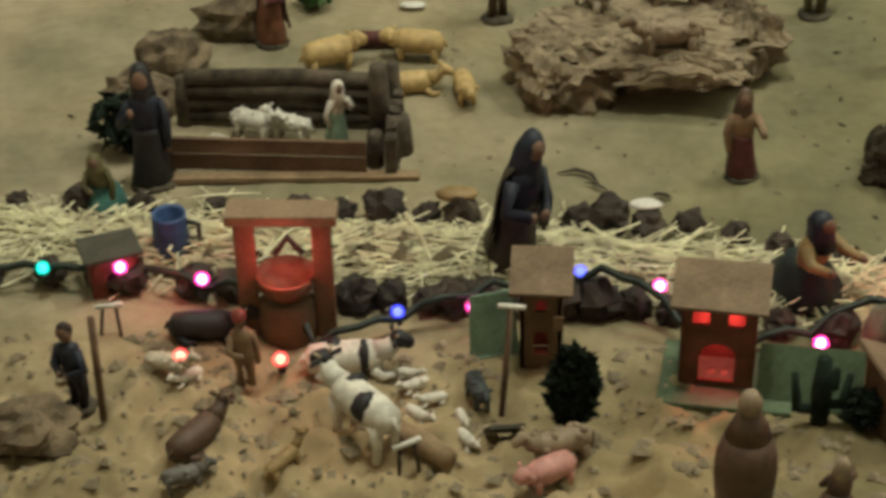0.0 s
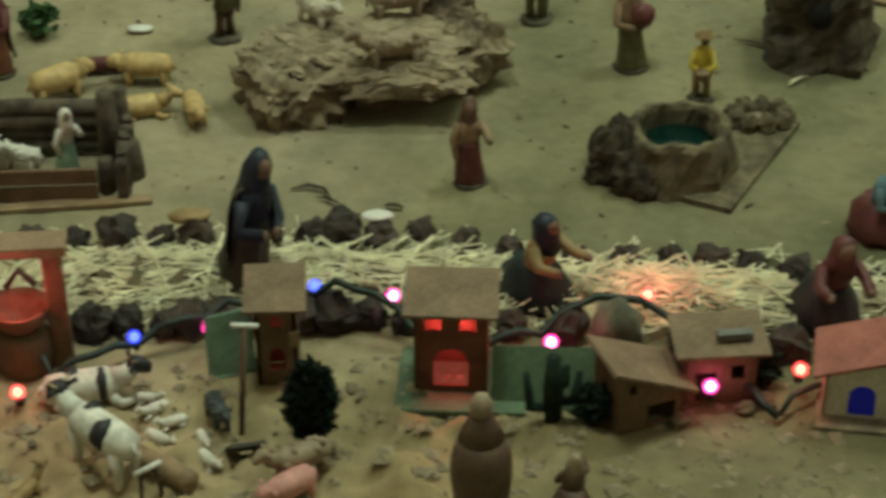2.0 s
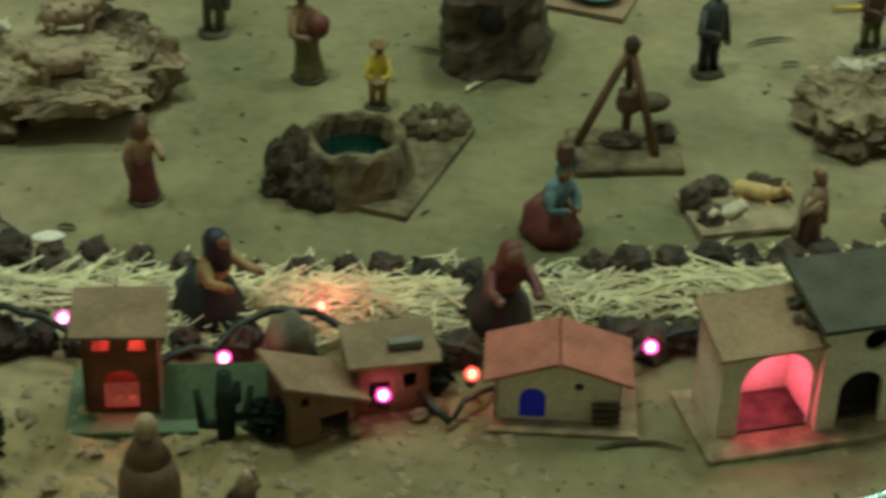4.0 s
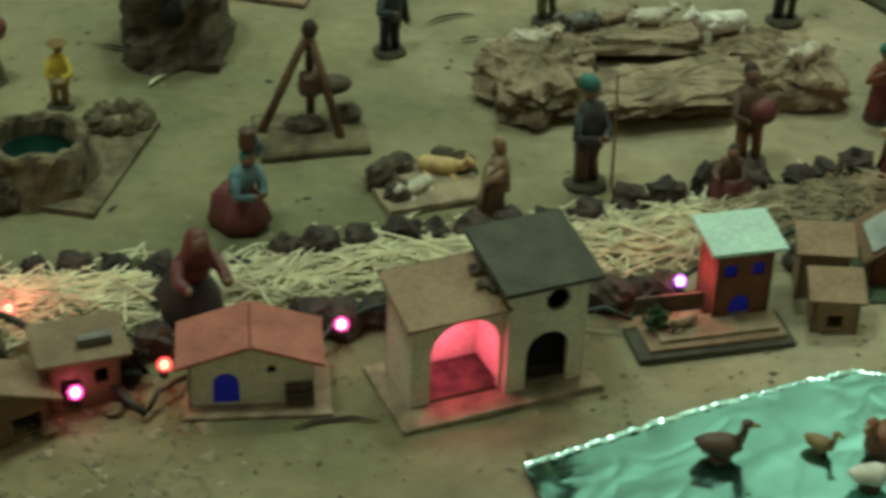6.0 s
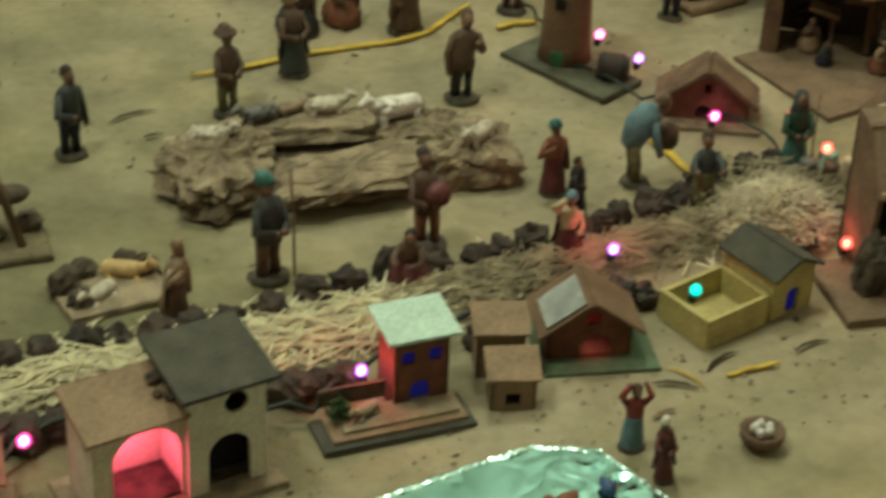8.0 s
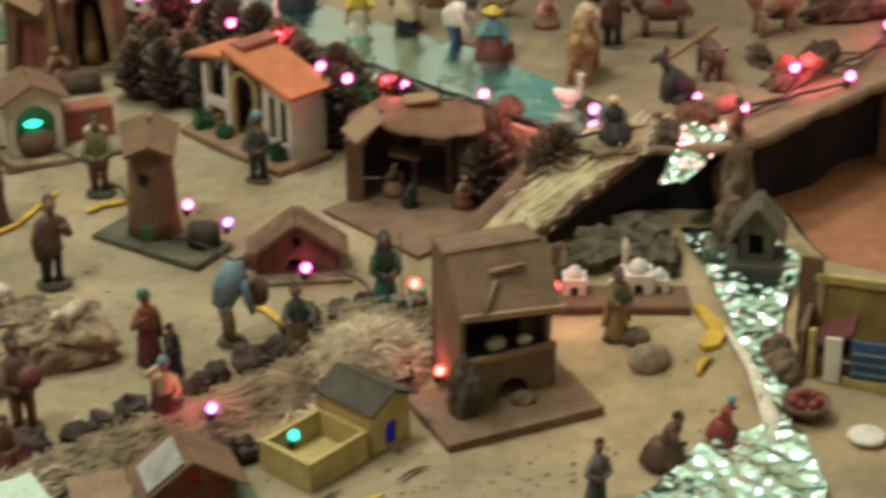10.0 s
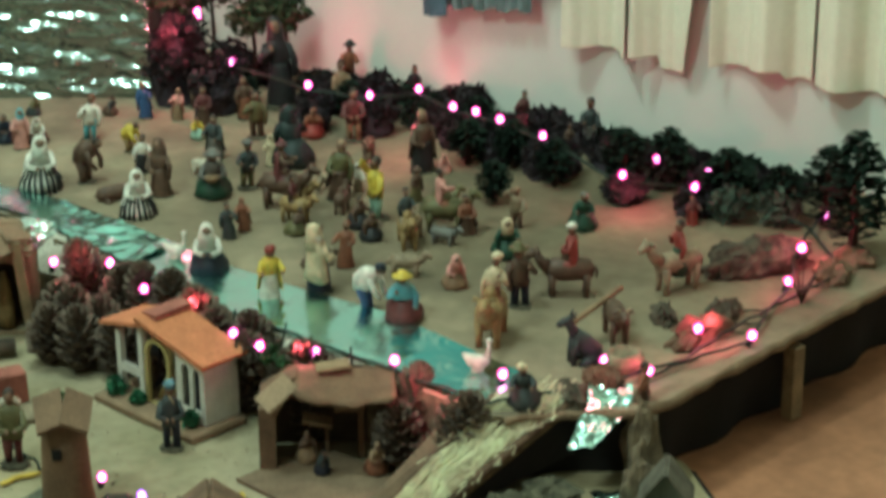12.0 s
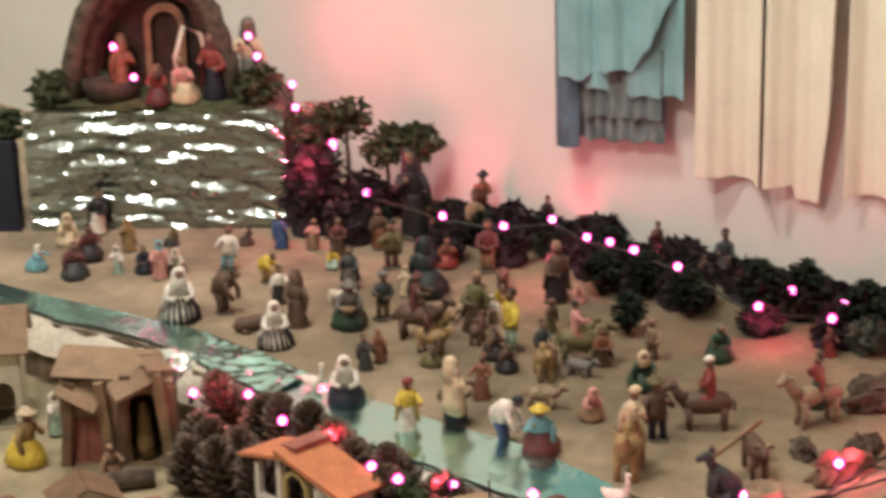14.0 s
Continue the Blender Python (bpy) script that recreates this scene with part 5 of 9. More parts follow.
# large rock with sheep on it
for k, (x, y, z, rx, ry, rz, tx, rot, m_, lb) in enumerate((
        (0.008, 1.318, 0.012, 0.066, 0.034, 0.020, 0, 4, ROCK, "dark craggy foot of the sheep rock"),
        (-0.056, 1.284, 0.014, 0.030, 0.036, 0.022, 6, 20, CORK, "rounded brown cork lump at the end of the rock"),
        (-0.044, 1.302, 0.033, 0.032, 0.030, 0.010, 4, -12, CORK, "flat cork piece lying on the lump"),
        (0.006, 1.304, 0.032, 0.064, 0.036, 0.011, 3, 2, CORK, "flat top slab of the sheep rock"),
        (0.024, 1.268, 0.031, 0.044, 0.018, 0.010, 10, -3, CORK, "jutting cork slab with a dark hollow under it"),
        (0.074, 1.318, 0.022, 0.020, 0.024, 0.022, 0, 30, CORK, "knobbly cork block at the back of the rock"),
        (0.056, 1.346, 0.030, 0.024, 0.016, 0.018, 0, -20, ROCK, "dark broken piece behind the sheep"))):
    thing("rock", lb, "rock", pose(x, y, z, tx, 0, rot), "pieces of the sheep rock", geo=bark_slab(41 + k, (rx, ry, rz), m_, 72, 22, 0.34))
animal(0.018, 1.272, 0.044, -80, "fawn", "sheep", "fawn sheep grazing on the jutting slab", "sheep", z=0.036, name="toy_sheep")
animal(-0.035, 1.328, 0.036, 40, "wool", "sheep", "pale sheep on the craggy rock", "sheep", z=0.040, name="toy_sheep")
animal(0.024, 1.336, 0.042, 100, "fawn", "sheep", "fawn sheep on the back of the rock", "sheep", z=0.040, name="toy_sheep")

# stone well
well = thing("stone_well", "round rough stone well with dark water on a grey slab", "well", pose(0.207, 1.185, 0))
part("slab", Geo(3).plate([(-0.030, -0.026), (0.027, -0.058), (0.092, 0.050), (0.060, 0.076), (-0.036, 0.030)], [], 0.004, MOSSY), well, at=pose(0, 0, 0.0035, -90, 0, 0))
vs, fs = [], []
NW = 44
prof = [(0.041, -0.002), (0.039, 0.010), (0.0365, 0.022), (0.0355, 0.030), (0.033, 0.0345), (0.0285, 0.035), (0.0265, 0.031), (0.0258, 0.022), (0.025, 0.012), (0.001, 0.012)]
for i, (r, z) in enumerate(prof):
    for j in range(NW):
        b = 2 * math.pi * j / NW
        k = 1 + 0.10 * noise.noise(Vector((math.cos(b) * 2.2, math.sin(b) * 2.2, z * 60))) + 0.09 * noise.noise(Vector((math.cos(b) * 7, math.sin(b) * 7, z * 190)))
        vs.append((r * k * math.cos(b), r * k * math.sin(b), z * (1 + 0.05 * math.sin(3 * b)) + (0.0 if i in (0, 9) else 0.003 * noise.noise(Vector((b * 3, z * 120, 0))))))
for i in range(len(prof) - 1):
    for j in range(NW):
        fs.append((i * NW + j, i * NW + (j + 1) % NW, (i + 1) * NW + (j + 1) % NW, (i + 1) * NW + j))
part("rim", Geo().add(vs, fs, MOSSY, False), well)
WATER = mat("dark_green_water", (0.006, 0.024, 0.019), 0.22, scale=60, vary=0.3, bump=0.05)
part("water", Geo().lathe([(0.028, 0.018), (0.027, 0.019), (0.001, 0.0195)], WATER, 24), well, "dark green water")
for k, (x, y, r, hh) in enumerate(((-0.042, -0.004, 0.016, 0.030), (-0.036, -0.022, 0.013, 0.020), (-0.046, 0.012, 0.012, 0.018), (-0.026, -0.032, 0.010, 0.012), (-0.054, -0.010, 0.009, 0.010))):
    part("moss_clump", rock_geo(66 + k, (r, r * 0.9, hh), mat("dark_moss", (0.075, 0.062, 0.040), 0.95, scale=110, vary=0.7, bump=0.9), 18, 10, 0.5), well, "dark mossy clump", pose(x, y, hh * 0.45))
part("moss_tuft", leafy_geo(67, (0.018, 0.016, 0.016), 170, 0.004, mat("dark_moss", (0.075, 0.062, 0.040))), well, "ragged dry moss", pose(-0.042, -0.008, 0.0))
for k in range(9):
    a = 2 * math.pi * k / 9
    part("stone", rock_geo(60 + k, (0.0075, 0.0065, 0.0085), MOSSY, 10, 7, 0.35), well, at=pose(0.064 + 0.018 * math.cos(a), 0.052 + 0.012 * math.sin(a), 0.0075, 0, 0, 40 * k))
part("trough_floor", rock_geo(75, (0.014, 0.009, 0.004), CORK, 12, 7, 0.3), well, "pale floor of the stone ring", pose(0.064, 0.052, 0.005))
thing("jug", "small dark clay jug beside the well", "jug", pose(0.192, 1.228, 0), geo=Geo(2).lathe([(0.006, 0), (0.009, 0.006), (0.0085, 0.014), (0.005, 0.018), (0.006, 0.021)], paint("brown"), 12))

# bark tower
g = Geo(11)
vs, fs = [], []
for i in range(12):
    z = 0.085 * i / 11
    for j in range(28):
        b = 2 * math.pi * j / 28
        k = 1 + 0.25 * noise.noise(Vector((math.cos(b) * 2, math.sin(b) * 2, z * 40))) + 0.14 * noise.noise(Vector((math.cos(b) * 7, math.sin(b) * 7, z * 130)))
        sq = 1.0 / max(abs(math.cos(b)), abs(math.sin(b))) ** 0.7
        r = 0.036 * k * sq * (1.08 - 0.15 * i / 11)
        vs.append((r * math.cos(b), r * math.sin(b), z - 0.002))
for i in range(11):
    for j in range(28):
        fs.append((i * 28 + j, i * 28 + (j + 1) % 28, (i + 1) * 28 + (j + 1) % 28, (i + 1) * 28 + j))
fs.append(tuple(range(11 * 28, 12 * 28)))
t = thing("bark_tower", "squat block of rough brown bark with a hollow", "bark tower", pose(0.333, 1.345, 0, 0, 0, -12))
part("trunk", g.add(vs, fs, BARK, False), t)
# solid black ball paints the shade of a hole in the bark
part("hollow", Geo().ball((0.0, -0.036, 0.046), (0.010, 0.006, 0.012), NEAR_BLACK, 10, 7), t, "black ball standing in for the shade of a hollow")
dish = thing("dish_stall", "blue-white dish on a tilted grey card", "dish", pose(0.426, 1.418, 0, 0, 0, -30))
part("card", Geo(1).box((0, 0, 0.002), (0.062, 0.05, 0.003), CARD, jitter=0.001), dish)
part("dish", Geo().lathe([(0.012, 0.004), (0.022, 0.010), (0.0235, 0.012), (0.021, 0.011), (0.010, 0.006)], paint("sky"), 18, 0.8), dish, "pale blue glazed dish")

# small litter on the sand
def twig(x, y, rot, L, w, material, label, z=0.0015, bend=0.2, name="twig", category="twig"):
    g = Geo().tube([(-L / 2, 0, 0), (-L / 5, L * bend * 0.5, w * 0.4), (L / 5, L * bend * 0.5, w * 0.4), (L / 2, 0, 0)], [w * 0.3, w, w * 0.9, w * 0.2], material, 6, squash=0.5)
    return thing(name, label, category, pose(x, y, z, 0, 0, rot), geo=g)


twig(-0.040, 1.165, -25, 0.030, 0.0022, WOOD_D, "curled dry leaf on the sand", bend=0.55, name="dry_leaf", category="leaf")
twig(-0.028, 1.155, -35, 0.020, 0.0016, WOOD_D, "dry twig on the sand")
twig(0.015, 1.146, -20, 0.013, 0.0022, WOOD_D, "small dry leaf on the sand", name="dry_leaf", category="leaf")
thing("pebble", "flat white pebble on the stone row", "pebble", pose(0.004, 1.108, 0.020), geo=rock_geo(5, (0.011, 0.006, 0.0025), WHITE, 12, 6, 0.1))
thing("mushroom_shell", "flat orange-brown shell lying on the stones", "shell", pose(-0.116, 1.118, 0.018), geo=rock_geo(6, (0.014, 0.008, 0.004), paint("ochre"), 14, 6, 0.15))
thing("paper_scrap", "thin white scrap lying on the sand", "scrap", pose(-0.171, 1.403, 0.002), geo=rock_geo(7, (0.011, 0.006, 0.0012), WHITE, 10, 5, 0.1))

# front farmyard
shelter = thing("well_shelter", "brown card shelter with a crossbeam over a clay bowl", "shelter", pose(-0.206, 0.992, 0, 0, 0, 2))
for s in (-1, 1):
    part("post", Geo(s + 2).box((s * 0.0225, 0, 0.040), (0.011, 0.008, 0.082), CARD_D, jitter=0.0008), shelter)
part("beam", Geo(3).box((0, 0.001, 0.083), (0.064, 0.020, 0.006), CARD, jitter=0.001), shelter)
part("hearth", Geo(4).lathe([(0.017, -0.002), (0.018, 0.012), (0.0165, 0.024), (0.015, 0.026)], CARD_D, 14, wob=0.06), shelter)
part("bowl", Geo(5).lathe([(0.008, 0.024), (0.016, 0.034), (0.0185, 0.042), (0.0175, 0.043), (0.014, 0.037), (0.004, 0.030)], paint("rust"), 18), shelter, "rust-brown clay bowl")
part("kettle", Geo(6).tube([(-0.008, 0.014, 0.045), (0, 0.016, 0.056), (0.009, 0.014, 0.046)], 0.0022, WOOD_D, 6), shelter)
figure(-0.224, 0.940, 0.054, 20, "tan", "tan", "cap:red", "small tan herdsman with a red cap", style="legs", base=False)
animal(-0.168, 0.956, 0.048, 100, "white", "lying", "white cow with black patches lying on the sand", "cow", patch="black", name="toy_cow")
animal(-0.150, 0.892, 0.051, 226, "white", "cow", "black and white cow standing on the sand", "cow", patch="black", name="toy_cow")
for x, y, L, r in ((-0.126, 0.942, .017, -60), (-0.123, 0.915, .018, 50), (-0.115, 0.930, .016, -70), (-0.098, 0.914, .014, 20), (-0.094, 0.895, .017, 35), (-0.162, 0.925, .016, 30), (-0.258, 0.943, .018, -50), (-0.132, 0.953, .014, 80)):
    animal(x, y, L * 0.95, r, "white", "lying", "tiny white lamb lying on the sand", "lamb", group="lambs in the farmyard", name="toy_lamb")
animal(-0.042, 0.880, 0.036, -65, "fawn", "sheep", "fawn sheep grazing near the tree", "sheep", name="toy_sheep")
animal(-0.047, 0.862, 0.030, -55, "pink", "pig", "pink piglet on the sand", "pig", name="toy_pig")
animal(-0.090, 0.930, 0.026, 20, "slate", "sheep", "dark grey ram beside the spade", "ram", name="toy_ram")
animal(-0.243, 0.884, 0.040, 150, "brown", "lying", "brown dog sitting on the sand", "dog", name="toy_dog")
animal(-0.191, 0.862, 0.028, 150, "ochre", "dog", "orange-brown dog with a pointed face", "dog", name="toy_dog")
animal(-0.243, 0.848, 0.024, 110, "grey", "sheep", "grey lamb on the sand", "lamb", name="toy_lamb")
animal(-0.256, 0.985, 0.042, 95, "black", "lying", "black bull lying behind the herdsman", "bull", name="toy_bull")
animal(-0.270, 0.945, 0.026, 80, "wool", "sheep", "pale sheep beside the lamb", "sheep", name="toy_sheep")
g = Geo(3).tube([(-0.020, 0, 0.009), (0, 0.001, 0.0095), (0.020, 0, 0.009)], [0.0065, 0.0068, 0.0063], WOOD_L, 10)
thing("log", "short brown log with peeling bark", "log", pose(-0.117, 0.880, 0, 0, 0, -38), geo=g)
for x, y, rot in ((-0.124, 0.868, 60), (-0.312, 0.985, 35)):
    s = thing("trestle", "thin dark trestle with a white crossbar", "trestle", pose(x, y, 0, 0, 0, rot - 35))
    for a in (-1, 1):
        part("leg", Geo().tube([(a * 0.006, -0.003, 0), (a * 0.004, 0, 0.018)], 0.0011, WOOD_D, 6), s)
    part("crossbar", Geo().tube([(-0.008, 0, 0.018), (0.008, 0, 0.021)], 0.0016, WHITE, 6), s, "white crossbar")
s = thing("spade", "rusty spade stuck upright in the sand", "spade", pose(-0.076, 0.905, 0, -6, 6, 15))
part("shaft", Geo().tube([(0, 0, 0.01), (0, 0, 0.078)], 0.0018, WOOD, 6), s)
part("blade", Geo(2).box((0, 0, 0.006), (0.020, 0.002, 0.024), GREYROOF, jitter=0.001, at=pose(0, 0, 0, 50, 0, 0)), s, "dull grey blade")
part("handle", Geo().tube([(-0.007, 0, 0.080), (0.008, 0, 0.078)], 0.0016, WHITE, 6), s, "white crosspiece")
t = thing("tree", "low dark green toy tree with ragged foliage", "tree", pose(-0.036, 0.908, 0))
part("trunk", Geo(1).lathe([(0.004, -0.002), (0.003, 0.02), (0.002, 0.04)], WOOD_D, 7), t)
part("crown", leafy_geo(8, (0.015, 0.006, 0.029), 1200, 0.0042, LEAF_D), t)
thing("bottle_figure", "glossy brown bottle-shaped clay figure with a pale top", "figurine", pose(0.055, 0.843, 0), geo=Geo(3).lathe([(0.0145, -0.001), (0.0152, 0.006), (0.0152, 0.016)], paint("fawn"), 18, wob=0.02).lathe([(0.0155, 0.016), (0.0166, 0.030), (0.0160, 0.042), (0.0125, 0.054)], paint("brown"), 18, wob=0.02).lathe([(0.0124, 0.054), (0.0085, 0.063), (0.0058, 0.070)], paint("brown"), 18).lathe([(0.0060, 0.070), (0.0064, 0.076), (0.0040, 0.081), (0.0005, 0.082)], paint("fawn"), 14))
figure(0.103, 0.845, 0.040, 180, "brown", "brown", "veil:fawn", "small brown robed figure seen from behind", style="kneel")

# front row houses
t = gable_house("tower_house", "narrow dark card house with a tilted cardboard roof", -0.056, 0.975, 0, 0.024, 0.024, 0.056, 0.006, CARD_D, CARD_M, [arch(0.0, 0.009, 0.016, 0.010), rect(-0.0, 0.040, 0.006, 0.008)], roof="mono_y", over=0.006)
part("shutter", Geo(1).box((0.010, -0.0148, 0.034), (0.006, 0.0016, 0.010), WOOD_L), t)
thing("green_card", "folded green card leaning beside the tower", "card", pose(-0.083, 0.974, 0, -12, 0, 15), geo=Geo(2).box((0, 0, 0.019), (0.026, 0.002, 0.040), mat("pale_green_tissue", (0.24, 0.36, 0.27), 0.7, scale=50, vary=0.3), jitter=0.004))
gable_house("red_house", "dark red-brown card house with a plain cardboard roof", 0.045, 0.962, -6, 0.042, 0.030, 0.056, 0.004, REDBRICK, CARD_M, [arch(0.0, 0.020, 0.026, 0.004), rect(-0.010, 0.042, 0.009, 0.010), rect(0.010, 0.042, 0.009, 0.010)], roof="mono_y", over=0.006, slab=(0.075, 0.060, 0.004, GREEN_CARD, 0.006, -0.004))
thing("grass_card", "sheet of green card leaning on the hedge", "card", pose(0.095, 0.932, 0, -35, 0, -6), geo=Geo(2).box((0, 0, 0.017), (0.058, 0.002, 0.036), GREEN_CARD, jitter=0.002))
c = thing("cactus", "dark green toy cactus with stubby arms", "cactus", pose(0.100, 0.920, 0))
part("stem", Geo().tube([(0, 0, 0), (0, 0, 0.025), (0, 0, 0.046)], [0.005, 0.006, 0.004], LEAF_D, 8), c)
for a, z, h in ((1.2, 0.014, 0.022), (-1.3, 0.010, 0.026), (0.6, 0.026, 0.014)):
    part("arm", Geo().tube([(0, 0, z), (a * 0.010, -0.001, z + 0.002), (a * 0.012, -0.001, z + h)], [0.003, 0.0035, 0.002], LEAF_D, 7), c)
thing("bush", "dark shrub between the model houses", "bush", pose(0.122, 0.918, 0), geo=leafy_geo(31, (0.012, 0.010, 0.014), 200, 0.005, LEAF_D, WOOD_D))
thing("rock", "grey egg-shaped boulder in front of the straw", "rock", pose(0.143, 0.985, 0.014, 0, 0, 20), geo=rock_geo(44, (0.016, 0.012, 0.022), mat("grey_boulder", (0.16, 0.155, 0.11), 0.9, scale=80, vary=0.4), 20, 12, 0.22))
gable_house("hut", "low brown card hut with a black doorway", 0.150, 0.928, 18, 0.042, 0.032, 0.022, 0.020, CARD_D, CARD_M, [rect(0.006, 0.002, 0.018, 0.013), rect(-0.012, 0.026, 0.005, 0.006)], roof="mono_x", over=0.005)
t = gable_house("brown_house", "dark brown card house with a flat cardboard roof", 0.196, 0.945, 2, 0.042, 0.026, 0.036, 0.003, CARD_D, CARD_M, [rect(-0.008, 0.002, 0.012, 0.020), rect(0.010, 0.016, 0.008, 0.010)], roof="mono_y", over=0.006)
part("chimney", Geo(2).box((0.008, -0.006, 0.0425), (0.020, 0.006, 0.005), paint("grey"), jitter=0.001), t, "dull grey chimney block")
thing("bush", "small dark hedge clump between houses", "bush", pose(0.222, 0.948, 0), geo=leafy_geo(33, (0.014, 0.010, 0.013), 240, 0.005, LEAF_D, WOOD_D))
for k, (x, y) in enumerate(((0.210, 0.923), (0.222, 0.930), (0.215, 0.938), (0.172, 0.915))):
    thing("pebble", "rough grey pebble by the hut wall", "pebble", pose(x, y, 0.003), geo=rock_geo(70 + k, (0.006, 0.005, 0.004), ROCK, 10, 6, 0.3))

# left edge of the straw: dark figures and boxes
figure(-0.320, 1.150, 0.088, 10, "black", "navy", "veil:black", "black-robed figure with a black hood beside the pen")
figure(-0.345, 1.115, 0.050, 0, "teal", "olive", "veil:olive", "small olive figure near the black-robed one", style="kneel")
g = Geo().lathe([(0.010, 0), (0.0115, 0.005), (0.011, 0.032), (0.0105, 0.034), (0.009, 0.032), (0.008, 0.01)], paint("blue"), 16)
t = thing("blue_mug", "dark blue mug standing on the straw", "mug", pose(-0.290, 1.064, 0))
part("body", g, t)
part("handle", Geo().tube([(0.010, 0, 0.028), (0.018, 0, 0.026), (0.018, 0, 0.012), (0.010, 0, 0.008)], 0.0018, BLACKISH, 6), t)
gable_house("card_box", "small dull red card box with a grey lid", -0.322, 1.035, 25, 0.030, 0.024, 0.026, 0.0, REDBRICK, GREYROOF, [rect(0, 0.002, 0.01, 0.014)], roof="flat", over=0.003, category="box")
for k, (x, y, rot, L) in enumerate(((-0.268, 1.118, 10, 0.05), (-0.250, 1.104, 14, 0.06), (-0.31, 1.104, 60, 0.02), (-0.30, 1.104, 62, 0.02))):
    twig(x, y, rot, L, 0.0016, STRAW, "thick pale straw stalk on the path", z=0.012, bend=0.02, name="straw_stalk", category="straw")
s = thing("signpost", "thin wooden post standing in the sand", "post", pose(-0.300, 0.905, 0))
part("stake", Geo().tube([(0, 0, -0.002), (0.001, 0, 0.07)], 0.0022, WOOD, 7), s)
figure(-0.315, 0.915, 0.060, -20, "black", "navy", "bare", "dark figure near the wooden post", style="legs")
thing("rock", "rough brown rock beside the post", "rock", pose(-0.335, 0.885, 0.008), geo=rock_geo(49, (0.025, 0.02, 0.014), ROCK, 20, 10, 0.4))
thing("bush", "dark leafy clump behind the sheep pen", "bush", pose(-0.345, 1.19, 0), geo=leafy_geo(35, (0.022, 0.018, 0.022), 260, 0.007, LEAF_D, WOOD_D))
for k, (x, y) in enumerate(((-0.30, 1.36), (-0.335, 1.30), (-0.345, 1.24))):
    thing("rock", "mossy green-brown rock at the back of the pen", "rock", pose(x, y, 0.010), geo=rock_geo(80 + k, (0.026, 0.02, 0.02), ROCK, 20, 10, 0.4))

# ---- B: houses along the path, tripod, sheep rock ----
tri = thing("cooking_tripod", "wooden tripod with a hanging cauldron on a grey slab", "tripod", pose(0.396, 1.192, 0, 0, 0, -5))
part("slab", Geo(4).box((0, 0.0, 0.003), (0.076, 0.056, 0.006), MOSSY, bevel=0.4, jitter=0.002), tri)
for x, y in ((-0.034, 0.004), (0.020, -0.012), (0.004, 0.020)):
    part("leg", Geo().tube([(x, y, 0.004), (x * 0.4, y * 0.4 + 0.002, 0.052), (-x * 0.08, 0.004, 0.088)], [0.0034, 0.0032, 0.0028], WOOD, 7), tri)
part("knot", Geo(2).ball((0, 0.003, 0.084), (0.006, 0.005, 0.007), WOOD_D, 8, 6, 0.2), tri)
part("cauldron", Geo().lathe([(0.003, 0.034), (0.0075, 0.036), (0.009, 0.042), (0.007, 0.048), (0.008, 0.050)], paint("brown"), 14), tri, "rusty brown cauldron")
part("chain", Geo().tube([(0, 0.002, 0.051), (0, 0.003, 0.082)], 0.0009, WOOD_D, 5), tri)
part("kettle", Geo().ball((0.016, 0.002, 0.040), (0.014, 0.009, 0.007), BARK, 10, 7), tri, "black iron kettle")
part("ember", rock_geo(91, (0.014, 0.010, 0.006), BARK, 12, 7, 0.4), tri, at=pose(-0.002, 0.004, 0.009))
part("bundle", rock_geo(92, (0.012, 0.008, 0.008), BARK, 12, 7, 0.4), tri, at=pose(0.028, 0.012, 0.010))
figure(0.326, 1.097, 0.064, 30, "wine", "steel", "bare:teal", "woman in a wine red skirt with a jar on her head", style="kneel", extra="jar", base=False)
figure(0.272, 1.002, 0.075, 10, "black", "wine", "veil:wine", "wine-red draped figure on a black base in the straw", style="kneel")
nest = thing("bark_nest", "tray of bark with sleeping cream lambs", "bark tray", pose(0.455, 1.108, 0, 0, 0, 4))
part("tray", Geo(7).box((0, 0, 0.002), (0.072, 0.056, 0.004), CORK, bevel=0.4, jitter=0.003), nest)
for k, (x, y, r) in enumerate(((-0.028, 0.012, 0.012), (-0.024, -0.010, 0.010), (0.020, 0.022, 0.010), (0.030, 0.010, 0.010), (-0.010, 0.024, 0.010))):
    part("clump", rock_geo(95 + k, (r, r * 0.8, r * 1.1), BARK, 12, 8, 0.4), nest, at=pose(x, y, r * 0.6))
animal(0.468, 1.120, 0.030, 60, "pig", "lying", "cream-yellow lamb asleep on the bark tray", "lamb", z=0.004, name="toy_lamb")
animal(0.446, 1.100, 0.026, -60, "wool", "lying", "cream lamb asleep on the bark tray", "lamb", z=0.004, name="toy_lamb")
figure(0.485, 1.060, 0.064, 30, "brown", "fawn", "bare:tan", "pale bearded shepherd behind the white house")
figure(0.485, 1.298, 0.078, 20, "navy", "slate", "bare", "dark blue-clad man on a round base", style="legs")
figure(0.617, 1.316, 0.075, 10, "olive", "brown", "hat:brown", "olive-brown shepherd behind the sheep rock", style="legs")
figure(0.797, 1.272, 0.080, -10, "black", "brown", "bare:brown", "dark-clad man standing on the sand", style="legs")
figure(0.562, 1.087, 0.086, 20, "brown", "slate", "cap:teal", "man with a teal cap leaning on a staff", style="legs", extra="staff")
figure(0.681, 1.085, 0.078, -15, "rust", "brown", "bare", "brown-clad man walking on the sand", style="legs", extra="bundle")
figure(0.646, 1.040, 0.052, -30, "wine", "brown", "bare", "wine-red kneeling boy by the stones", style="kneel")
figure(0.798, 1.117, 0.064, 0, "wine", "rust", "cap:teal", "woman in red with a teal headscarf")
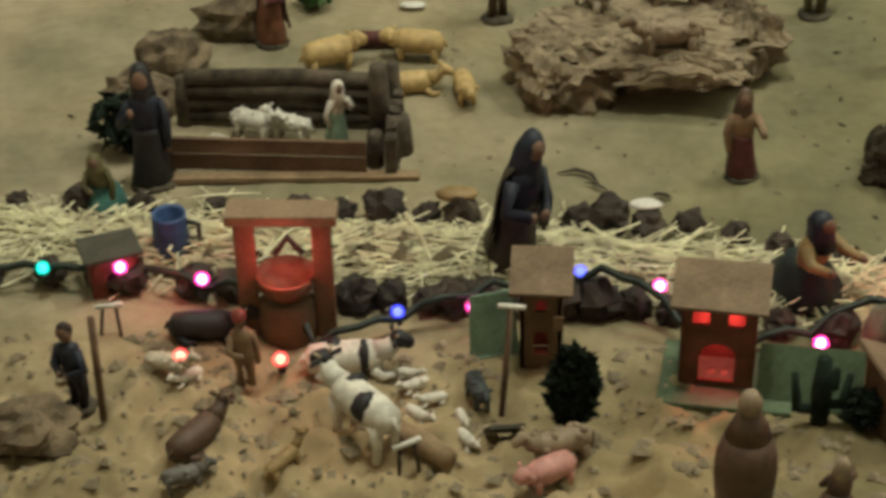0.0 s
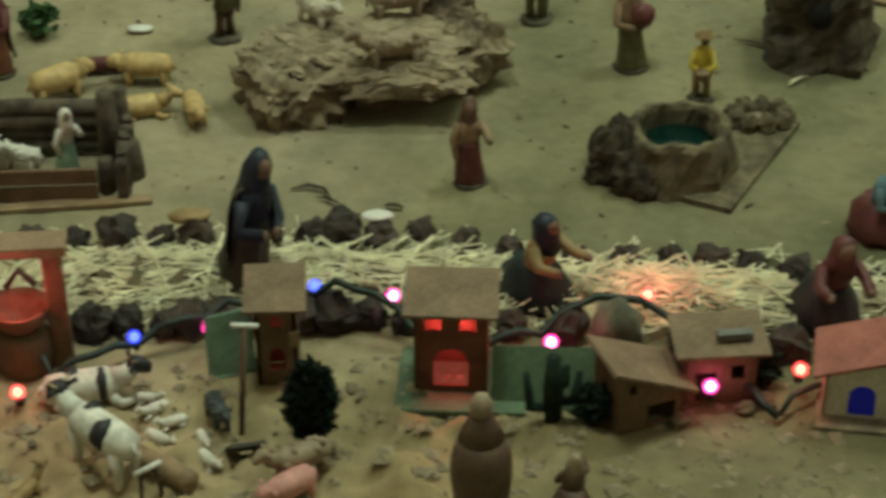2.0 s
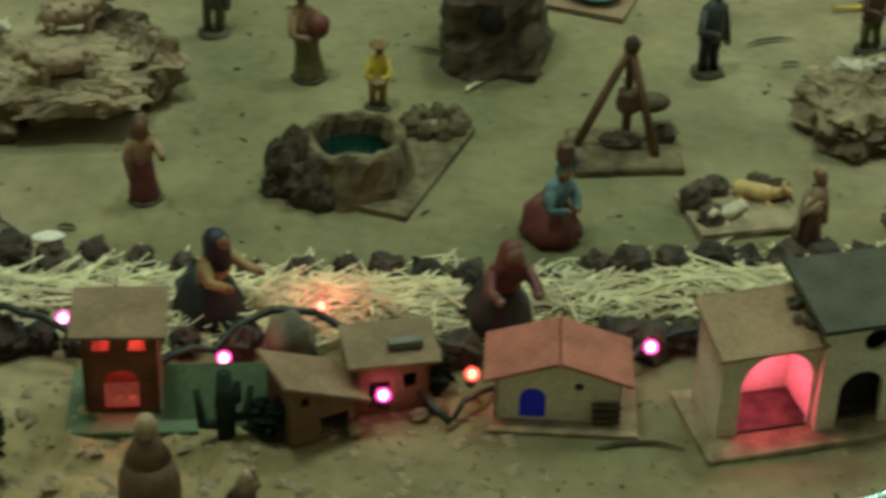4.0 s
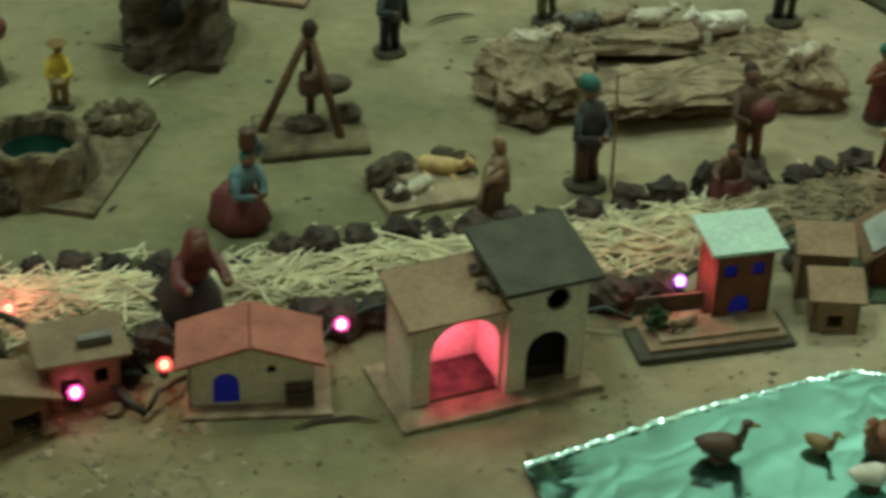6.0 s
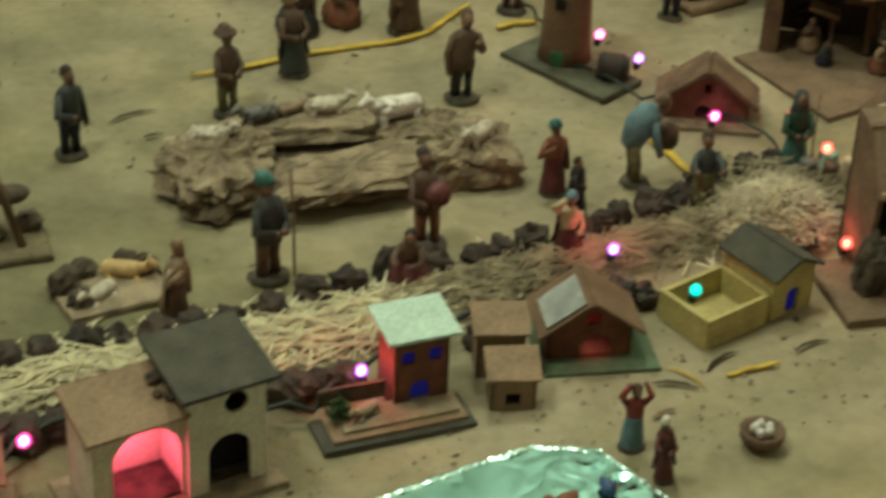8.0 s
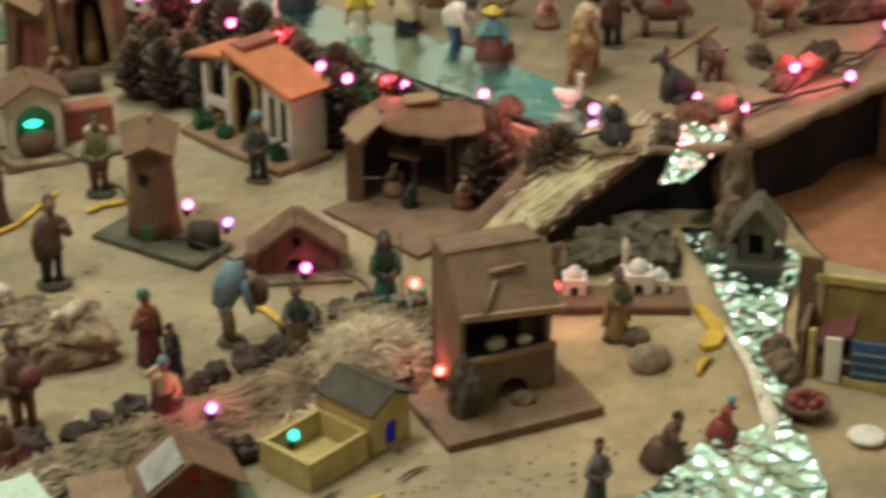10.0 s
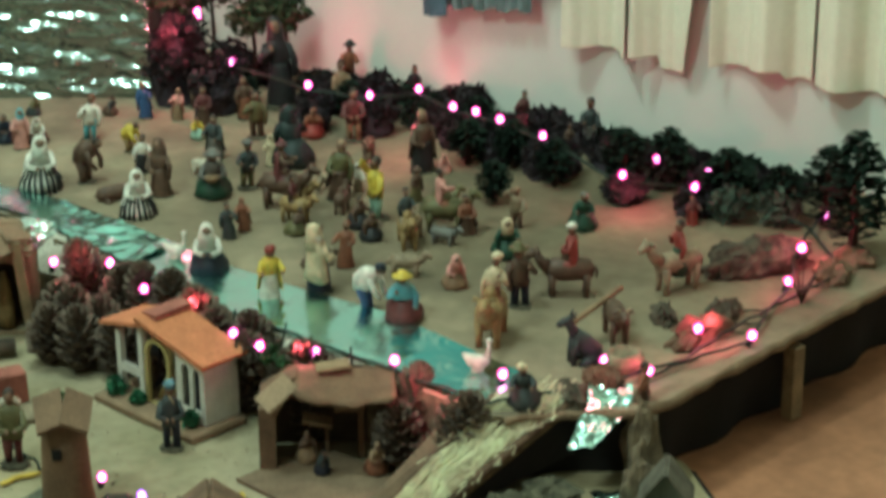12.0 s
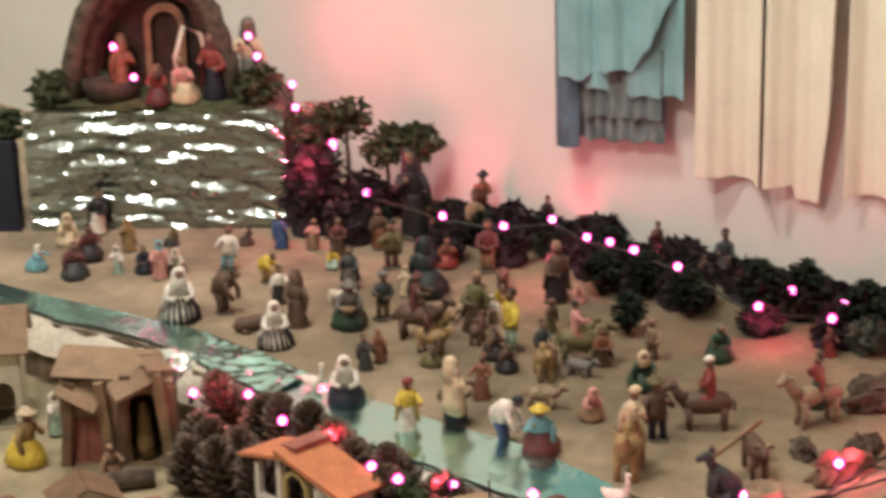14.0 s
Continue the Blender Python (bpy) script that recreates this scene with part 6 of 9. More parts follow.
figure(0.803, 1.089, 0.046, 30, "navy", "black", "bare", "small dark blue child beside the woman")
figure(0.862, 1.106, 0.080, 70, "olive", "steel", "bare:brown", "stooping man in a grey-blue smock with a brown bundle", style="bend", bulk=0.80)
thing("bundle", "brown cloth bundle held before the stooping man", "bundle", pose(0.885, 1.104, 0.036), geo=rock_geo(59, (0.010, 0.008, 0.012), paint("brown"), 14, 9, 0.2))
figure(0.762, 1.030, 0.060, -20, "wine", "cream", "cap:steel", "woman in a cream blouse and wine skirt among the stones", extra="hand_brow")
figure(0.889, 1.055, 0.066, -20, "olive", "slate", "bare", "dark olive clad shepherd beside the straw")

# ring of cork slabs with a flock
for k, (x, y, z, rx, ry, rz, tx, rot, m_, lb) in enumerate((
        (0.652, 1.190, 0.004, 0.074, 0.036, 0.012, 0, -12, ROCK, "dark stony floor inside the ring of slabs"),
        (0.566, 1.206, 0.016, 0.034, 0.038, 0.020, 10, 10, CORK, "rounded cork lump at the end of the ring"),
        (0.560, 1.190, 0.010, 0.026, 0.022, 0.014, 0, 30, ROCK, "dark bark block under the cork lump"),
        (0.652, 1.156, 0.026, 0.051, 0.019, 0.0060, 24, 2, CORK, "long pale cork slab leaning in front of the flock"),
        # props under slab and ledge are dark to paint the shade there
        (0.655, 1.174, 0.010, 0.040, 0.012, 0.010, 0, 0, BARK, "dark bark prop under the leaning slab"),
        (0.752, 1.166, 0.014, 0.036, 0.028, 0.018, 8, -10, CORK, "broad cork block at the end of the ring"),
        (0.726, 1.196, 0.018, 0.034, 0.022, 0.017, 4, -30, CORK, "cork block behind the white sheep"),
        (0.643, 1.229, 0.027, 0.062, 0.015, 0.008, 4, -15, CORK, "long cork ledge with a dark gap beneath"),
        (0.640, 1.238, 0.010, 0.052, 0.011, 0.012, 0, -15, BARK, "dark bark prop under the ledge"),
        (0.594, 1.222, 0.022, 0.020, 0.018, 0.014, 0, 15, CORK, "small cork block joining the ledge"))):
    thing("rock", lb, "rock", pose(x, y, z, tx, 0, rot), "layered rocks", geo=bark_slab(110 + k, (rx, ry, rz), m_, 72, 20, 0.27))
for x, y, L, r, c, zz, lb in ((0.569, 1.226, .034, 70, "wool", .030, "pale sheep on the cork lump"), (0.612, 1.236, .034, -85, "grey", .034, "grey sheep on the ledge"), (0.663, 1.230, .034, 80, "wool", .034, "cream sheep on the ledge"), (0.709, 1.204, .046, -86, "white", .032, "large white sheep on the cork block"), (0.757, 1.160, .034, -60, "wool", .028, "cream and brown sheep at the end of the ring"), (0.640, 1.240, .028, 100, "fawn", .034, "fawn lamb on the ledge")):
    animal(x, y, L * 0.88, r, c, "sheep", lb, "sheep", z=zz - 0.004, group="flock on the rock", name="toy_sheep")

# small white house with a red roof
t = gable_house("white_cottage", "small white cottage with a red gabled roof", 0.291, 0.925, -12, 0.072, 0.034, 0.031, 0.012, PLASTER, REDROOF, [arch(-0.014, 0.015, 0.022, 0.0005), rect(0.012, 0.022, 0.005, 0.005)], axis="y", over=0.006, slab=(0.085, 0.050, 0.003, CORK, 0.004, -0.004), roof_label="dull red card roof")
for k in range(3):
    part("log", Geo(k).tube([(0.020, -0.021, 0.006 + 0.005 * k), (0.036, -0.021, 0.007 + 0.005 * k)], 0.0022, WOOD_D, 7), t, "stacked dark firewood")
# glowing sheet added as the blue light in the doorway
part("door_paper", Geo().plate(arch(-0.014, 0.016, 0.023, 0.0), [], 0.001, GLOW["deep"]), t, "glowing blue sheet as bulb light behind the arched door", pose(0, -0.014, 0.002))

# white arch house with a tower
t = thing("arch_house", "white plaster house with a large arch and a tower", "model house", pose(0.374, 0.879, 0, 0, 0, 5))
part("base_slab", Geo(3).box((0.052, 0.014, 0.001), (0.126, 0.066, 0.003), CORK, bevel=0.4, jitter=0.002), t)
part("hall_front", Geo().plate([(0, 0), (0.057, 0), (0.057, 0.060), (0, 0.060)], [arch(0.0335, 0.043, 0.055, 0.0005, 14)], 0.003, PLASTER), t, at=pose(0, 0, 0.002))
part("hall_side", Geo().plate([(0.001, 0), (0.036, 0), (0.036, 0.069), (0.001, 0.060)], [], 0.003, PLASTER), t, at=pose(0.003, 0.002, 0.002, 0, 0, 90))
part("hall_back", Geo().plate([(0, 0), (0.057, 0), (0.057, 0.068), (0, 0.068)], [], 0.003, PLASTER), t, at=pose(0, 0.036, 0.002))
part("hall_roof", Geo(2).box((0, 0, 0), (0.064, 0.048, 0.0026), CARD, jitter=0.0016, at=pose(0.0265, 0.016, 0.0685, 14, 0, 0)), t, "worn tan card roof")
for k, (x, y, r) in enumerate(((0.050, 0.024, 0.006), (0.053, 0.008, 0.005), (0.046, 0.012, 0.003))):
    part("glue_crumb", rock_geo(27 + k, (r, r * 0.8, r * 0.6), BARK, 10, 6, 0.4), t, "dark crumbs stuck to the roof", pose(x, y, 0.0695 + y * 0.2))
part("tower_front", Geo().plate([(0.057, 0), (0.107, 0), (0.107, 0.076), (0.057, 0.076)], [arch(0.083, 0.027, 0.039, 0.0005, 14), disc(0.088, 0.061, 0.0078, 16)], 0.003, PLASTER), t, at=pose(0, -0.006, 0.002))
for x in (0.060, 0.107):
    part("tower_side", Geo().plate([(-0.003, 0), (0.040, 0), (0.040, 0.082), (-0.003, 0.076)], [], 0.003, PLASTER), t, at=pose(x, 0, 0.002, 0, 0, 90))
part("tower_back", Geo().plate([(0.057, 0), (0.107, 0), (0.107, 0.081), (0.057, 0.081)], [], 0.003, PLASTER), t, at=pose(0, 0.040, 0.002))
part("tower_roof", Geo(6).box((0, 0, 0), (0.062, 0.062, 0.0034), GREYROOF, jitter=0.0014, at=pose(0.081, 0.016, 0.0825, 7, 0, 0)), t, "dark grey felt roof")
part("inner_floor", Geo().box((0.055, 0.018, 0.0035), (0.096, 0.034, 0.002), BARK), t)
# black sheet put in as the shade inside the tower door
part("door_backing", Geo().box((0.083, 0.012, 0.026), (0.040, 0.003, 0.050), NEAR_BLACK), t, "black sheet standing in for shade behind the tower door")

# mint-roofed house on steps
t = gable_house("mint_house", "narrow dark red house with a mint card roof", 0.596, 0.925, -4, 0.036, 0.030, 0.056, 0.002, REDBRICK, MINT, [arch(-0.001, 0.013, 0.018, 0.004), rect(-0.009, 0.036, 0.008, 0.009), rect(0.009, 0.036, 0.008, 0.009)], roof="mono_y", over=0.006, roof_label="pale mint card roof")
# glowing sheet added as blue light in the door and windows
part("door_glow", Geo().plate(rect(0.0, 0.003, 0.030, 0.046), [], 0.001, GLOW["deep"]), t, "glowing blue sheet as bulb light behind the openings", pose(0, -0.0115, 0))
st = thing("stepped_slab", "three grey steps under the mint-roofed house", "steps", pose(0.572, 0.905, 0, 0, 0, -4))
for k in range(3):
    part("step", Geo(k).box((0.0 + 0.002 * k, -0.004 + 0.002 * k, 0.0012 + 0.0026 * k), (0.100 - 0.012 * k, 0.034 - 0.006 * k, 0.0028), (GREYROOF, CARD, CORK)[k], jitter=0.0006), st)
part("fence", Geo().box((-0.020, 0.018, 0.014), (0.044, 0.003, 0.012), BARK, jitter=0.001), st)
thing("bush", "tiny green plant on the grey steps", "plant", pose(0.540, 0.912, 0.008), geo=leafy_geo(51, (0.008, 0.007, 0.006), 90, 0.004, LEAF))
animal(0.557, 0.908, 0.018, -70, "fawn", "lying", "tan cat lying on the steps", "cat", z=0.009, name="toy_cat")
gable_house("card_box", "small brown card box with a dark window", 0.652, 0.897, -20, 0.029, 0.022, 0.024, 0.006, CARD, CARD, [rect(0.0, 0.004, 0.010, 0.009)], roof="mono_y", over=0.003, category="box")
gable_house("card_box", "taller brown card box behind the small one", 0.660, 0.932, -20, 0.031, 0.022, 0.034, 0.006, CARD, CARD, [], roof="mono_y", over=0.003, category="box")
t = gable_house("brown_cottage", "dark red-brown cottage with silver paper on its gabled roof", 0.724, 0.934, -16, 0.056, 0.034, 0.024, 0.020, REDBRICK, CARD_D, [arch(0.004, 0.020, 0.016, 0.001), rect(0.002, 0.025, 0.008, 0.009)], axis="y", over=0.007, slab=(0.078, 0.062, 0.003, GREEN_CARD, 0.006, -0.004))
thing("paper_sheet", "dull silver paper lying on the cottage roof", "paper", pose(0.724, 0.934, 0, 0, 0, -16) @ pose(0, 0, 0.046, 0, -35.5, 0), geo=Geo(55).box((-0.019, -0.004, 0.0034), (0.030, 0.034, 0.0012), mat("dull_silver_paper", (0.44, 0.46, 0.44), 0.4, 0.4, scale=60, vary=0.3), bevel=0.3, jitter=0.0016))

# yellow trough and yellow house
t = thing("yellow_yard", "yellow plaster house with an open walled yard", "model house", pose(0.838, 0.932, 0, 0, 0, 12))
for cx, cy, sx, sy in ((-0.020, -0.024, 0.056, 0.004), (-0.020, 0.020, 0.056, 0.004), (-0.046, -0.002, 0.004, 0.042), (0.008, -0.002, 0.004, 0.042)):
    part("yard_wall", Geo(3).box((cx, cy, 0.011), (sx, sy, 0.022), YELLOWP, jitter=0.001), t)
part("yard_floor", Geo(4).box((-0.019, -0.002, 0.002), (0.05, 0.042, 0.003), YELLOWP), t)
part("front_wall", Geo().plate([(0.012, 0), (0.050, 0), (0.050, 0.034), (0.031, 0.044), (0.012, 0.034)], [arch(0.031, 0.012, 0.020, 0.001)], 0.003, YELLOWP), t, at=pose(0, -0.026, 0))
part("back_wall", Geo().plate([(0.012, 0), (0.050, 0), (0.050, 0.034), (0.031, 0.044), (0.012, 0.034)], [], 0.003, YELLOWP), t, at=pose(0, 0.020, 0))
for x in (0.0125, 0.0475):
    part("side_wall", Geo().box((x + 0.001, -0.002, 0.017), (0.003, 0.042, 0.034), YELLOWP), t)
for s in (-1, 1):
    part("roof", Geo(9).box((s * 0.0125, 0, 0.001), (0.025, 0.056, 0.0024), GREYROOF, jitter=0.001), t, "dark green-grey card roof", pose(0.031, -0.002, 0.0445, 0, s * 27, 0))
# glowing sheet added as blue light in the yard house door
part("door_glow", Geo().plate(rect(0.031, 0.001, 0.014, 0.022), [], 0.001, GLOW["deep"]), t, "glowing blue sheet as bulb light behind the door", pose(0, -0.022, 0))
def on_heap(r):
    a, k = r.random() * 6.283, r.random() ** 0.6
    x, y = 0.046 * k * math.cos(a), 0.034 * k * math.sin(a)
    return (x, y, 0.004 + 0.027 * (1 - k * k) + 0.005 * r.random()), 0.010 + 0.020 * r.random(), 0.0009, r.random() * 6.28, r.gauss(0, 0.004)


heap = thing("hay_heap", "fluffy heap of pale hay behind the yard", "hay", pose(0.920, 1.008, 0), geo=straw_geo(2600, random.Random(21), on_heap, mat("pale_hay", (0.74, 0.66, 0.48), 0.8, scale=60, vary=0.4, bump=0.1)), kind="stuff")
part("core", rock_geo(58, (0.042, 0.031, 0.025), BED, 22, 10, 0.15), heap)

figure(0.700, 0.826, 0.049, -20, "steel", "red", "bare:brown", "woman in red with both arms raised", extra="arms_up")
figure(0.702, 0.790, 0.050, -20, "wine", "wine", "cap:white", "slim figure in dark red with a white cap", bulk=0.78)
for k, (x, y, rot, L, m_, lb) in enumerate(((0.757, 0.868, -35, 0.030, WOOD_D, "thin dark twig on the sand"), (0.80, 0.880, 20, 0.034, WOOD_D, "thin dark twig on the sand"), (0.735, 0.845, 10, 0.02, WOOD_L, "short pale twig on the sand"), (0.33, 0.878, -8, 0.05, WOOD_D, "long dark stalk before the cottage"), (0.545, 1.335, 8, 0.04, WOOD_D, "dark leaf on the sand"), (0.55, 1.30, 0, 0.016, WOOD_D, "small twig on the sand"), (0.29, 1.345, -40, 0.045, WOOD_D, "curved dark leaf on the sand"), (0.31, 1.295, 35, 0.02, STRAW, "pale straw on the sand"))):
    twig(x, y, rot, L, 0.0018, m_, lb)
g = Geo().lathe([(0.008, 0), (0.014, 0.006), (0.0145, 0.011), (0.013, 0.012), (0.010, 0.008), (0.002, 0.006)], WOOD, 16)
t = thing("basket", "small brown basket with white eggs", "basket", pose(0.776, 0.797, 0))
part("bowl", g, t)
for k in range(5):
    part("egg", Geo().ball((0.005 * math.cos(k * 1.3), 0.005 * math.sin(k * 1.3), 0.0115), (0.003, 0.003, 0.0038), WHITE, 8, 6), t)


def duck(x, y, s, rot, coat, label):
    g = Geo(3)
    C = paint(coat)
    m = Matrix.Diagonal((s, s, s, 1))
    g.tube([(0, 0.5, 0.42), (0, 0.3, 0.34), (0, -0.1, 0.30), (0, -0.38, 0.36)], [0.05, 0.2, 0.26, 0.12], C, 9, m)
    g.tube([(0, -0.30, 0.42), (0, -0.38, 0.62), (0, -0.40, 0.78)], [0.12, 0.08, 0.08], C, 8, m)
    g.ball((0, -0.43, 0.84), (0.10, 0.12, 0.10), C, 8, 6, at=m)
    g.tube([(0, -0.52, 0.83), (0, -0.68, 0.80)], [0.05, 0.025], paint("ochre"), 6, m)
    g.lathe([(0.22, 0.0), (0.24, 0.06), (0.12, 0.12)], paint("brown"), 10, at=m)
    thing("toy_duck", label, "duck", pose(x, y, 0.004, 0, 0, rot), "ducks on the pond", geo=g)


duck(0.529, 0.790, 0.030, 70, "brown", "brown duck on the foil pond")
duck(0.619, 0.770, 0.036, -60, "rust", "rusty brown duck on the foil pond")
duck(0.586, 0.780, 0.020, 40, "ochre", "small orange-billed duckling on the pond")
duck(0.60, 0.745, 0.028, 80, "white", "white duck on the foil pond")
duck(0.64, 0.72, 0.026, 20, "white", "white duck with a yellow bill")
duck(0.66, 0.785, 0.018, 0, "blue", "small blue-backed duck on the pond")

# ---- C: big hearth house, mill, stable, villa ----
t = thing("hearth_house", "tall brown card house with a deep hearth opening on a slab", "model house", pose(0.970, 0.9326, 0, 0, 0, -12))
part("base_slab", Geo(2).box((0.002, -0.027, 0.003), (0.122, 0.076, 0.008), CARD_M, bevel=0.2, jitter=0.001), t)
part("lower_front", Geo().plate([(-0.026, 0), (0.042, 0), (0.042, 0.033), (-0.026, 0.033)], [arch(0.010, 0.026, 0.014, 0.0005, 10)], 0.004, CARD_M), t, at=pose(0, -0.024, 0.007))
for x in (-0.028, 0.040):
    part("side_wall", Geo(3).plate([(-0.024, 0), (0.030, 0), (0.030, 0.112), (0.006, 0.112), (-0.004, 0.100), (-0.020, 0.075), (-0.016, 0.040), (-0.024, 0.036)], [], 0.004, CARD_M), t, at=pose(x + 0.004, 0, 0.002, 0, 0, 90))
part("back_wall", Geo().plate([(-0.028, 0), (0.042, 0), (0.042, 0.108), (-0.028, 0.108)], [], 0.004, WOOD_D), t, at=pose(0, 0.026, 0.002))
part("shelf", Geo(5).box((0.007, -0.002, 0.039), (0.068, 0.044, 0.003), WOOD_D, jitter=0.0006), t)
part("shelf_lip", Geo(5).box((0.008, -0.0255, 0.0425), (0.071, 0.004, 0.004), WOOD_L, jitter=0.0008), t, "pale wooden lip")
part("hood", Geo(6).box((0, 0, 0), (0.076, 0.052, 0.003), CARD_M, jitter=0.001, at=pose(0.008, -0.012, 0.096, 49, 2, -4)), t, "sloping brown hood")
part("hood_lip", Geo(7).box((0, 0, 0), (0.078, 0.005, 0.004), WOOD_L, jitter=0.0008, at=pose(0.008, -0.031, 0.0775, 0, 4, -4)), t, "pale strip along the hood")
part("roof_cap", Geo(8).box((0, 0, 0), (0.072, 0.026, 0.004), CARD_M, jitter=0.001, at=pose(0.007, 0.014, 0.1145, 0, 1, -4)), t)
part("ladder_rail", Geo().tube([(-0.016, -0.031, 0.080), (0.000, -0.0165, 0.098)], 0.0013, WOOD_L, 6), t)
part("ladder_rail", Geo().tube([(-0.002, -0.0115, 0.103), (0.024, -0.0125, 0.104)], 0.0019, WOOD_L, 6), t)
part("bark_lump", rock_geo(121, (0.013, 0.013, 0.027), BARK, 22, 12, 0.4), t, "rough dark bark heap", pose(-0.030, -0.030, 0.022))
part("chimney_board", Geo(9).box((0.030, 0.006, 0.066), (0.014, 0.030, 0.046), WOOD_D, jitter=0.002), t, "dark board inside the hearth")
part("loaf", Geo(3).ball((0, 0, 0), (0.008, 0.006, 0.0055), mat("pale_dough", (0.5, 0.5, 0.42)), 10, 7, 0.1), t, "pale round loaf", pose(0.002, -0.013, 0.0455))
part("loaf", Geo(4).ball((0, 0, 0), (0.006, 0.005, 0.004), WHITE, 10, 7, 0.1), t, "small white loaf", pose(0.024, -0.014, 0.0445))
part("stones", rock_geo(122, (0.010, 0.006, 0.006), ROCK, 12, 7, 0.4), t, at=pose(0.012, -0.036, 0.010))
part("mint_leaf", Geo(5).box((0.048, -0.012, 0.024), (0.003, 0.010, 0.022), MINT, bevel=0.4, jitter=0.002), t, "pale mint scrap leaning on the wall")
thing("blue_box", "shiny dark blue foil scrap beside the hearth house", "foil scrap", pose(0.944, 0.995, 0.008, 8, 14, 30), geo=bark_slab(60, (0.019, 0.013, 0.010), foil("blue_foil", (0.03, 0.07, 0.42), 0.25, 60, 0.6), 24, 10, 0.3))

mill = thing("windmill", "round brown mill tower with a slanted card cap on a slab", "windmill", pose(0.905, 1.300, 0, 0, 0, -36))
part("base_slab", Geo(2).box((0, 0, 0.002), (0.112, 0.048, 0.005), mat("grey_green_board", (0.105, 0.105, 0.070), 0.9, scale=60, vary=0.35), bevel=0.3, jitter=0.0015), mill, at=pose(0.007, -0.016, 0, 0, 0, -33))
part("tower", Geo(2).lathe([(0.0225, 0.003), (0.021, 0.02), (0.0195, 0.05), (0.018, 0.086), (0.015, 0.091)], CARD_D, 28, wob=0.03), mill)
for sx, ry in ((-0.010, -20), (0.0125, 26)):
    part("cap", Geo(3).box((0, 0, 0), (0.024, 0.046, 0.0028), CARD_D, jitter=0.0012, at=pose(sx, -0.004, 0.092, 16, ry, 6)), mill, "slanted folded card cap")
part("window", Geo().box((-0.004, -0.0195, 0.060), (0.008, 0.003, 0.009), NEAR_BLACK), mill)
part("door", Geo().box((-0.004, -0.0205, 0.011), (0.010, 0.003, 0.014), GREEN), mill, "dark green door")
t = thing("barrel", "dark wooden barrel lying on its side", "barrel", pose(0.924, 1.252, 0.004, 0, 0, -34))
part("body", Geo().tube([(-0.013, 0, 0.010), (-0.006, 0, 0.010), (0.006, 0, 0.010), (0.013, 0, 0.010)], [0.0095, 0.0118, 0.0118, 0.0095], WOOD_D, 14), t)
for x in (-0.008, 0.008):
    part("hoop", Geo().tube([(x - 0.0012, 0, 0.010), (x + 0.0012, 0, 0.010)], 0.0122, BLACKISH, 14), t)
thing("bush", "small green sprig on the mill cap", "plant", pose(0.915, 1.31, 0.094), geo=leafy_geo(61, (0.008, 0.006, 0.003), 60, 0.003, LEAF))

t = gable_house("red_cottage", "low red-brown cottage with a thick gabled card roof", 0.966, 1.176, -32, 0.066, 0.026, 0.018, 0.025, REDBRICK, WOOD, [arch(-0.002, 0.015, 0.012, 0.001), rect(0.0, 0.024, 0.006, 0.008)], axis="y", over=0.006, roof_t=0.004, slab=(0.086, 0.046, 0.004, CORK, 0.0, -0.004))

# stable
ms = pose(1.129, 1.242, 0, 0, 0, -36)
t = thing("stable", "open brown card stable with a split roof", "stable", ms)
part("base_slab", Geo(2).box((0, 0, 0.001), (0.122, 0.096, 0.004), CARD_M, bevel=0.2, jitter=0.002), t, at=ms.inverted() @ pose(1.094, 1.197, 0, 0, 0, -84))
# dark back wall and linings: shade inside the stable painted into the wood
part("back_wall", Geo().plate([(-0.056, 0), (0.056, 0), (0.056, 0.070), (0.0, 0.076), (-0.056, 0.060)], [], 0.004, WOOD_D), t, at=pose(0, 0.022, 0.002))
part("side_wall", Geo(3).box((-0.056, -0.003, 0.031), (0.004, 0.052, 0.058), WOOD), t)
part("side_wall", Geo(4).box((0.056, -0.003, 0.037), (0.004, 0.052, 0.070), WOOD), t)
part("wall_lining", Geo(3).box((-0.0532, -0.003, 0.031), (0.0015, 0.050, 0.056), WOOD_D), t, "inner wall face darkened to paint the shade")
part("wall_lining", Geo(4).box((0.0532, -0.003, 0.037), (0.0015, 0.050, 0.068), WOOD_D), t, "inner wall face darkened to paint the shade")
part("front_strip", Geo().plate([(-0.057, 0.0), (-0.044, 0.0), (-0.043, 0.050), (-0.036, 0.062), (-0.057, 0.058)], [], 0.003, WOOD), t, at=pose(0, -0.030, 0.002))
vs, fs = [], []
for i in range(19):
    u = i / 18
    for j in range(8):
        w = j / 7
        drop = 0.010 * math.sin(math.pi * u) ** 0.7 * (1 - w) + 0.0022 * noise.noise(Vector((u * 9, w * 5, 3)))
        vs.append((-0.026 + 0.086 * u, -0.036 + 0.062 * w - 0.006 * abs(math.sin(u * 8.5)) * (1 - w), 0.079 - 0.004 * u - drop - 0.002 * w))
for i in range(18):
    for j in range(7):
        a = 8 * i + j
        fs.append((a, a + 8, a + 9, a + 1))
sheet = part("roof", Geo().add(vs, fs, CARD_D), t, "buckled brown card roof with a ragged edge")
sheet.modifiers.new("thickness", "SOLIDIFY").thickness = 0.0026
part("roof_flap", Geo(6).box((0, 0, 0), (0.034, 0.030, 0.003), CARD, bevel=0.3, jitter=0.002, at=pose(-0.042, -0.018, 0.069, 4, -33, 24)), t, "pale folded roof flap")
part("roof_flap", Geo(7).box((0, 0, 0), (0.036, 0.032, 0.003), CARD_D, bevel=0.3, jitter=0.002, at=pose(-0.040, 0.008, 0.069, 0, -30, 0)), t, "brown folded roof flap")
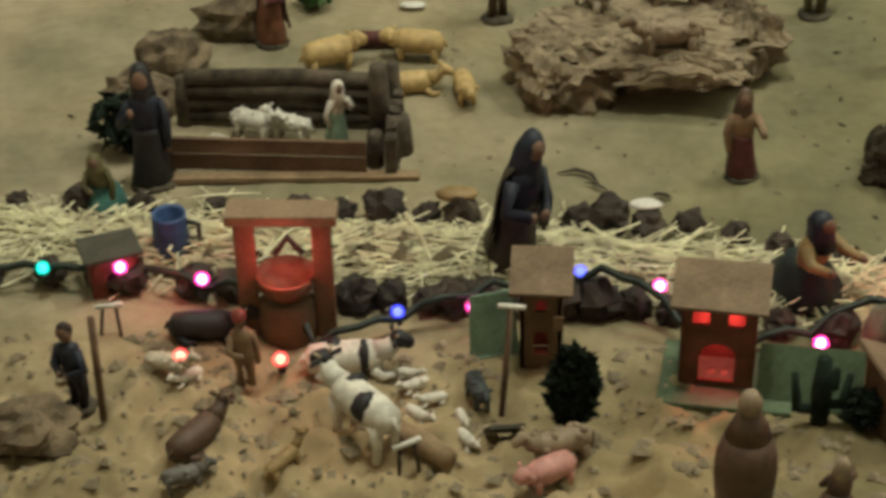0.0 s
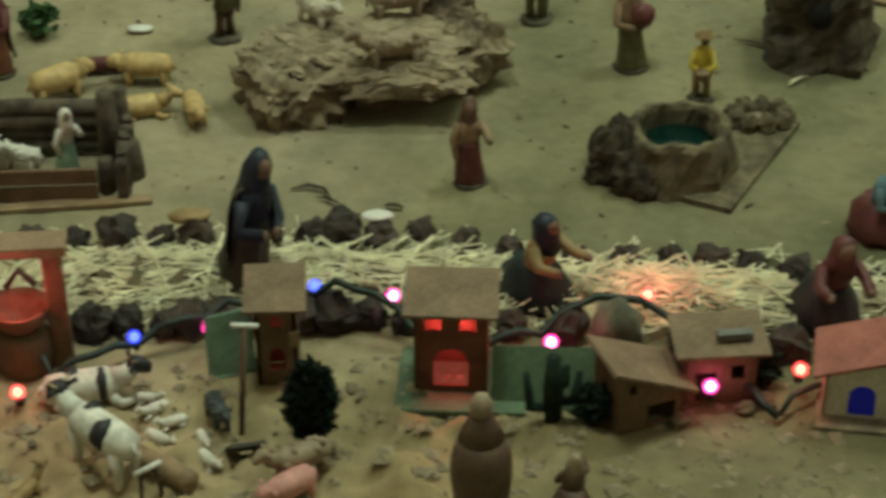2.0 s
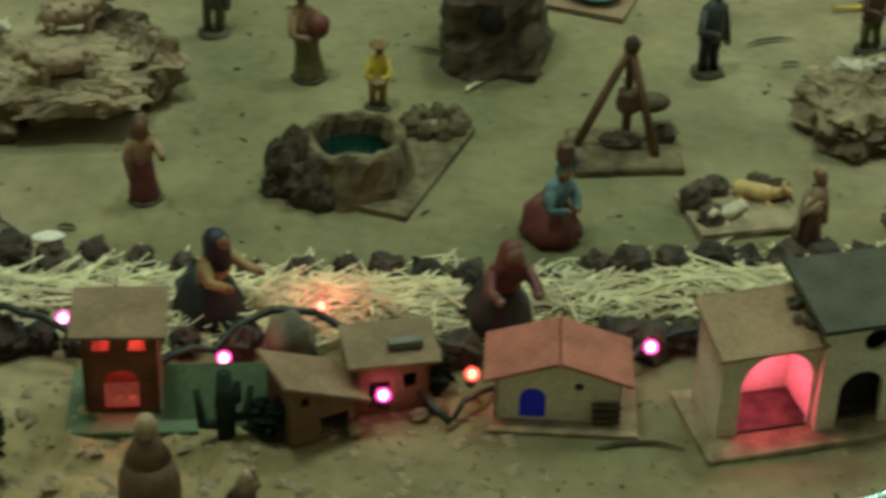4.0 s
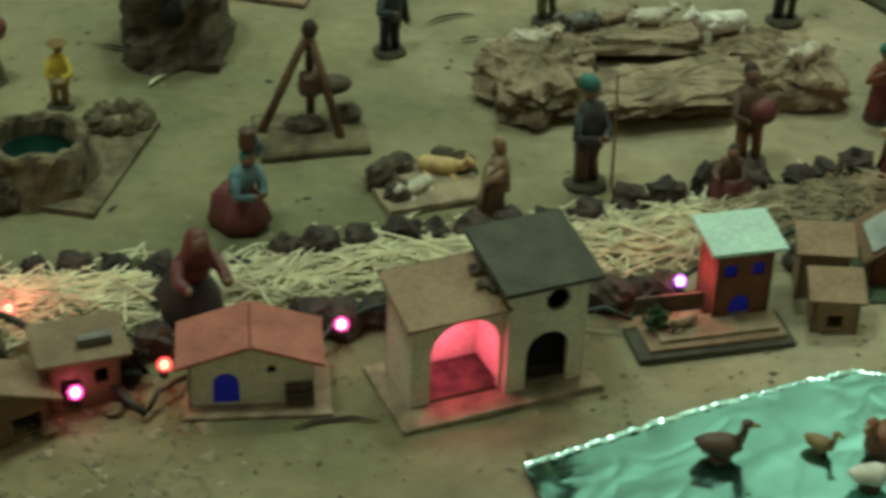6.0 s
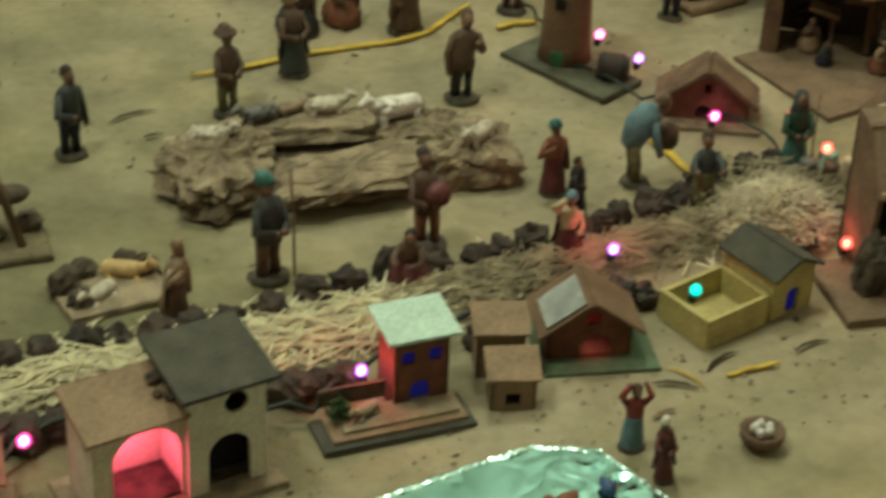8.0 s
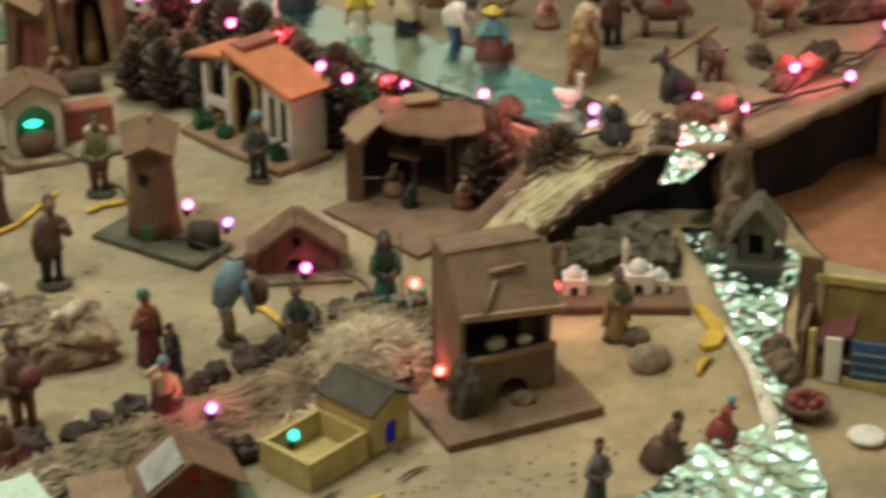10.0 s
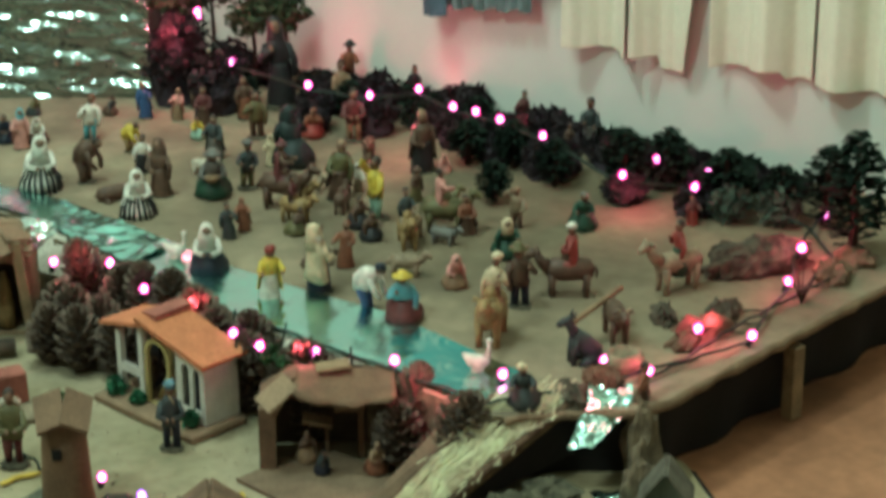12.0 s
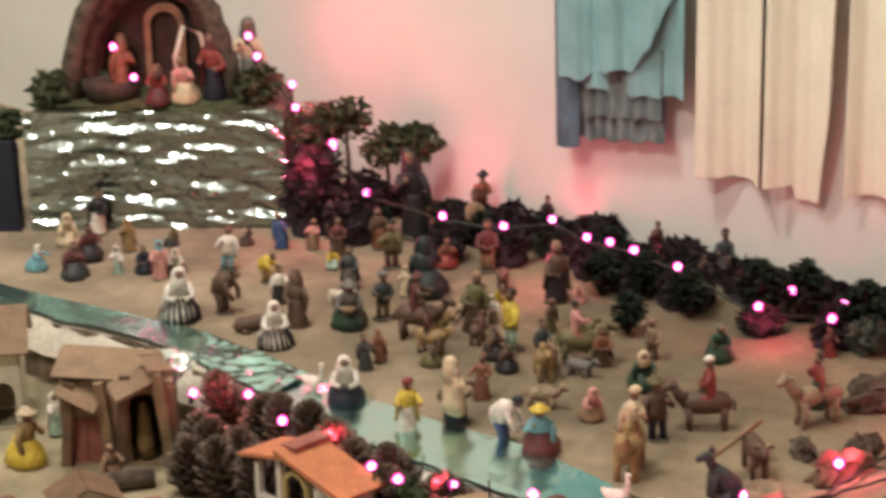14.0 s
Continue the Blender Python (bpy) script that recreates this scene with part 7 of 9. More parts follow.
part("loose_strip", Geo(9).box((0, 0, 0.001), (0.030, 0.014, 0.003), WOOD_L, bevel=0.3, jitter=0.002, at=pose(0.006, 0.014, 0.079, 4, -2, 14)), t, "loose pale strip of card")
part("inner_post", Geo().box((0.030, -0.006, 0.024), (0.005, 0.004, 0.046), CARD_D), t)
part("inner_beam", Geo().box((0.020, -0.006, 0.047), (0.026, 0.004, 0.004), CARD_D), t)
part("inner_post", Geo().box((0.000, 0.000, 0.018), (0.003, 0.004, 0.032), CARD_D), t)
part("manger_roof", Geo(3).box((0, 0, 0), (0.026, 0.014, 0.003), CARD, jitter=0.001, at=pose(-0.008, -0.004, 0.036, 10, 14, 0)), t, "tilted pale board over the manger")
for dx, dy, h, c1, c2, hd, lb in ((-0.017, -0.016, 0.034, "tan", "brown", "hood:pink", "small figure seated inside the stable"), (-0.004, -0.040, 0.026, "navy", "slate", "bare", "dark kneeling figure before the stable"), (0.042, -0.042, 0.034, "rust", "tan", "bare:tan", "fawn figure at the stable corner")):
    p = ms @ Vector((dx, dy, 0))
    figure(p.x, p.y, h, -20, c1, c2, hd, lb, style="kneel", z=0.003)

# villa with an orange roof
mv = pose(1.080, 1.408, 0, 0, 0, -82)
t = thing("villa", "white villa with an orange card roof, columns and a yellow arch", "model house", mv)
part("base_slab", Geo(2).box((0.0, -0.012, 0.003), (0.142, 0.064, 0.008), CARD, bevel=0.4, jitter=0.001), t, "tan board base")
part("end_wall", Geo().plate([(-0.020, 0), (0.020, 0), (0.020, 0.062), (-0.020, 0.060)], [], 0.003, WHITE), t, "bare white end wall", pose(0.062, 0, 0.007, 0, 0, 90))
part("back_wall", Geo().plate([(-0.060, 0), (0.060, 0), (0.060, 0.060), (-0.020, 0.080), (-0.060, 0.066)], [], 0.003, CARD_D), t, at=pose(0, 0.017, 0.007))
part("front_wall", Geo().plate([(0.026, 0), (0.060, 0), (0.060, 0.061), (0.026, 0.068)], [arch(0.036, 0.010, 0.042, 0.012), arch(0.051, 0.009, 0.040, 0.012)], 0.003, WHITE), t, at=pose(0, -0.020, 0.007))
part("dark_panel", Geo().plate(rect(0.043, 0.002, 0.030, 0.054), [], 0.002, paint("navy")), t, "dark backing of the windows", pose(0, -0.010, 0.007))
for x, h in ((-0.058, 0.062), (-0.026, 0.078)):
    part("column", Geo().box((x, -0.018, 0.006 + h / 2), (0.0065, 0.0065, h), WHITE), t, "white column")
part("balcony", Geo().box((-0.042, -0.018, 0.032), (0.028, 0.005, 0.009), WHITE), t, "white balcony rail")
part("inner_panel", Geo().plate(rect(-0.042, 0.0, 0.034, 0.062), [], 0.002, paint("navy")), t, "dark blue inner wall", pose(0, 0.0, 0.007))
part("arch_trim", Geo().plate(arch(-0.004, 0.036, 0.066, 0.0, 12), [arch(-0.004, 0.027, 0.061, 0.001, 12)], 0.004, YELLOWP), t, "yellow arch trim", pose(0, -0.020, 0.007))
part("stair_rail", Geo().tube([(-0.012, -0.012, 0.010), (0.010, -0.010, 0.054)], 0.0022, YELLOWP, 6), t, "yellow stair rail")
part("hall_panel", Geo().plate(rect(0.0, 0.0, 0.046, 0.066), [], 0.002, YELLOWP), t, at=pose(0, 0.010, 0.007))
part("side_wall", Geo().plate([(-0.020, 0), (0.018, 0), (0.018, 0.066), (-0.020, 0.066)], [], 0.003, WHITE), t, at=pose(0.026, 0, 0.007, 0, 0, 90))
part("roof", Geo(3).box((0.0, 0, 0.0), (0.096, 0.054, 0.0035), ORANGE, jitter=0.0015, at=pose(0.023, -0.001, 0.0795, 0, 13, 0)), t, "orange card roof")
part("roof", Geo(4).box((0.0, 0, 0.0), (0.066, 0.052, 0.0035), ORANGE, jitter=0.0015, at=pose(-0.044, -0.001, 0.0795, 0, -13, 0)), t, "orange card roof")
part("roof_crest", Geo(5).box((-0.016, 0.006, 0.0925), (0.020, 0.044, 0.004), REDROOF, jitter=0.002), t, "dull red ridge strip")
for dx, dy, s in ((0.050, -0.028, 0.008), (-0.054, -0.030, 0.009), (-0.022, -0.030, 0.007)):
    p = mv @ Vector((dx, dy, 0))
    thing("shrub", "dark green shrub at the villa wall", "shrub", pose(p.x, p.y, 0.006), "villa shrubs", geo=leafy_geo(int(9000 * s), (s, s, s), 170, 0.004, GREEN))
figure(1.030, 1.340, 0.068, -30, "navy", "slate", "cap:steel", "man in dark blue before the villa", style="legs", extra="pole")

# arch oven house, far cottage and barn
t = gable_house("arch_oven", "white plaster oven house with a round hearth arch", 0.902, 1.520, -14, 0.052, 0.040, 0.052, 0.014, PLASTER, CARD_D, [arch(0.0, 0.036, 0.034, 0.012, 12)], axis="y", over=0.006, slab=(0.110, 0.075, 0.006, CORK, 0.022, -0.004))
part("hearth", Geo().lathe([(0.015, 0.004), (0.018, 0.012), (0.016, 0.020), (0.012, 0.021)], WOOD, 14, 0.7), t, at=pose(0, -0.020, 0.004))
part("glow_bulb", Geo().ball((0, -0.010, 0.030), (0.008, 0.004, 0.0035), GLOW["green"], 10, 7), t, "green bulb inside the arch")
part("side_block", Geo(3).box((0.052, 0.006, 0.020), (0.046, 0.024, 0.030), REDROOF, jitter=0.001), t, "dull red side wall")
t = gable_house("stone_cottage", "grey stone cottage with a red gabled roof and a purple door", 0.738, 1.545, -8, 0.066, 0.050, 0.056, 0.034, mat("grey_wall", (0.24, 0.22, 0.15), 0.9, scale=60, vary=0.4), REDROOF, [rect(0.002, 0.004, 0.018, 0.026), rect(-0.016, 0.042, 0.008, 0.010), rect(0.016, 0.042, 0.008, 0.010)], axis="y", over=0.008, slab=(0.11, 0.075, 0.005, CORK, 0.010, -0.006))
part("glow_bulb", Geo().ball((0.004, -0.018, 0.028), (0.008, 0.003, 0.003), GLOW["blue"], 10, 7), t, "blue bulb over the door")
part("shrub", leafy_geo(66, (0.010, 0.010, 0.026), 260, 0.005, LEAF_D), t, at=pose(0.046, -0.006, 0.004))
figure(0.835, 1.555, 0.066, 0, "slate", "wine", "hat:rust", "figure in wine red on a grey base", style="kneel")
for x, y, h, r, a, b, hd, st, lb in ((0.806, 1.400, 0.088, 20, "brown", "tan", "veil:tan", "stand", "tall tan-robed figure on the sand"), (0.908, 1.402, 0.074, -30, "wine", "olive", "bare", "legs", "man in red trousers carrying a white lamb"), (0.720, 1.425, 0.060, 10, "black", "brown", "bare:brown", "kneel", "brown crouching figure on the sand"), (0.762, 1.43, 0.058, 0, "rust", "brown", "bare", "kneel", "brown figure kneeling before the cottage"), (0.690, 1.36, 0.075, 10, "slate", "brown", "bare", "stand", "dark standing figure near the cottage")):
    figure(x, y, h, r, a, b, hd, lb, style=st, extra="lamb" if "lamb" in lb else "")
t = gable_house("white_house", "tall white plaster house with a brown roof", 0.965, 1.875, -28, 0.075, 0.060, 0.095, 0.030, PLASTER, CARD, [arch(0.016, 0.026, 0.050, 0.001, 10), rect(0.012, 0.072, 0.008, 0.012)], axis="x", over=0.010)
t = thing("barn", "tall pale wooden barn front with red doors and a straw roof", "barn", pose(1.015, 1.678, 0, 0, 0, -38))
part("wall", Geo().plate([(-0.055, 0), (0.055, 0), (0.055, 0.098), (-0.055, 0.088)], [rect(-0.030, 0.002, 0.034, 0.050), arch(0.030, 0.034, 0.075, 0.002, 10)], 0.005, WOOD_L), t)
for x, c in ((-0.038, REDROOF), (-0.022, REDROOF)):
    part("door", Geo().box((x, 0.004, 0.026), (0.015, 0.003, 0.048), c), t, "dark red door leaf")
part("back_wall", Geo().box((0, 0.045, 0.045), (0.11, 0.004, 0.09), WOOD_D), t)
part("side_wall", Geo().box((-0.054, 0.024, 0.044), (0.004, 0.042, 0.088), WOOD_L), t)
part("side_wall", Geo().box((0.054, 0.024, 0.046), (0.004, 0.042, 0.092), WOOD_L), t)
part("roof", Geo(5).box((0.0, 0, 0), (0.12, 0.060, 0.004), CARD, jitter=0.004, at=pose(0, 0.024, 0.099, 10, 5, 2)), t, "warped card roof")
for k, (x, z, a, L) in enumerate(((-0.048, 0.046, 6, 0.094), (-0.010, 0.048, -4, 0.090), (0.008, 0.050, 8, 0.100), (0.050, 0.050, -5, 0.104))):
    part("plank", Geo(40 + k).box((0, 0, 0), (0.010, 0.004, L), WOOD_L if k % 2 else WOOD, jitter=0.002, at=pose(x, -0.006, z, 4, a, 0)), t, "split wooden plank")
for k, (x, y, z, a) in enumerate(((-0.034, -0.012, 0.080, 28), (0.020, -0.014, 0.092, -22), (0.046, 0.010, 0.106, 16))):
    part("shard", Geo(50 + k).box((0, 0, 0), (0.040, 0.022, 0.003), CARD, jitter=0.005, at=pose(x, y, z, 30, a, 25 * k)), t, "torn piece of card")
part("inner_statue", Geo().lathe([(0.008, 0.002), (0.009, 0.02), (0.006, 0.05), (0.003, 0.062)], paint("ochre"), 10), t, at=pose(0.026, 0.014, 0))
thing("log", "long grey-brown log before the barn", "log", pose(0.985, 1.625, 0, 0, 0, -22), geo=Geo(5).tube([(-0.038, 0, 0.009), (0, 0.001, 0.0095), (0.038, 0, 0.009)], [0.009, 0.0095, 0.0085], BARK, 10))
figure(0.943, 1.735, 0.068, 10, "yellow", "ochre", "hat:cream", "figure in yellow with a broad straw hat", style="kneel")
figure(1.000, 1.790, 0.050, 0, "mint", "white", "veil:white", "small white and mint statue")
figure(0.992, 1.648, 0.045, 0, "tan", "tan", "bare:tan", "tan figure sitting on the log", style="kneel", z=0.0)

# straw ramp
ramp = thing("straw_ramp", "wooden ramp covered with golden straw up to the terrace", "ramp", None)
A, B, C_, D_ = Vector((1.105, 1.124, 0.004)), Vector((1.124, 1.088, 0.004)), Vector((1.272, 1.078, TZ + 0.002)), Vector((1.222, 1.125, TZ + 0.002))
up = Vector((0, 0, 0.006))
vs = [A, B, C_, D_] + [p - up for p in (A, B, C_, D_)]
part("deck", Geo().add(vs, [(0, 1, 2, 3), (7, 6, 5, 4), (0, 4, 5, 1), (1, 5, 6, 2), (2, 6, 7, 3), (3, 7, 4, 0)], mat("ramp_bed", (0.20, 0.135, 0.07), 0.8, scale=120, vary=0.5), False), ramp)
for p, q in ((A, D_), (B, C_)):
    part("rail", Geo(3).tube([p + up * 0.4, p.lerp(q, 0.5) + up * 0.7, q + up * 0.4], [0.004, 0.0045, 0.004], WOOD, 7), ramp)
aw, dw = A + Vector((-0.020, 0.012, 0.001)), D_ + Vector((-0.016, 0.018, 0.001))
vs = [aw, A, D_, dw] + [p - up for p in (aw, A, D_, dw)]
part("side_plank", Geo(4).add(vs, [(0, 1, 2, 3), (7, 6, 5, 4), (0, 4, 5, 1), (1, 5, 6, 2), (2, 6, 7, 3), (3, 7, 4, 0)], CARD_M, False), ramp, "bare brown board beside the straw")


def on_ramp(r):
    u, w = r.random() ** 1.15, 0.10 + 0.86 * r.random()
    p = A.lerp(D_, u).lerp(B.lerp(C_, u), w)
    d = (D_ - A).normalized()
    return (p.x, p.y, p.z + 0.001 + 0.008 * r.random()), 0.020 + 0.026 * r.random(), 0.0011, math.atan2(d.y, d.x) + r.gauss(0, 0.28), 0.007 + r.gauss(0, 0.0012)


part("straw", straw_geo(1000, random.Random(33), on_ramp, GOLD), ramp, "golden straw strewn on the ramp")
# near-black sheet added as the shade under the ramp
part("side_board", Geo().add([B - up, C_ - up, (C_.x, C_.y, 0.02), (B.x, B.y, -0.002), B - up + Vector((0, .003, 0)), C_ - up + Vector((0, .003, 0)), (C_.x, C_.y + .003, 0.02), (B.x, B.y + .003, -0.002)], [(0, 1, 2, 3), (7, 6, 5, 4), (0, 4, 5, 1), (1, 5, 6, 2), (2, 6, 7, 3), (3, 7, 4, 0)], NEAR_BLACK, False), ramp)

# pine cones walling the terrace
CONES = [pine_cone_mesh(k) for k in (1, 2, 3)]
rng = random.Random(77)
spots = []
for (xa, ya), (xb, yb) in zip(line[:-1], line[1:]):
    n = max(1, int(math.hypot(xb - xa, yb - ya) / 0.029))
    if ya > 1.80 or yb < 1.09:
        continue
    for k in range(n):
        spots.append((xa + (xb - xa) * k / n, ya + (yb - ya) * k / n))
for k, (x, y) in enumerate(spots):
    q = ms.inverted() @ Vector((x - 0.02, y, 0))
    if abs(q.x) < 0.060 and -0.09 < q.y < 0.026:
        continue
    for lvl in range(2):
        s = 0.85 + 0.4 * rng.random()
        big = 1.08 if y > 1.46 else 1.0
        ob = new("pine_cone", CONES[(k + lvl) % 3])
        ob.matrix_basis = Matrix.LocRotScale((x - (0.024 - 0.010 * lvl) * big + rng.uniform(-.006, .006), y + rng.uniform(-.01, .01), 0.002 + lvl * 0.030 * big), Euler((rng.uniform(-.5, .5), rng.uniform(-.9, .2), rng.random() * 6)), (s * big,) * 3)
        tagged(ob, "open brown pine cone stacked against the terrace", "pine cone", "pine cones under the river")
for x, y, s in ((1.050, 1.535, 1.15), (1.065, 1.575, 1.2), (1.035, 1.570, 1.1), (1.075, 1.500, 1.1), (1.070, 1.610, 1.15), (1.090, 1.545, 1.1)):
    ob = new("pine_cone", CONES[0])
    ob.matrix_basis = Matrix.LocRotScale((x, y, 0.002), Euler((rng.uniform(-.2, .2), rng.uniform(-.2, .2), rng.random() * 6)), (s,) * 3)
    tagged(ob, "large open brown pine cone standing by the villa", "pine cone", "pine cones under the river")
for x, y, z in ((1.125, 1.325, 0.062), (1.13, 1.30, 0.060)):
    thing("sprig", "bright green leafy sprig on the cones", "plant", pose(x, y, z), geo=leafy_geo(int(x * 100), (0.012, 0.012, 0.008), 110, 0.005, LEAF))

# white domed village
t = thing("domed_village", "white domed village model on a brown board", "model village", pose(1.135, 0.985, 0, 0, 0, -38))
part("board", Geo(2).box((0.0, -0.008, 0.003), (0.118, 0.036, 0.008), CARD_D, bevel=0.3, jitter=0.001), t)
for x, y, w, h in ((-0.030, 0.0, 0.018, 0.020), (0.020, 0.004, 0.022, 0.024), (0.036, 0.002, 0.014, 0.018), (0.008, 0.008, 0.012, 0.018), (0.004, -0.004, 0.014, 0.014)):
    hp = part("house", Geo(int(w * 900)).plate([(-w / 2, 0), (w / 2, 0), (w / 2, h * 0.72), (-w / 2, h * 0.72)], [arch(0, w * 0.34, h * 0.42, 0.0005)], w, WHITE), t, "white block house", pose(x, y - w / 2, 0.006))
    part("dome", Geo().lathe([(w * 0.40, h * 0.70), (w * 0.36, h * 0.90), (w * 0.20, h * 1.08), (0.0006, h * 1.16)], WHITE, 12, c=(0, w / 2)), hp, "white dome")
part("minaret", Geo().lathe([(0.003, 0.006), (0.0026, 0.034), (0.0036, 0.036), (0.001, 0.046)], WHITE, 10, c=(0.010, 0.014)), t)
thing("rock", "dark rock behind the white village", "rock", pose(1.115, 1.035, 0.012), geo=rock_geo(131, (0.018, 0.012, 0.022), ROCK, 18, 10, 0.3))
for k, (x, y, rx, rz) in enumerate(((1.165, 1.038, 0.022, 0.012), (1.20, 1.012, 0.026, 0.013), (1.215, 1.042, 0.026, 0.016), (1.18, 1.055, 0.02, 0.012))):
    thing("rock", "dark mossy rock under the ramp", "rock", pose(x, y, rz * 0.4, 0, 0, 40 * k), "rocks under the ramp", geo=bark_slab(133 + k, (rx, rx * 0.8, rz), mat("mossy_rock", (0.105, 0.098, 0.062), 0.95, scale=70, vary=0.6), 30, 10, 0.3))
figure(1.097, 0.935, 0.062, -10, "ochre", "olive", "bare:brown", "small ochre figure with a stone at its feet")
thing("rock", "flat round grey-brown stone on the sand", "rock", pose(1.090, 0.890, 0.004), geo=rock_geo(140, (0.017, 0.014, 0.012), CORK, 18, 10, 0.25))
thing("rock", "small stone beside the ochre figure", "rock", pose(1.105, 0.922, 0.004), geo=rock_geo(141, (0.012, 0.009, 0.007), ROCK, 14, 8, 0.25))
thing("wood_chip", "bent yellow painted wood chip on the sand", "wood chip", pose(0, 0, 0.0045, -90, 0, 0), geo=Geo(3).plate([(1.180, 0.932), (1.172, 0.932), (1.158, 0.899), (1.136, 0.887), (1.134, 0.879), (1.146, 0.876), (1.170, 0.889)][::-1], [], 0.004, YELLOW_STRIP))
for x, y, r_, L in ((1.120, 0.862, 25, 0.03),):
    twig(x, y, r_, L, 0.004, YELLOW_STRIP, "yellow painted wood chip on the sand", name="wood_chip", category="wood chip")


def strip(pts, w, material, label, z=0.0022):
    """A flat lath lying along a bent line, narrowing to its ends."""
    vs, fs = [], []
    n = 10 * (len(pts) - 1) + 1
    for i in range(n):
        k = i / (n - 1) * (len(pts) - 1)
        a = min(int(k), len(pts) - 2)
        p, q = Vector(pts[a]), Vector(pts[a + 1])
        c, d = p.lerp(q, k - a), (q - p).normalized()
        half = w / 2 * min(1.0, 0.35 + 5 * min(i, n - 1 - i) / n) * (1 + 0.25 * noise.noise(Vector((k * 3, w * 900, 0))))
        lift = z + 0.0008 * noise.noise(Vector((k * 2, 4.0, w * 300)))
        for side, dz in ((-1, -0.0012), (-1, 0.0006), (1, 0.0006), (1, -0.0012)):
            vs.append((c.x - d.y * side * half, c.y + d.x * side * half, lift + dz))
    for i in range(n - 1):
        for j in range(4):
            a, b = 4 * i + j, 4 * i + (j + 1) % 4
            fs.append((a, a + 4, b + 4, b))
    fs += [(0, 1, 2, 3), (4 * n - 1, 4 * n - 2, 4 * n - 3, 4 * n - 4)]
    return thing("yellow_strip", label, "strip", geo=Geo().add(vs, fs, material, False))


strip([(0.608, 1.382), (0.646, 1.381), (0.701, 1.385), (0.756, 1.383), (0.789, 1.379), (0.821, 1.385), (0.847, 1.404), (0.877, 1.422)], 0.0052, YELLOW_STRIP, "long bent yellow strip lying on the sand")
strip([(0.903, 1.158), (0.907, 1.130), (0.906, 1.100)], 0.0060, YELLOW_STRIP, "flat yellow strip lying on the sand")
strip([(0.878, 1.372), (0.897, 1.375), (0.916, 1.370)], 0.0056, YELLOW_STRIP, "short yellow strip lying on the sand")
strip([(1.012, 1.205), (1.030, 1.228)], 0.0060, YELLOW_STRIP, "short yellow strip lying on the sand")
strip([(0.793, 0.865), (0.815, 0.8655), (0.834, 0.864)], 0.0030, YELLOW_STRIP, "thin yellow strip lying on the sand")
twig(0.865, 0.873, 4, 0.028, 0.0016, WOOD_D, "dark dry twig lying on the sand")
twig(0.767, 0.873, -68, 0.036, 0.0012, YELLOW_STRIP, "thin yellow twig lying on the sand")

# stream hut, stall and small people by the water
gable_house("stream_hut", "dark grey-green hut standing over the stream", 1.262, 0.957, -48, 0.030, 0.026, 0.026, 0.020, mat("grey_green_board", (0.105, 0.105, 0.070), 0.9, scale=60, vary=0.35), mat("drab_roof", (0.115, 0.105, 0.078), 0.9, scale=60, vary=0.4), [rect(0, 0.004, 0.012, 0.018)], axis="y", over=0.006, slab=(0.046, 0.042, 0.008, GREYROOF, 0, -0.004), z=0.006)
thing("rock", "tall craggy brown rock beside the waterfall", "rock", pose(1.300, 1.022, 0.022), geo=rock_geo(150, (0.017, 0.014, 0.052), ROCK, 18, 14, 0.4))
thing("rock", "craggy brown rock at the top of the fall", "rock", pose(1.318, 1.045, 0.030), geo=rock_geo(151, (0.017, 0.014, 0.044), ROCK, 18, 14, 0.4))
thing("rock", "brown crumpled rock at the foot of the fall", "rock", pose(1.266, 0.992, 0.012), geo=rock_geo(152, (0.016, 0.017, 0.036), ROCK, 18, 14, 0.45))
figure(1.318, 1.046, 0.050, 20, "brown", "rust", "bare", "brown figure on the rocks by the waterfall", z=0.055)
t = thing("market_stall", "yellow wooden stall with a blue panel, wine awning and white bow", "stall", pose(1.212, 0.794, 0, 0, 0, -54))
for x, y, h in ((-0.036, 0.022, 0.060), (0.034, 0.022, 0.058), (-0.034, -0.026, 0.040), (0.034, -0.026, 0.044)):
    part("post", Geo(2).box((x, y, h / 2), (0.005, 0.005, h), YELLOWP, jitter=0.001), t)
part("top_beam", Geo(3).box((0, 0.022, 0.058), (0.080, 0.006, 0.006), YELLOWP, jitter=0.001), t)
part("side_beam", Geo(3).box((0.034, -0.002, 0.052), (0.006, 0.056, 0.005), YELLOWP, jitter=0.001, at=pose(0, 0, 0, 8, 0, 0)), t)
part("back_panel", Geo(4).box((0, 0.0235, 0.030), (0.066, 0.003, 0.052), mat("olive_panel", (0.34, 0.26, 0.08), 0.85, scale=50, vary=0.3), jitter=0.001), t, "olive back panel")
part("side_board", Geo(4).box((0.0395, -0.006, 0.024), (0.006, 0.064, 0.047), YELLOWP, jitter=0.001), t, "yellow side board")
part("awning", Geo(5).box((-0.022, -0.012, 0.046), (0.030, 0.034, 0.003), paint("wine"), jitter=0.001, at=pose(0, 0, 0, 0, -28, 0) @ pose(0.022, 0, -0.008)), t, "wine red awning")
part("counter", Geo(5).box((0, -0.014, 0.020), (0.066, 0.024, 0.004), WOOD_D), t)
part("white_panel", Geo(5).box((-0.018, -0.030, 0.019), (0.012, 0.003, 0.036), WHITE), t, "white end panel")
part("blue_panel", Geo(6).box((0.010, -0.030, 0.022), (0.030, 0.003, 0.030), paint("blue")), t, "blue painted panel")
for k in range(3):
    part("stripe", Geo(6).box((0.010, -0.0325, 0.012 + 0.008 * k), (0.028, 0.002, 0.0016), paint("steel")), t, "pale blue stripe")
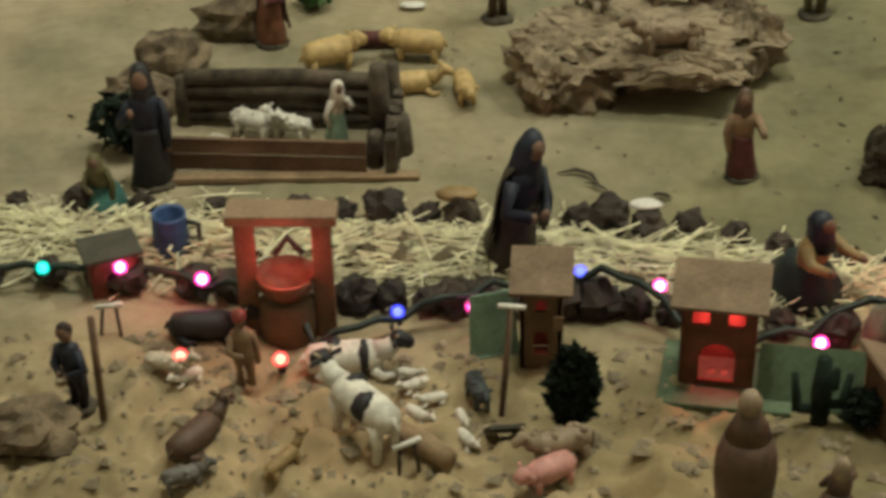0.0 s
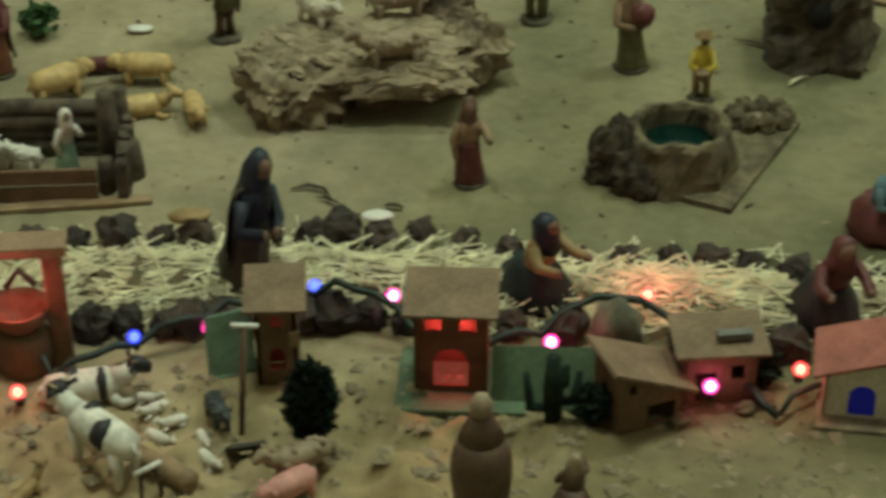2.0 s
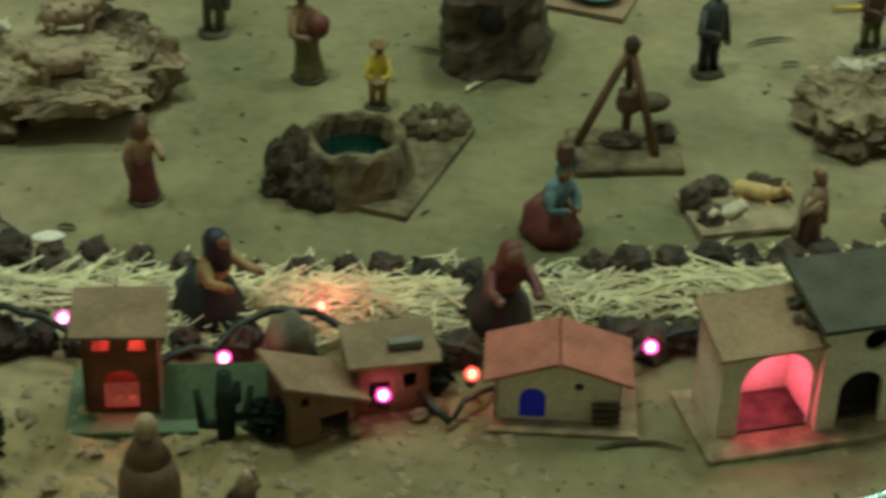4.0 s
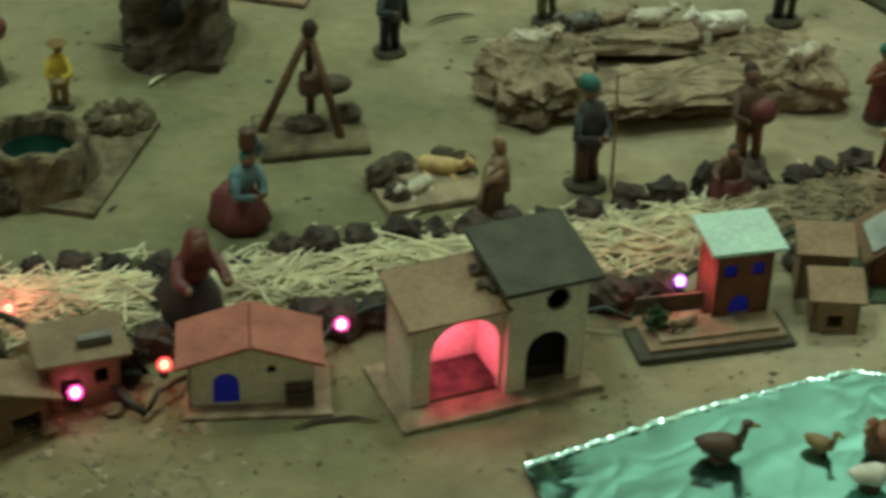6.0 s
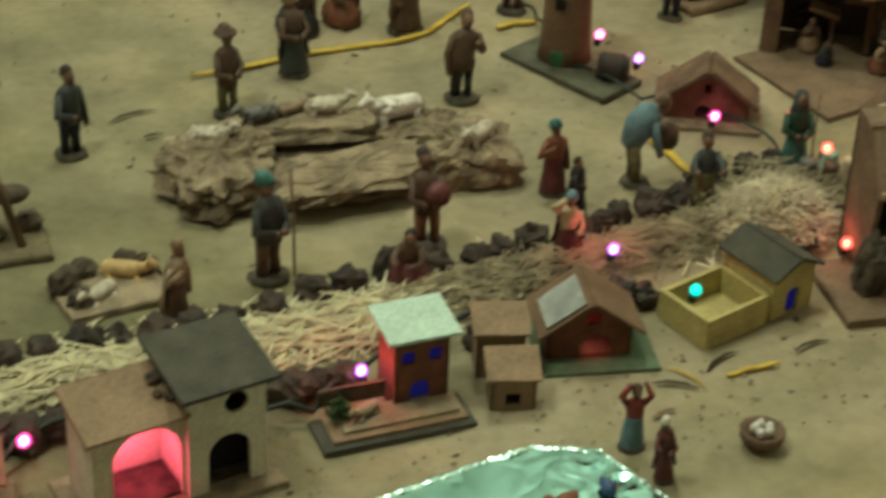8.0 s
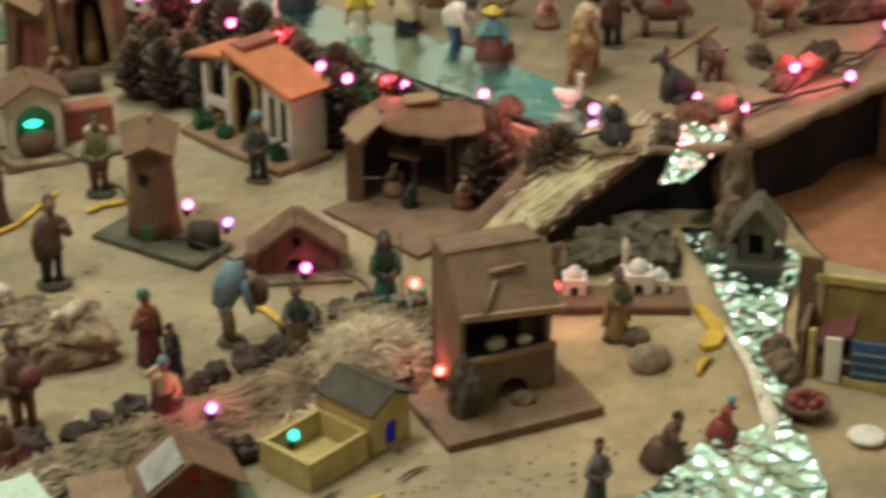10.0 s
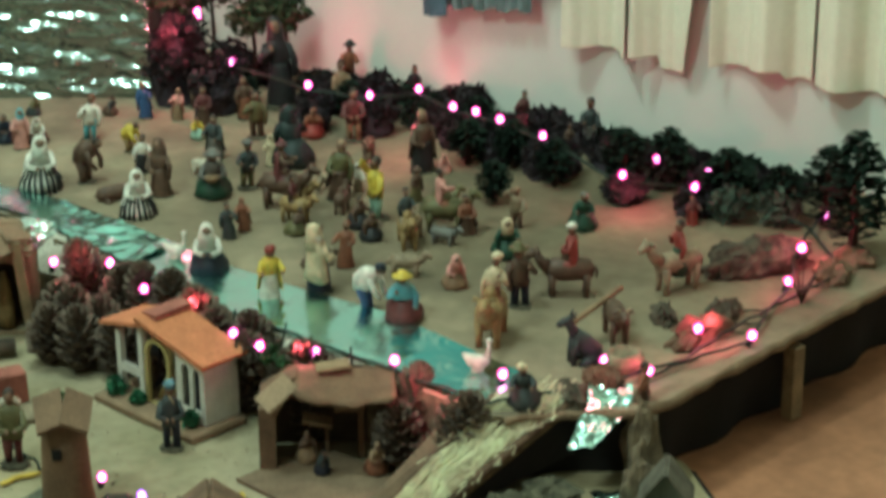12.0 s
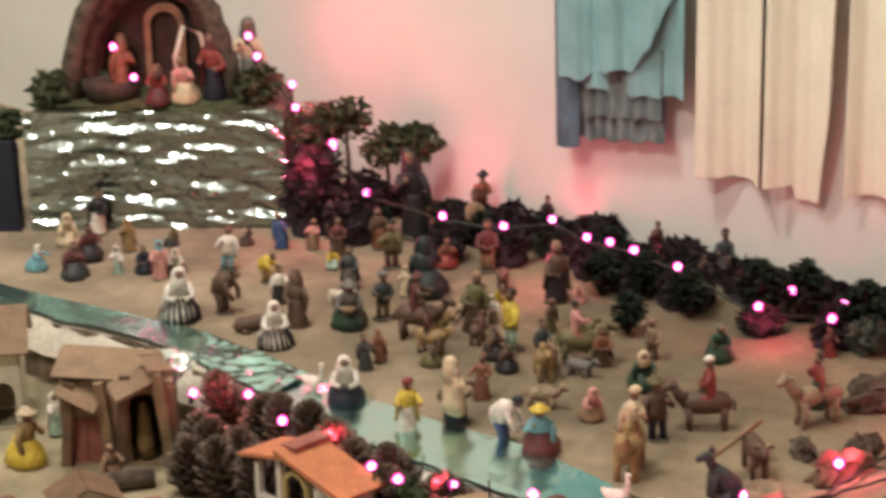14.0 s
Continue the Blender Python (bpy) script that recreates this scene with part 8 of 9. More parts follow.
part("front_board", Geo(6).box((0.010, -0.031, 0.003), (0.040, 0.004, 0.007), YELLOWP), t)
for k in range(7):
    part("disc", Geo(k).lathe([(0.0085, 0.002 + 0.0088 * k), (0.0095, 0.004 + 0.0088 * k), (0.0092, 0.0085 + 0.0088 * k), (0.0080, 0.0100 + 0.0088 * k)], CORK, 14, c=(0.030, 0.002), wob=0.06), t, "grey cork disc in a stack")
part("bow", rock_geo(152, (0.012, 0.009, 0.007), WHITE, 14, 8, 0.6), t, "white ribbon bow", pose(0.030, 0.004, 0.070))
part("tall_board", Geo(7).box((-0.044, 0.024, 0.036), (0.016, 0.006, 0.072), CARD_D, jitter=0.002), t, "tall dark brown board")
part("low_board", Geo(7).box((-0.042, -0.004, 0.018), (0.004, 0.046, 0.038), CARD_D, jitter=0.002), t, "dark brown side board")
thing("long_plank", "long yellow painted plank standing on edge", "plank", pose(1.182, 0.724, 0, 0, 0, 44), geo=Geo(8).box((0, 0, 0.021), (0.120, 0.006, 0.044), YELLOWP, jitter=0.002))
thing("paper_disc", "flat cream paper disc lying on the sand", "paper disc", pose(1.142, 0.722, 0.001), geo=Geo(8).lathe([(0.013, 0), (0.0138, 0.002), (0.012, 0.0035)], WHITE, 18))
for k, (dx, dy) in enumerate(((-0.062, -0.004), (-0.055, -0.024), (-0.050, -0.036))):
    p = pose(1.212, 0.794, 0, 0, 0, -54) @ Vector((dx, dy, 0))
    thing("rock", "rough brown rock beside the stall", "rock", pose(p.x, p.y, 0.005), geo=rock_geo(155 + k, (0.014, 0.011, 0.012), ROCK, 14, 8, 0.35))
t = thing("fruit_bowl", "brown wooden bowl with red fruit", "bowl", pose(1.130, 0.770, 0))
part("bowl", Geo().lathe([(0.008, 0), (0.016, 0.007), (0.018, 0.012), (0.016, 0.012), (0.010, 0.007), (0.002, 0.005)], WOOD, 16), t)
for k in range(7):
    part("fruit", Geo().ball((0.009 * math.cos(k * 0.9), 0.009 * math.sin(k * 0.9), 0.013), 0.0036, paint("red"), 8, 6), t)
figure(1.009, 0.780, 0.048, 40, "brown", "brown", "bare", "brown seated woman by the pool", style="kneel")
figure(0.939, 0.772, 0.052, -20, "slate", "grey", "bare", "grey figure by the pool with a pale stone", style="stand")
figure(1.065, 0.783, 0.034, 60, "red", "red", "cap:sky", "red kneeling figure with a blue cap", style="kneel")
# white tube painted in as the glare along the foil's edge
thing("rope", "white strip painting the glare on the stream's foil edge", "cord", geo=Geo().tube([(1.170, 0.893, 0.004), (1.160, 0.876, 0.005), (1.147, 0.849, 0.006), (1.138, 0.832, 0.006), (1.127, 0.813, 0.006), (1.114, 0.794, 0.006), (1.101, 0.775, 0.006), (1.080, 0.750, 0.004)], [0.0015, 0.0028, 0.0045, 0.0042, 0.0062, 0.0058, 0.0070, 0.003], CLOTH_W, 10, squash=0.55))
figure(0.985, 1.080, 0.068, -20, "teal", "green", "veil:slate", "dark teal robed figure with a staff beside the pots", extra="staff")
t = thing("pot_rack", "low rack with small pale pots", "pots", pose(0.985, 1.045, 0))
for k, (x, y, r) in enumerate(((-0.012, 0, 0.009), (0.010, 0.004, 0.008), (0.0, -0.012, 0.008), (0.018, -0.010, 0.007))):
    part("pot", Geo(k).lathe([(r * 0.6, 0), (r, 0.010), (r * 0.9, 0.020), (r * 0.7, 0.026), (r * 0.8, 0.028)], (paint("grey"), paint("mint"), paint("brown"), paint("cream"))[k], 12, c=(x, y)), t)

# ---- D: the terrace with its crowd ----
CROWD_RIVER = [
    (1.224, 1.712, 0.062, 10, "white", "white", "veil:white", "kneel", "stripes", "seated figure in a black and white striped skirt"),
    (1.185, 1.852, 0.074, 10, "white", "white", "veil:white", "kneel", "stripes", "seated figure in a black and white striped skirt"),
    (1.236, 1.840, 0.060, 60, "brown", "brown", "bare", "bend", "", "brown stooping figure on the terrace"),
    (1.275, 1.748, 0.066, -20, "brown", "brown", "veil:brown", "stand", "", "brown-cloaked figure behind the striped one"),
    (1.193, 1.527, 0.064, 0, "navy", "white", "veil:white", "kneel", "", "washerwoman in a blue skirt kneeling at the river"),
    (1.262, 1.595, 0.041, 0, "slate", "slate", "bare", "stand", "", "small grey-blue child on the terrace"),
    (1.287, 1.605, 0.037, 0, "rust", "rust", "bare:rust", "stand", "", "small rust-brown child on the terrace"),
    (1.318, 1.712, 0.066, 0, "green", "grey", "hat:grey", "kneel", "basket", "figure in dark green with a basket"),
    (1.362, 1.711, 0.058, 10, "olive", "slate", "turban:grey", "legs", "", "small man with a grey turban"),
    (1.447, 1.750, 0.078, 200, "dkteal", "dkteal", "veil:dkteal", "kneel", "", "dark teal cloaked kneeling figure"),
    (1.418, 1.618, 0.068, -10, "brown", "olive", "bare:tan", "stand", "", "bearded figure in brown on the terrace"),
    (1.412, 1.545, 0.073, -60, "mint", "yellow", "bare", "legs", "hand_brow", "man in a yellow vest shading his eyes"),
    (1.251, 1.421, 0.072, 120, "navy", "cream", "veil:cream", "stand", "lamb", "woman in a blue skirt carrying a white bundle"),
    (1.306, 1.454, 0.050, -20, "rust", "rust", "bare:rust", "stand", "", "rust-red robed figure beside the blue skirt"),
    (1.370, 1.496, 0.040, 10, "black", "brown", "bare", "kneel", "", "dark crouching figure on the terrace"),
    (1.258, 1.352, 0.056, 60, "blue", "white", "cap:navy", "bend", "", "man in a white shirt and blue trousers stooping at the river"),
]
CROWD_MID = [
    (1.269, 1.311, 0.060, 0, "wine", "sky", "hat:yellow", "kneel", "", "woman in a light blue blouse with a straw hat"),
    (1.357, 1.344, 0.042, 10, "tan", "pink", "veil:pink", "kneel", "", "pinkish seated figure on the terrace"),
    (1.456, 1.445, 0.046, 0, "brown", "rust", "bare", "stand", "", "rust-brown small standing figure"),
    (1.374, 1.268, 0.066, 10, "navy", "brown", "hat:olive", "legs", "", "man in brown walking beside the camel"),
    (1.200, 1.432, 0.058, 10, "white", "yellow", "cap:red", "stand", "", "figure in yellow with a red cap at the water"),
    (1.447, 1.373, 0.052, 0, "green", "green", "veil:cream", "kneel", "", "dark green seated figure with a cream veil"),
    (1.558, 1.382, 0.050, 0, "green", "green", "bare:grey", "kneel", "", "dark green figure on the far sand"),
    (1.313, 1.968, 0.058, 0, "sky", "white", "bare:rust", "legs", "", "figure in light blue on the terrace"),
    (1.236, 1.992, 0.050, 0, "pink", "pink", "veil:sky", "stand", "", "pink robed figure with a blue veil"),
    (1.232, 2.022, 0.042, 0, "navy", "navy", "bare", "kneel", "", "dark blue crouching figure"),
    (1.158, 2.058, 0.056, 0, "slate", "wine", "bare", "kneel", "", "dark red and grey kneeling figure"),
    (1.138, 2.115, 0.040, 60, "sky", "sky", "veil:white", "kneel", "", "pale blue draped figure lying low"),
    (1.408, 2.00, 0.046, 0, "blue", "blue", "bare:rust", "stand", "", "small blue robed figure before the foil"),
    (1.328, 1.902, 0.040, 60, "ochre", "yellow", "bare", "bend", "", "small yellow stooping figure"),
    (1.469, 1.850, 0.060, 0, "brown", "olive", "bare", "legs", "", "olive-brown shepherd near the shrubs"),
    (1.416, 1.895, 0.032, 0, "mint", "yellow", "bare", "kneel", "", "small yellow and mint figure"),
    (1.549, 1.768, 0.066, 0, "tan", "wine", "bare", "legs", "", "man in a wine red tunic near the mound"),
    (1.520, 1.81, 0.045, 0, "red", "rust", "bare:rust", "kneel", "", "bright rust-red kneeling figure by the mound"),
    (1.385, 2.140, 0.078, 0, "wine", "brown", "bare:tan", "stand", "", "wine red bearded figure before the foil"),
    (1.285, 2.272, 0.080, 20, "tan", "ochre", "bare", "stand", "staff", "ochre figure before the silver foil"),
    (1.26, 2.20, 0.060, -10, "white", "black", "bare", "stand", "", "small black and white figure before the foil"),
    (1.33, 2.19, 0.055, 0, "slate", "olive", "bare", "stand", "", "grey-green figure before the foil"),
    (1.21, 2.18, 0.05, 0, "cream", "cream", "veil:cream", "kneel", "", "cream draped figure at the foil"),
    (1.445, 1.93, 0.05, 0, "brown", "wine", "bare", "stand", "", "dark red figure near the shrubs"),
    (1.50, 1.92, 0.055, 20, "rust", "brown", "bare", "stand", "", "brown robed figure near the shrubs"),
    (1.236, 1.102, 0.048, -10, "slate", "slate", "cap:cream", "kneel", "", "grey-blue seated figure with a cream headscarf"),
]
CROWD_BACK = [
    (1.204, 2.110, 0.056, 20, "black", "wine", "bare", "kneel", "", "seated figure in dark red with a black lap"),
    (1.208, 2.043, 0.036, 0, "mint", "white", "veil:white", "stand", "", "small white and mint figure on the terrace"),
    (1.258, 2.111, 0.044, 10, "ochre", "ochre", "veil:ochre", "stand", "", "ochre draped figure before the foil"),
    (1.309, 2.096, 0.030, 40, "slate", "olive", "bare", "kneel", "", "small dark crouching figure before the foil"),
    (1.260, 1.996, 0.040, 0, "brown", "white", "veil:white", "kneel", "", "white and brown mother holding a child"),
    (1.383, 2.039, 0.028, 60, "brown", "slate", "bare", "kneel", "", "dark figure bent low on the sand"),
    (1.434, 1.970, 0.040, -20, "tan", "pink", "bare:tan", "stand", "", "pinkish tan figure near the shrubs"),
    (1.300, 1.830, 0.046, 10, "black", "white", "bare", "stand", "", "figure in white and black behind the striped skirt"),
    (1.388, 1.816, 0.054, -10, "grey", "slate", "bare", "stand", "", "grey figure with a pale apron"),
    (1.425, 1.758, 0.036, 0, "cream", "cream", "veil:cream", "stand", "", "small pale draped figure"),
    (1.542, 1.630, 0.074, 20, "black", "brown", "bare:tan", "stand", "", "brown figure with a wide dark skirt"),
]
CROWD_FRONT = [
    (1.561, 1.613, 0.026, 0, "pink", "pink", "veil:pink", "kneel", "", "small pink bundled figure"),
    (1.384, 1.534, 0.042, 30, "black", "brown", "bare", "kneel", "", "black and brown crouching figure"),
    (1.507, 1.428, 0.048, -20, "brown", "fawn", "bare:tan", "legs", "hand_brow", "fawn man with a raised arm"),
    (1.654, 1.318, 0.034, 10, "red", "wine", "bare:red", "stand", "", "red robed figure under the small trees"),
    (1.447, 1.622, 0.034, 0, "fawn", "white", "veil:white", "stand", "", "small pale figure beside the turbaned man"),
    (1.322, 1.560, 0.036, 50, "olive", "brown", "bare", "kneel", "", "olive-brown figure resting on the sand"),
    (1.478, 1.560, 0.040, 30, "olive", "brown", "hat:brown", "stand", "", "brown drover with a hat beside his camel"),
]
for x, y, h, r, a, b, hd, st, ex, lb in CROWD_RIVER + CROWD_MID + CROWD_BACK + CROWD_FRONT:
    figure(x, y, h * (0.90 if st == "kneel" else 1.0), r - 35, a, b, hd, lb, style=st, extra=ex, z=TZ, bulk=1.18)
rider(1.427, 1.260, 0.050, -128, "brown", "camel", "navy", "red", "turban:white", "rider in red and navy on a brown camel")
rider(1.303, 1.226, 0.057, -50, "ochre", "camel", "rust", "cream", "turban:cream", "rider with a cream turban on a rusty camel", saddle="rust")
rider(1.358, 1.635, 0.050, 40, "brown", "camel", "wine", "brown", "hat:wine", "rider in wine red on a dark camel", saddle="wine")
rider(1.389, 1.460, 0.042, -30, "ochre", "camel", "navy", "slate", "bare", "rider in navy on an ochre camel", saddle="navy")
rider(1.446, 1.470, 0.046, 50, "olive", "camel", "rust", "pink", "bare", "rider in pink on an olive camel", saddle="rust")
rider(1.517, 1.204, 0.052, -100, "fawn", "horse", "green", "red", "bare", "rider in red and green on a tan horse", saddle="green")
rider(1.341, 1.589, 0.036, 20, "ochre", "camel", "brown", "wine", "bare", "small rider in dark red on an ochre camel", saddle="brown")
animal(1.232, 1.772, 0.042, 80, "brown", "lying", "brown ox lying beside the striped figure", "ox", TZ, name="toy_ox")
g = Geo(9)
g.tube([(0, 0.30, 0.06), (0, 0.24, 0.24), (0, 0.05, 0.46), (0, -0.12, 0.66)], [0.16, 0.22, 0.19, 0.12], paint("slate"), 10)
g.tube([(0, -0.08, 0.60), (0, -0.20, 0.80), (0, -0.24, 0.90)], [0.11, 0.09, 0.10], paint("slate"), 9)
g.tube([(0, -0.18, 0.92), (0, -0.34, 0.90), (0, -0.46, 0.84)], [0.10, 0.08, 0.05], paint("slate"), 8)
for sx in (-1, 1):
    g.tube([(sx * 0.09, -0.10, 0.55), (sx * 0.09, -0.16, 0.28), (sx * 0.09, -0.16, 0.0)], [0.09, 0.06, 0.055], paint("slate"), 7)
    g.tube([(sx * 0.14, 0.22, 0.16), (sx * 0.20, 0.02, 0.10), (sx * 0.18, -0.06, 0.03)], [0.12, 0.09, 0.05], paint("slate"), 7)
    g.tube([(sx * 0.06, -0.16, 0.98), (sx * 0.08, -0.12, 1.10)], [0.04, 0.012], paint("slate"), 6)
thing("toy_dog", "dark grey dog sitting upright at the terrace edge", "dog", pose(1.330, 1.136, TZ - 0.001, 0, 0, 250) @ Matrix.Diagonal((0.048, 0.048, 0.048, 1)), geo=g)
animal(1.392, 1.156, 0.046, -30, "brown", "cow", "rusty brown ox yoked to a wooden beam", "ox", TZ, name="toy_ox")
for x, y, L, r, c in ((1.372, 1.628, 0.034, 20, "ochre"), (1.402, 1.470, 0.034, -60, "fawn"), (1.462, 1.500, 0.036, 70, "olive"), (1.398, 1.585, 0.030, 130, "brown")):
    animal(x, y, L, r, c, "camel", f"small {c} camel resting among the crowd", "camel", TZ, name="toy_camel")
animal(1.34, 1.40, 0.034, 40, "fawn", "sheep", "fawn sheep on the terrace", "sheep", TZ, name="toy_sheep")
animal(1.285, 1.475, 0.030, 80, "brown", "lying", "brown dog lying on the terrace", "dog", TZ, name="toy_dog")
animal(1.40, 1.66, 0.036, 60, "fawn", "lying", "fawn calf lying on the terrace", "calf", TZ, name="toy_calf")
animal(1.42, 1.44, 0.03, 20, "grey", "sheep", "grey sheep behind the camel", "sheep", TZ, name="toy_sheep")
animal(1.52, 1.70, 0.034, -40, "brown", "cow", "brown ox near the mound", "ox", TZ, name="toy_ox")
animal(1.35, 1.78, 0.028, 30, "wool", "sheep", "white lamb on the terrace", "lamb", TZ, name="toy_lamb")
g = Geo(1).tube([(-0.045, 0, 0.030), (0.04, 0.01, 0.034)], 0.0028, WOOD_L, 7)
thing("yoke_beam", "pale wooden beam laid across the ox", "beam", pose(1.385, 1.165, TZ, 0, 0, 10), geo=g)
g = Geo(4).lathe([(0.018, 0), (0.019, 0.010), (0.017, 0.018), (0.012, 0.019), (0.010, 0.004)], CORK, 18, wob=0.1)
thing("stone_basin", "pale round stone basin at the terrace edge", "basin", pose(1.350, 1.102, TZ - 0.001), geo=g)
for x, y, s in ((1.245, 1.176, 0.026), (1.185, 1.575, 0.024)):
    g = Geo(3)
    C = paint("white")
    m = Matrix.Diagonal((s, s, s, 1))
    g.tube([(0, 0.5, 0.62), (0, 0.2, 0.42), (0, -0.15, 0.36), (0, -0.4, 0.48)], [0.05, 0.24, 0.28, 0.12], C, 9, m)
    g.tube([(0, -0.3, 0.5), (0, -0.42, 0.8), (0, -0.38, 1.1)], [0.12, 0.08, 0.07], C, 8, m)
    g.ball((0, -0.42, 1.16), (0.09, 0.13, 0.09), C, 8, 6, at=m)
    g.lathe([(0.22, 0.0), (0.24, 0.06), (0.12, 0.16)], C, 10, at=m)
    thing("toy_goose", "white goose on the teal foil river", "goose", pose(x, y, TZ + 0.003, 0, 0, 40), geo=g)
for k, (x, y, rx, ry, rz) in enumerate(((1.448, 1.106, 0.036, 0.016, 0.018), (1.500, 1.126, 0.020, 0.014, 0.014), (1.653, 1.127, 0.024, 0.018, 0.014), (1.456, 1.160, 0.018, 0.012, 0.012), (1.31, 1.085, 0.020, 0.014, 0.016), (1.272, 1.085, 0.020, 0.012, 0.014), (1.70, 1.14, 0.022, 0.016, 0.012))):
    thing("rock", "reddish brown bark rock on the terrace", "rock", pose(x, y, TZ + rz * 0.2, 0, 0, 20 * k), "terrace rocks", geo=bark_slab(160 + k, (rx * 0.95, ry * 0.95, rz * 0.95), BARK if k % 2 else WOOD, 26, 10, 0.42, 0.75))
rng = random.Random(5)
for k, (x, y) in enumerate(((1.48, 1.10), (1.50, 1.105), (1.53, 1.12), (1.575, 1.115), (1.62, 1.12))):
    twig(x, y, rng.uniform(0, 180), 0.035, 0.0014, WOOD_D, "dry dark twig at the terrace edge", z=TZ + 0.003)
t = thing("bare_shrub", "leafless dark twig shrub on the terrace edge", "shrub", pose(1.585, 1.105, TZ))
for k in range(9):
    a = k * 0.7
    part("branch", Geo(k).tube([(0, 0, 0), (0.006 * math.cos(a), 0.006 * math.sin(a), 0.014), (0.016 * math.cos(a), 0.016 * math.sin(a), 0.026 + 0.008 * (k % 3))], [0.0013, 0.001, 0.0005], WOOD_D, 5), t)

# river fence and black cable
cable("river_cable", "black cable running along the river edge", [(0.99, 2.22, TZ + .008), (1.046, 2.02, TZ + .006), (1.072, 1.925, TZ + .004), (1.115, 1.81, TZ + .006), (1.134, 1.69, TZ + .005), (1.13, 1.54, TZ + .006), (1.147, 1.42, TZ + .005), (1.166, 1.306, TZ + .006), (1.19, 1.19, TZ + .005), (1.206, 1.115, TZ + .005), (1.24, 1.10, TZ + .008), (1.29, 1.075, TZ + .006), (1.40, 1.075, TZ + .006), (1.52, 1.10, TZ + .006), (1.66, 1.12, TZ + .006), (1.72, 1.22, TZ + .01), (1.70, 1.36, TZ + .02)], 0.0016, CABLE, 0.002, 7)
for k, (x, y) in enumerate(((1.128, 1.47), (1.14, 1.40), (1.158, 1.345), (1.163, 1.30), (1.175, 1.26), (1.118, 1.60), (1.120, 1.66))):
    thing("fence_peg", "short dark peg leaning at the river edge", "peg", pose(x - 0.004, y, TZ - 0.004, rng.uniform(-14, 14), rng.uniform(-16, 16), 0), "river pegs", geo=Geo(k).tube([(0, 0, -0.004), (0, 0, 0.022)], [0.0014, 0.0010], CABLE, 6))
vs, fs = [], []
for i in range(80):
    y = 1.24 + 0.86 * i / 79
    x = interp(-y, [(-p[1], p[0]) for p in FRONT][0:12])
    for j in range(7):
        k = j / 6
        vs.append((x + 0.006 - 0.022 * k + 0.006 * noise.noise(Vector((y * 60, k * 2, 0))), y, TZ + 0.003 - 0.035 * k ** 1.6 + 0.005 * noise.noise(Vector((y * 45, k * 3, 2)))))
for i in range(79):
    for j in range(6):
        a = i * 7 + j
        fs.append((a, a + 7, a + 8, a + 1))
thing("bank_cloth", "crumpled white cloth hanging over the river bank", "cloth", geo=Geo().add(vs, fs, CLOTH_W))
thing("foil_scrap", "crumpled silver foil scrap at the barn roof", "foil", pose(1.075, 1.665, 0.098), geo=rock_geo(170, (0.022, 0.018, 0.012), FOIL_SILVER, 18, 10, 0.6))

RIDGE = [(1.511, 1.964, 0.125), (1.525, 1.824, 0.125), (1.569, 1.763, 0.118), (1.629, 1.747, 0.118), (1.616, 1.667, 0.118), (1.625, 1.637, 0.118), (1.627, 1.597, 0.118), (1.625, 1.522, 0.118), (1.638, 1.409, 0.100), (1.701, 1.422, 0.100), (1.721, 1.363, 0.100), (1.670, 1.333, 0.100)]
# dark mound, trees and shepherds at the wall
MOUND = [(1.563, 2.166, 0.034, 0.030, 0.080), (1.495, 1.968, 0.040, 0.030, 0.058), (1.59, 1.885, 0.030, 0.025, 0.036), (1.624, 1.818, 0.028, 0.024, 0.046), (1.645, 1.70, 0.034, 0.026, 0.040), (1.640, 1.605, 0.034, 0.030, 0.034), (1.645, 1.53, 0.032, 0.030, 0.030), (1.70, 1.76, 0.040, 0.030, 0.030), (1.73, 1.64, 0.035, 0.035, 0.024), (1.72, 1.50, 0.030, 0.03, 0.018), (1.56, 2.04, 0.040, 0.03, 0.05)]
for k, (x, y, rx, ry, rz) in enumerate(MOUND):
    t = thing("brush_mound", "dark bristly brush heaped over crumpled paper at the wall", "brush", pose(x, y, TZ, 0, 0, 25 * k), "mounds")
    part("paper", rock_geo(180 + k, (rx * 0.9, ry * 0.9, rz * 0.75), MOSS, 24, 12, 0.35), t, "dark purple-grey paper", pose(0, 0, rz * 0.25))
    part("brush", leafy_geo(300 + k, (rx * 1.05, ry * 1.05, rz * 0.62), 420, 0.008, BRUSH, WOOD_D), t, "dark dry brush")
for k, (x, y, z) in enumerate(RIDGE):
    t = thing("brush_clump", "dark dry brush heaped under the garland", "brush", pose(x + 0.012, y + 0.008, TZ, 0, 0, 50 * k), "brush along the wall")
    h = (z - TZ) * 0.5
    part("twig_core", rock_geo(460 + k, (0.022, 0.020, h * 0.9), MOSS, 16, 9, 0.4), t, at=pose(0, 0, h * 0.5))
    part("brush", leafy_geo(480 + k, (0.028, 0.024, h * 0.9), 300, 0.0075, BRUSH if k % 3 else LEAF_D), t)
HEDGE = [(1.585, 2.10), (1.64, 1.95), (1.68, 1.82), (1.715, 1.69), (1.735, 1.60), (1.755, 1.52), (1.775, 1.43), (1.80, 1.32)]
rng = random.Random(88)
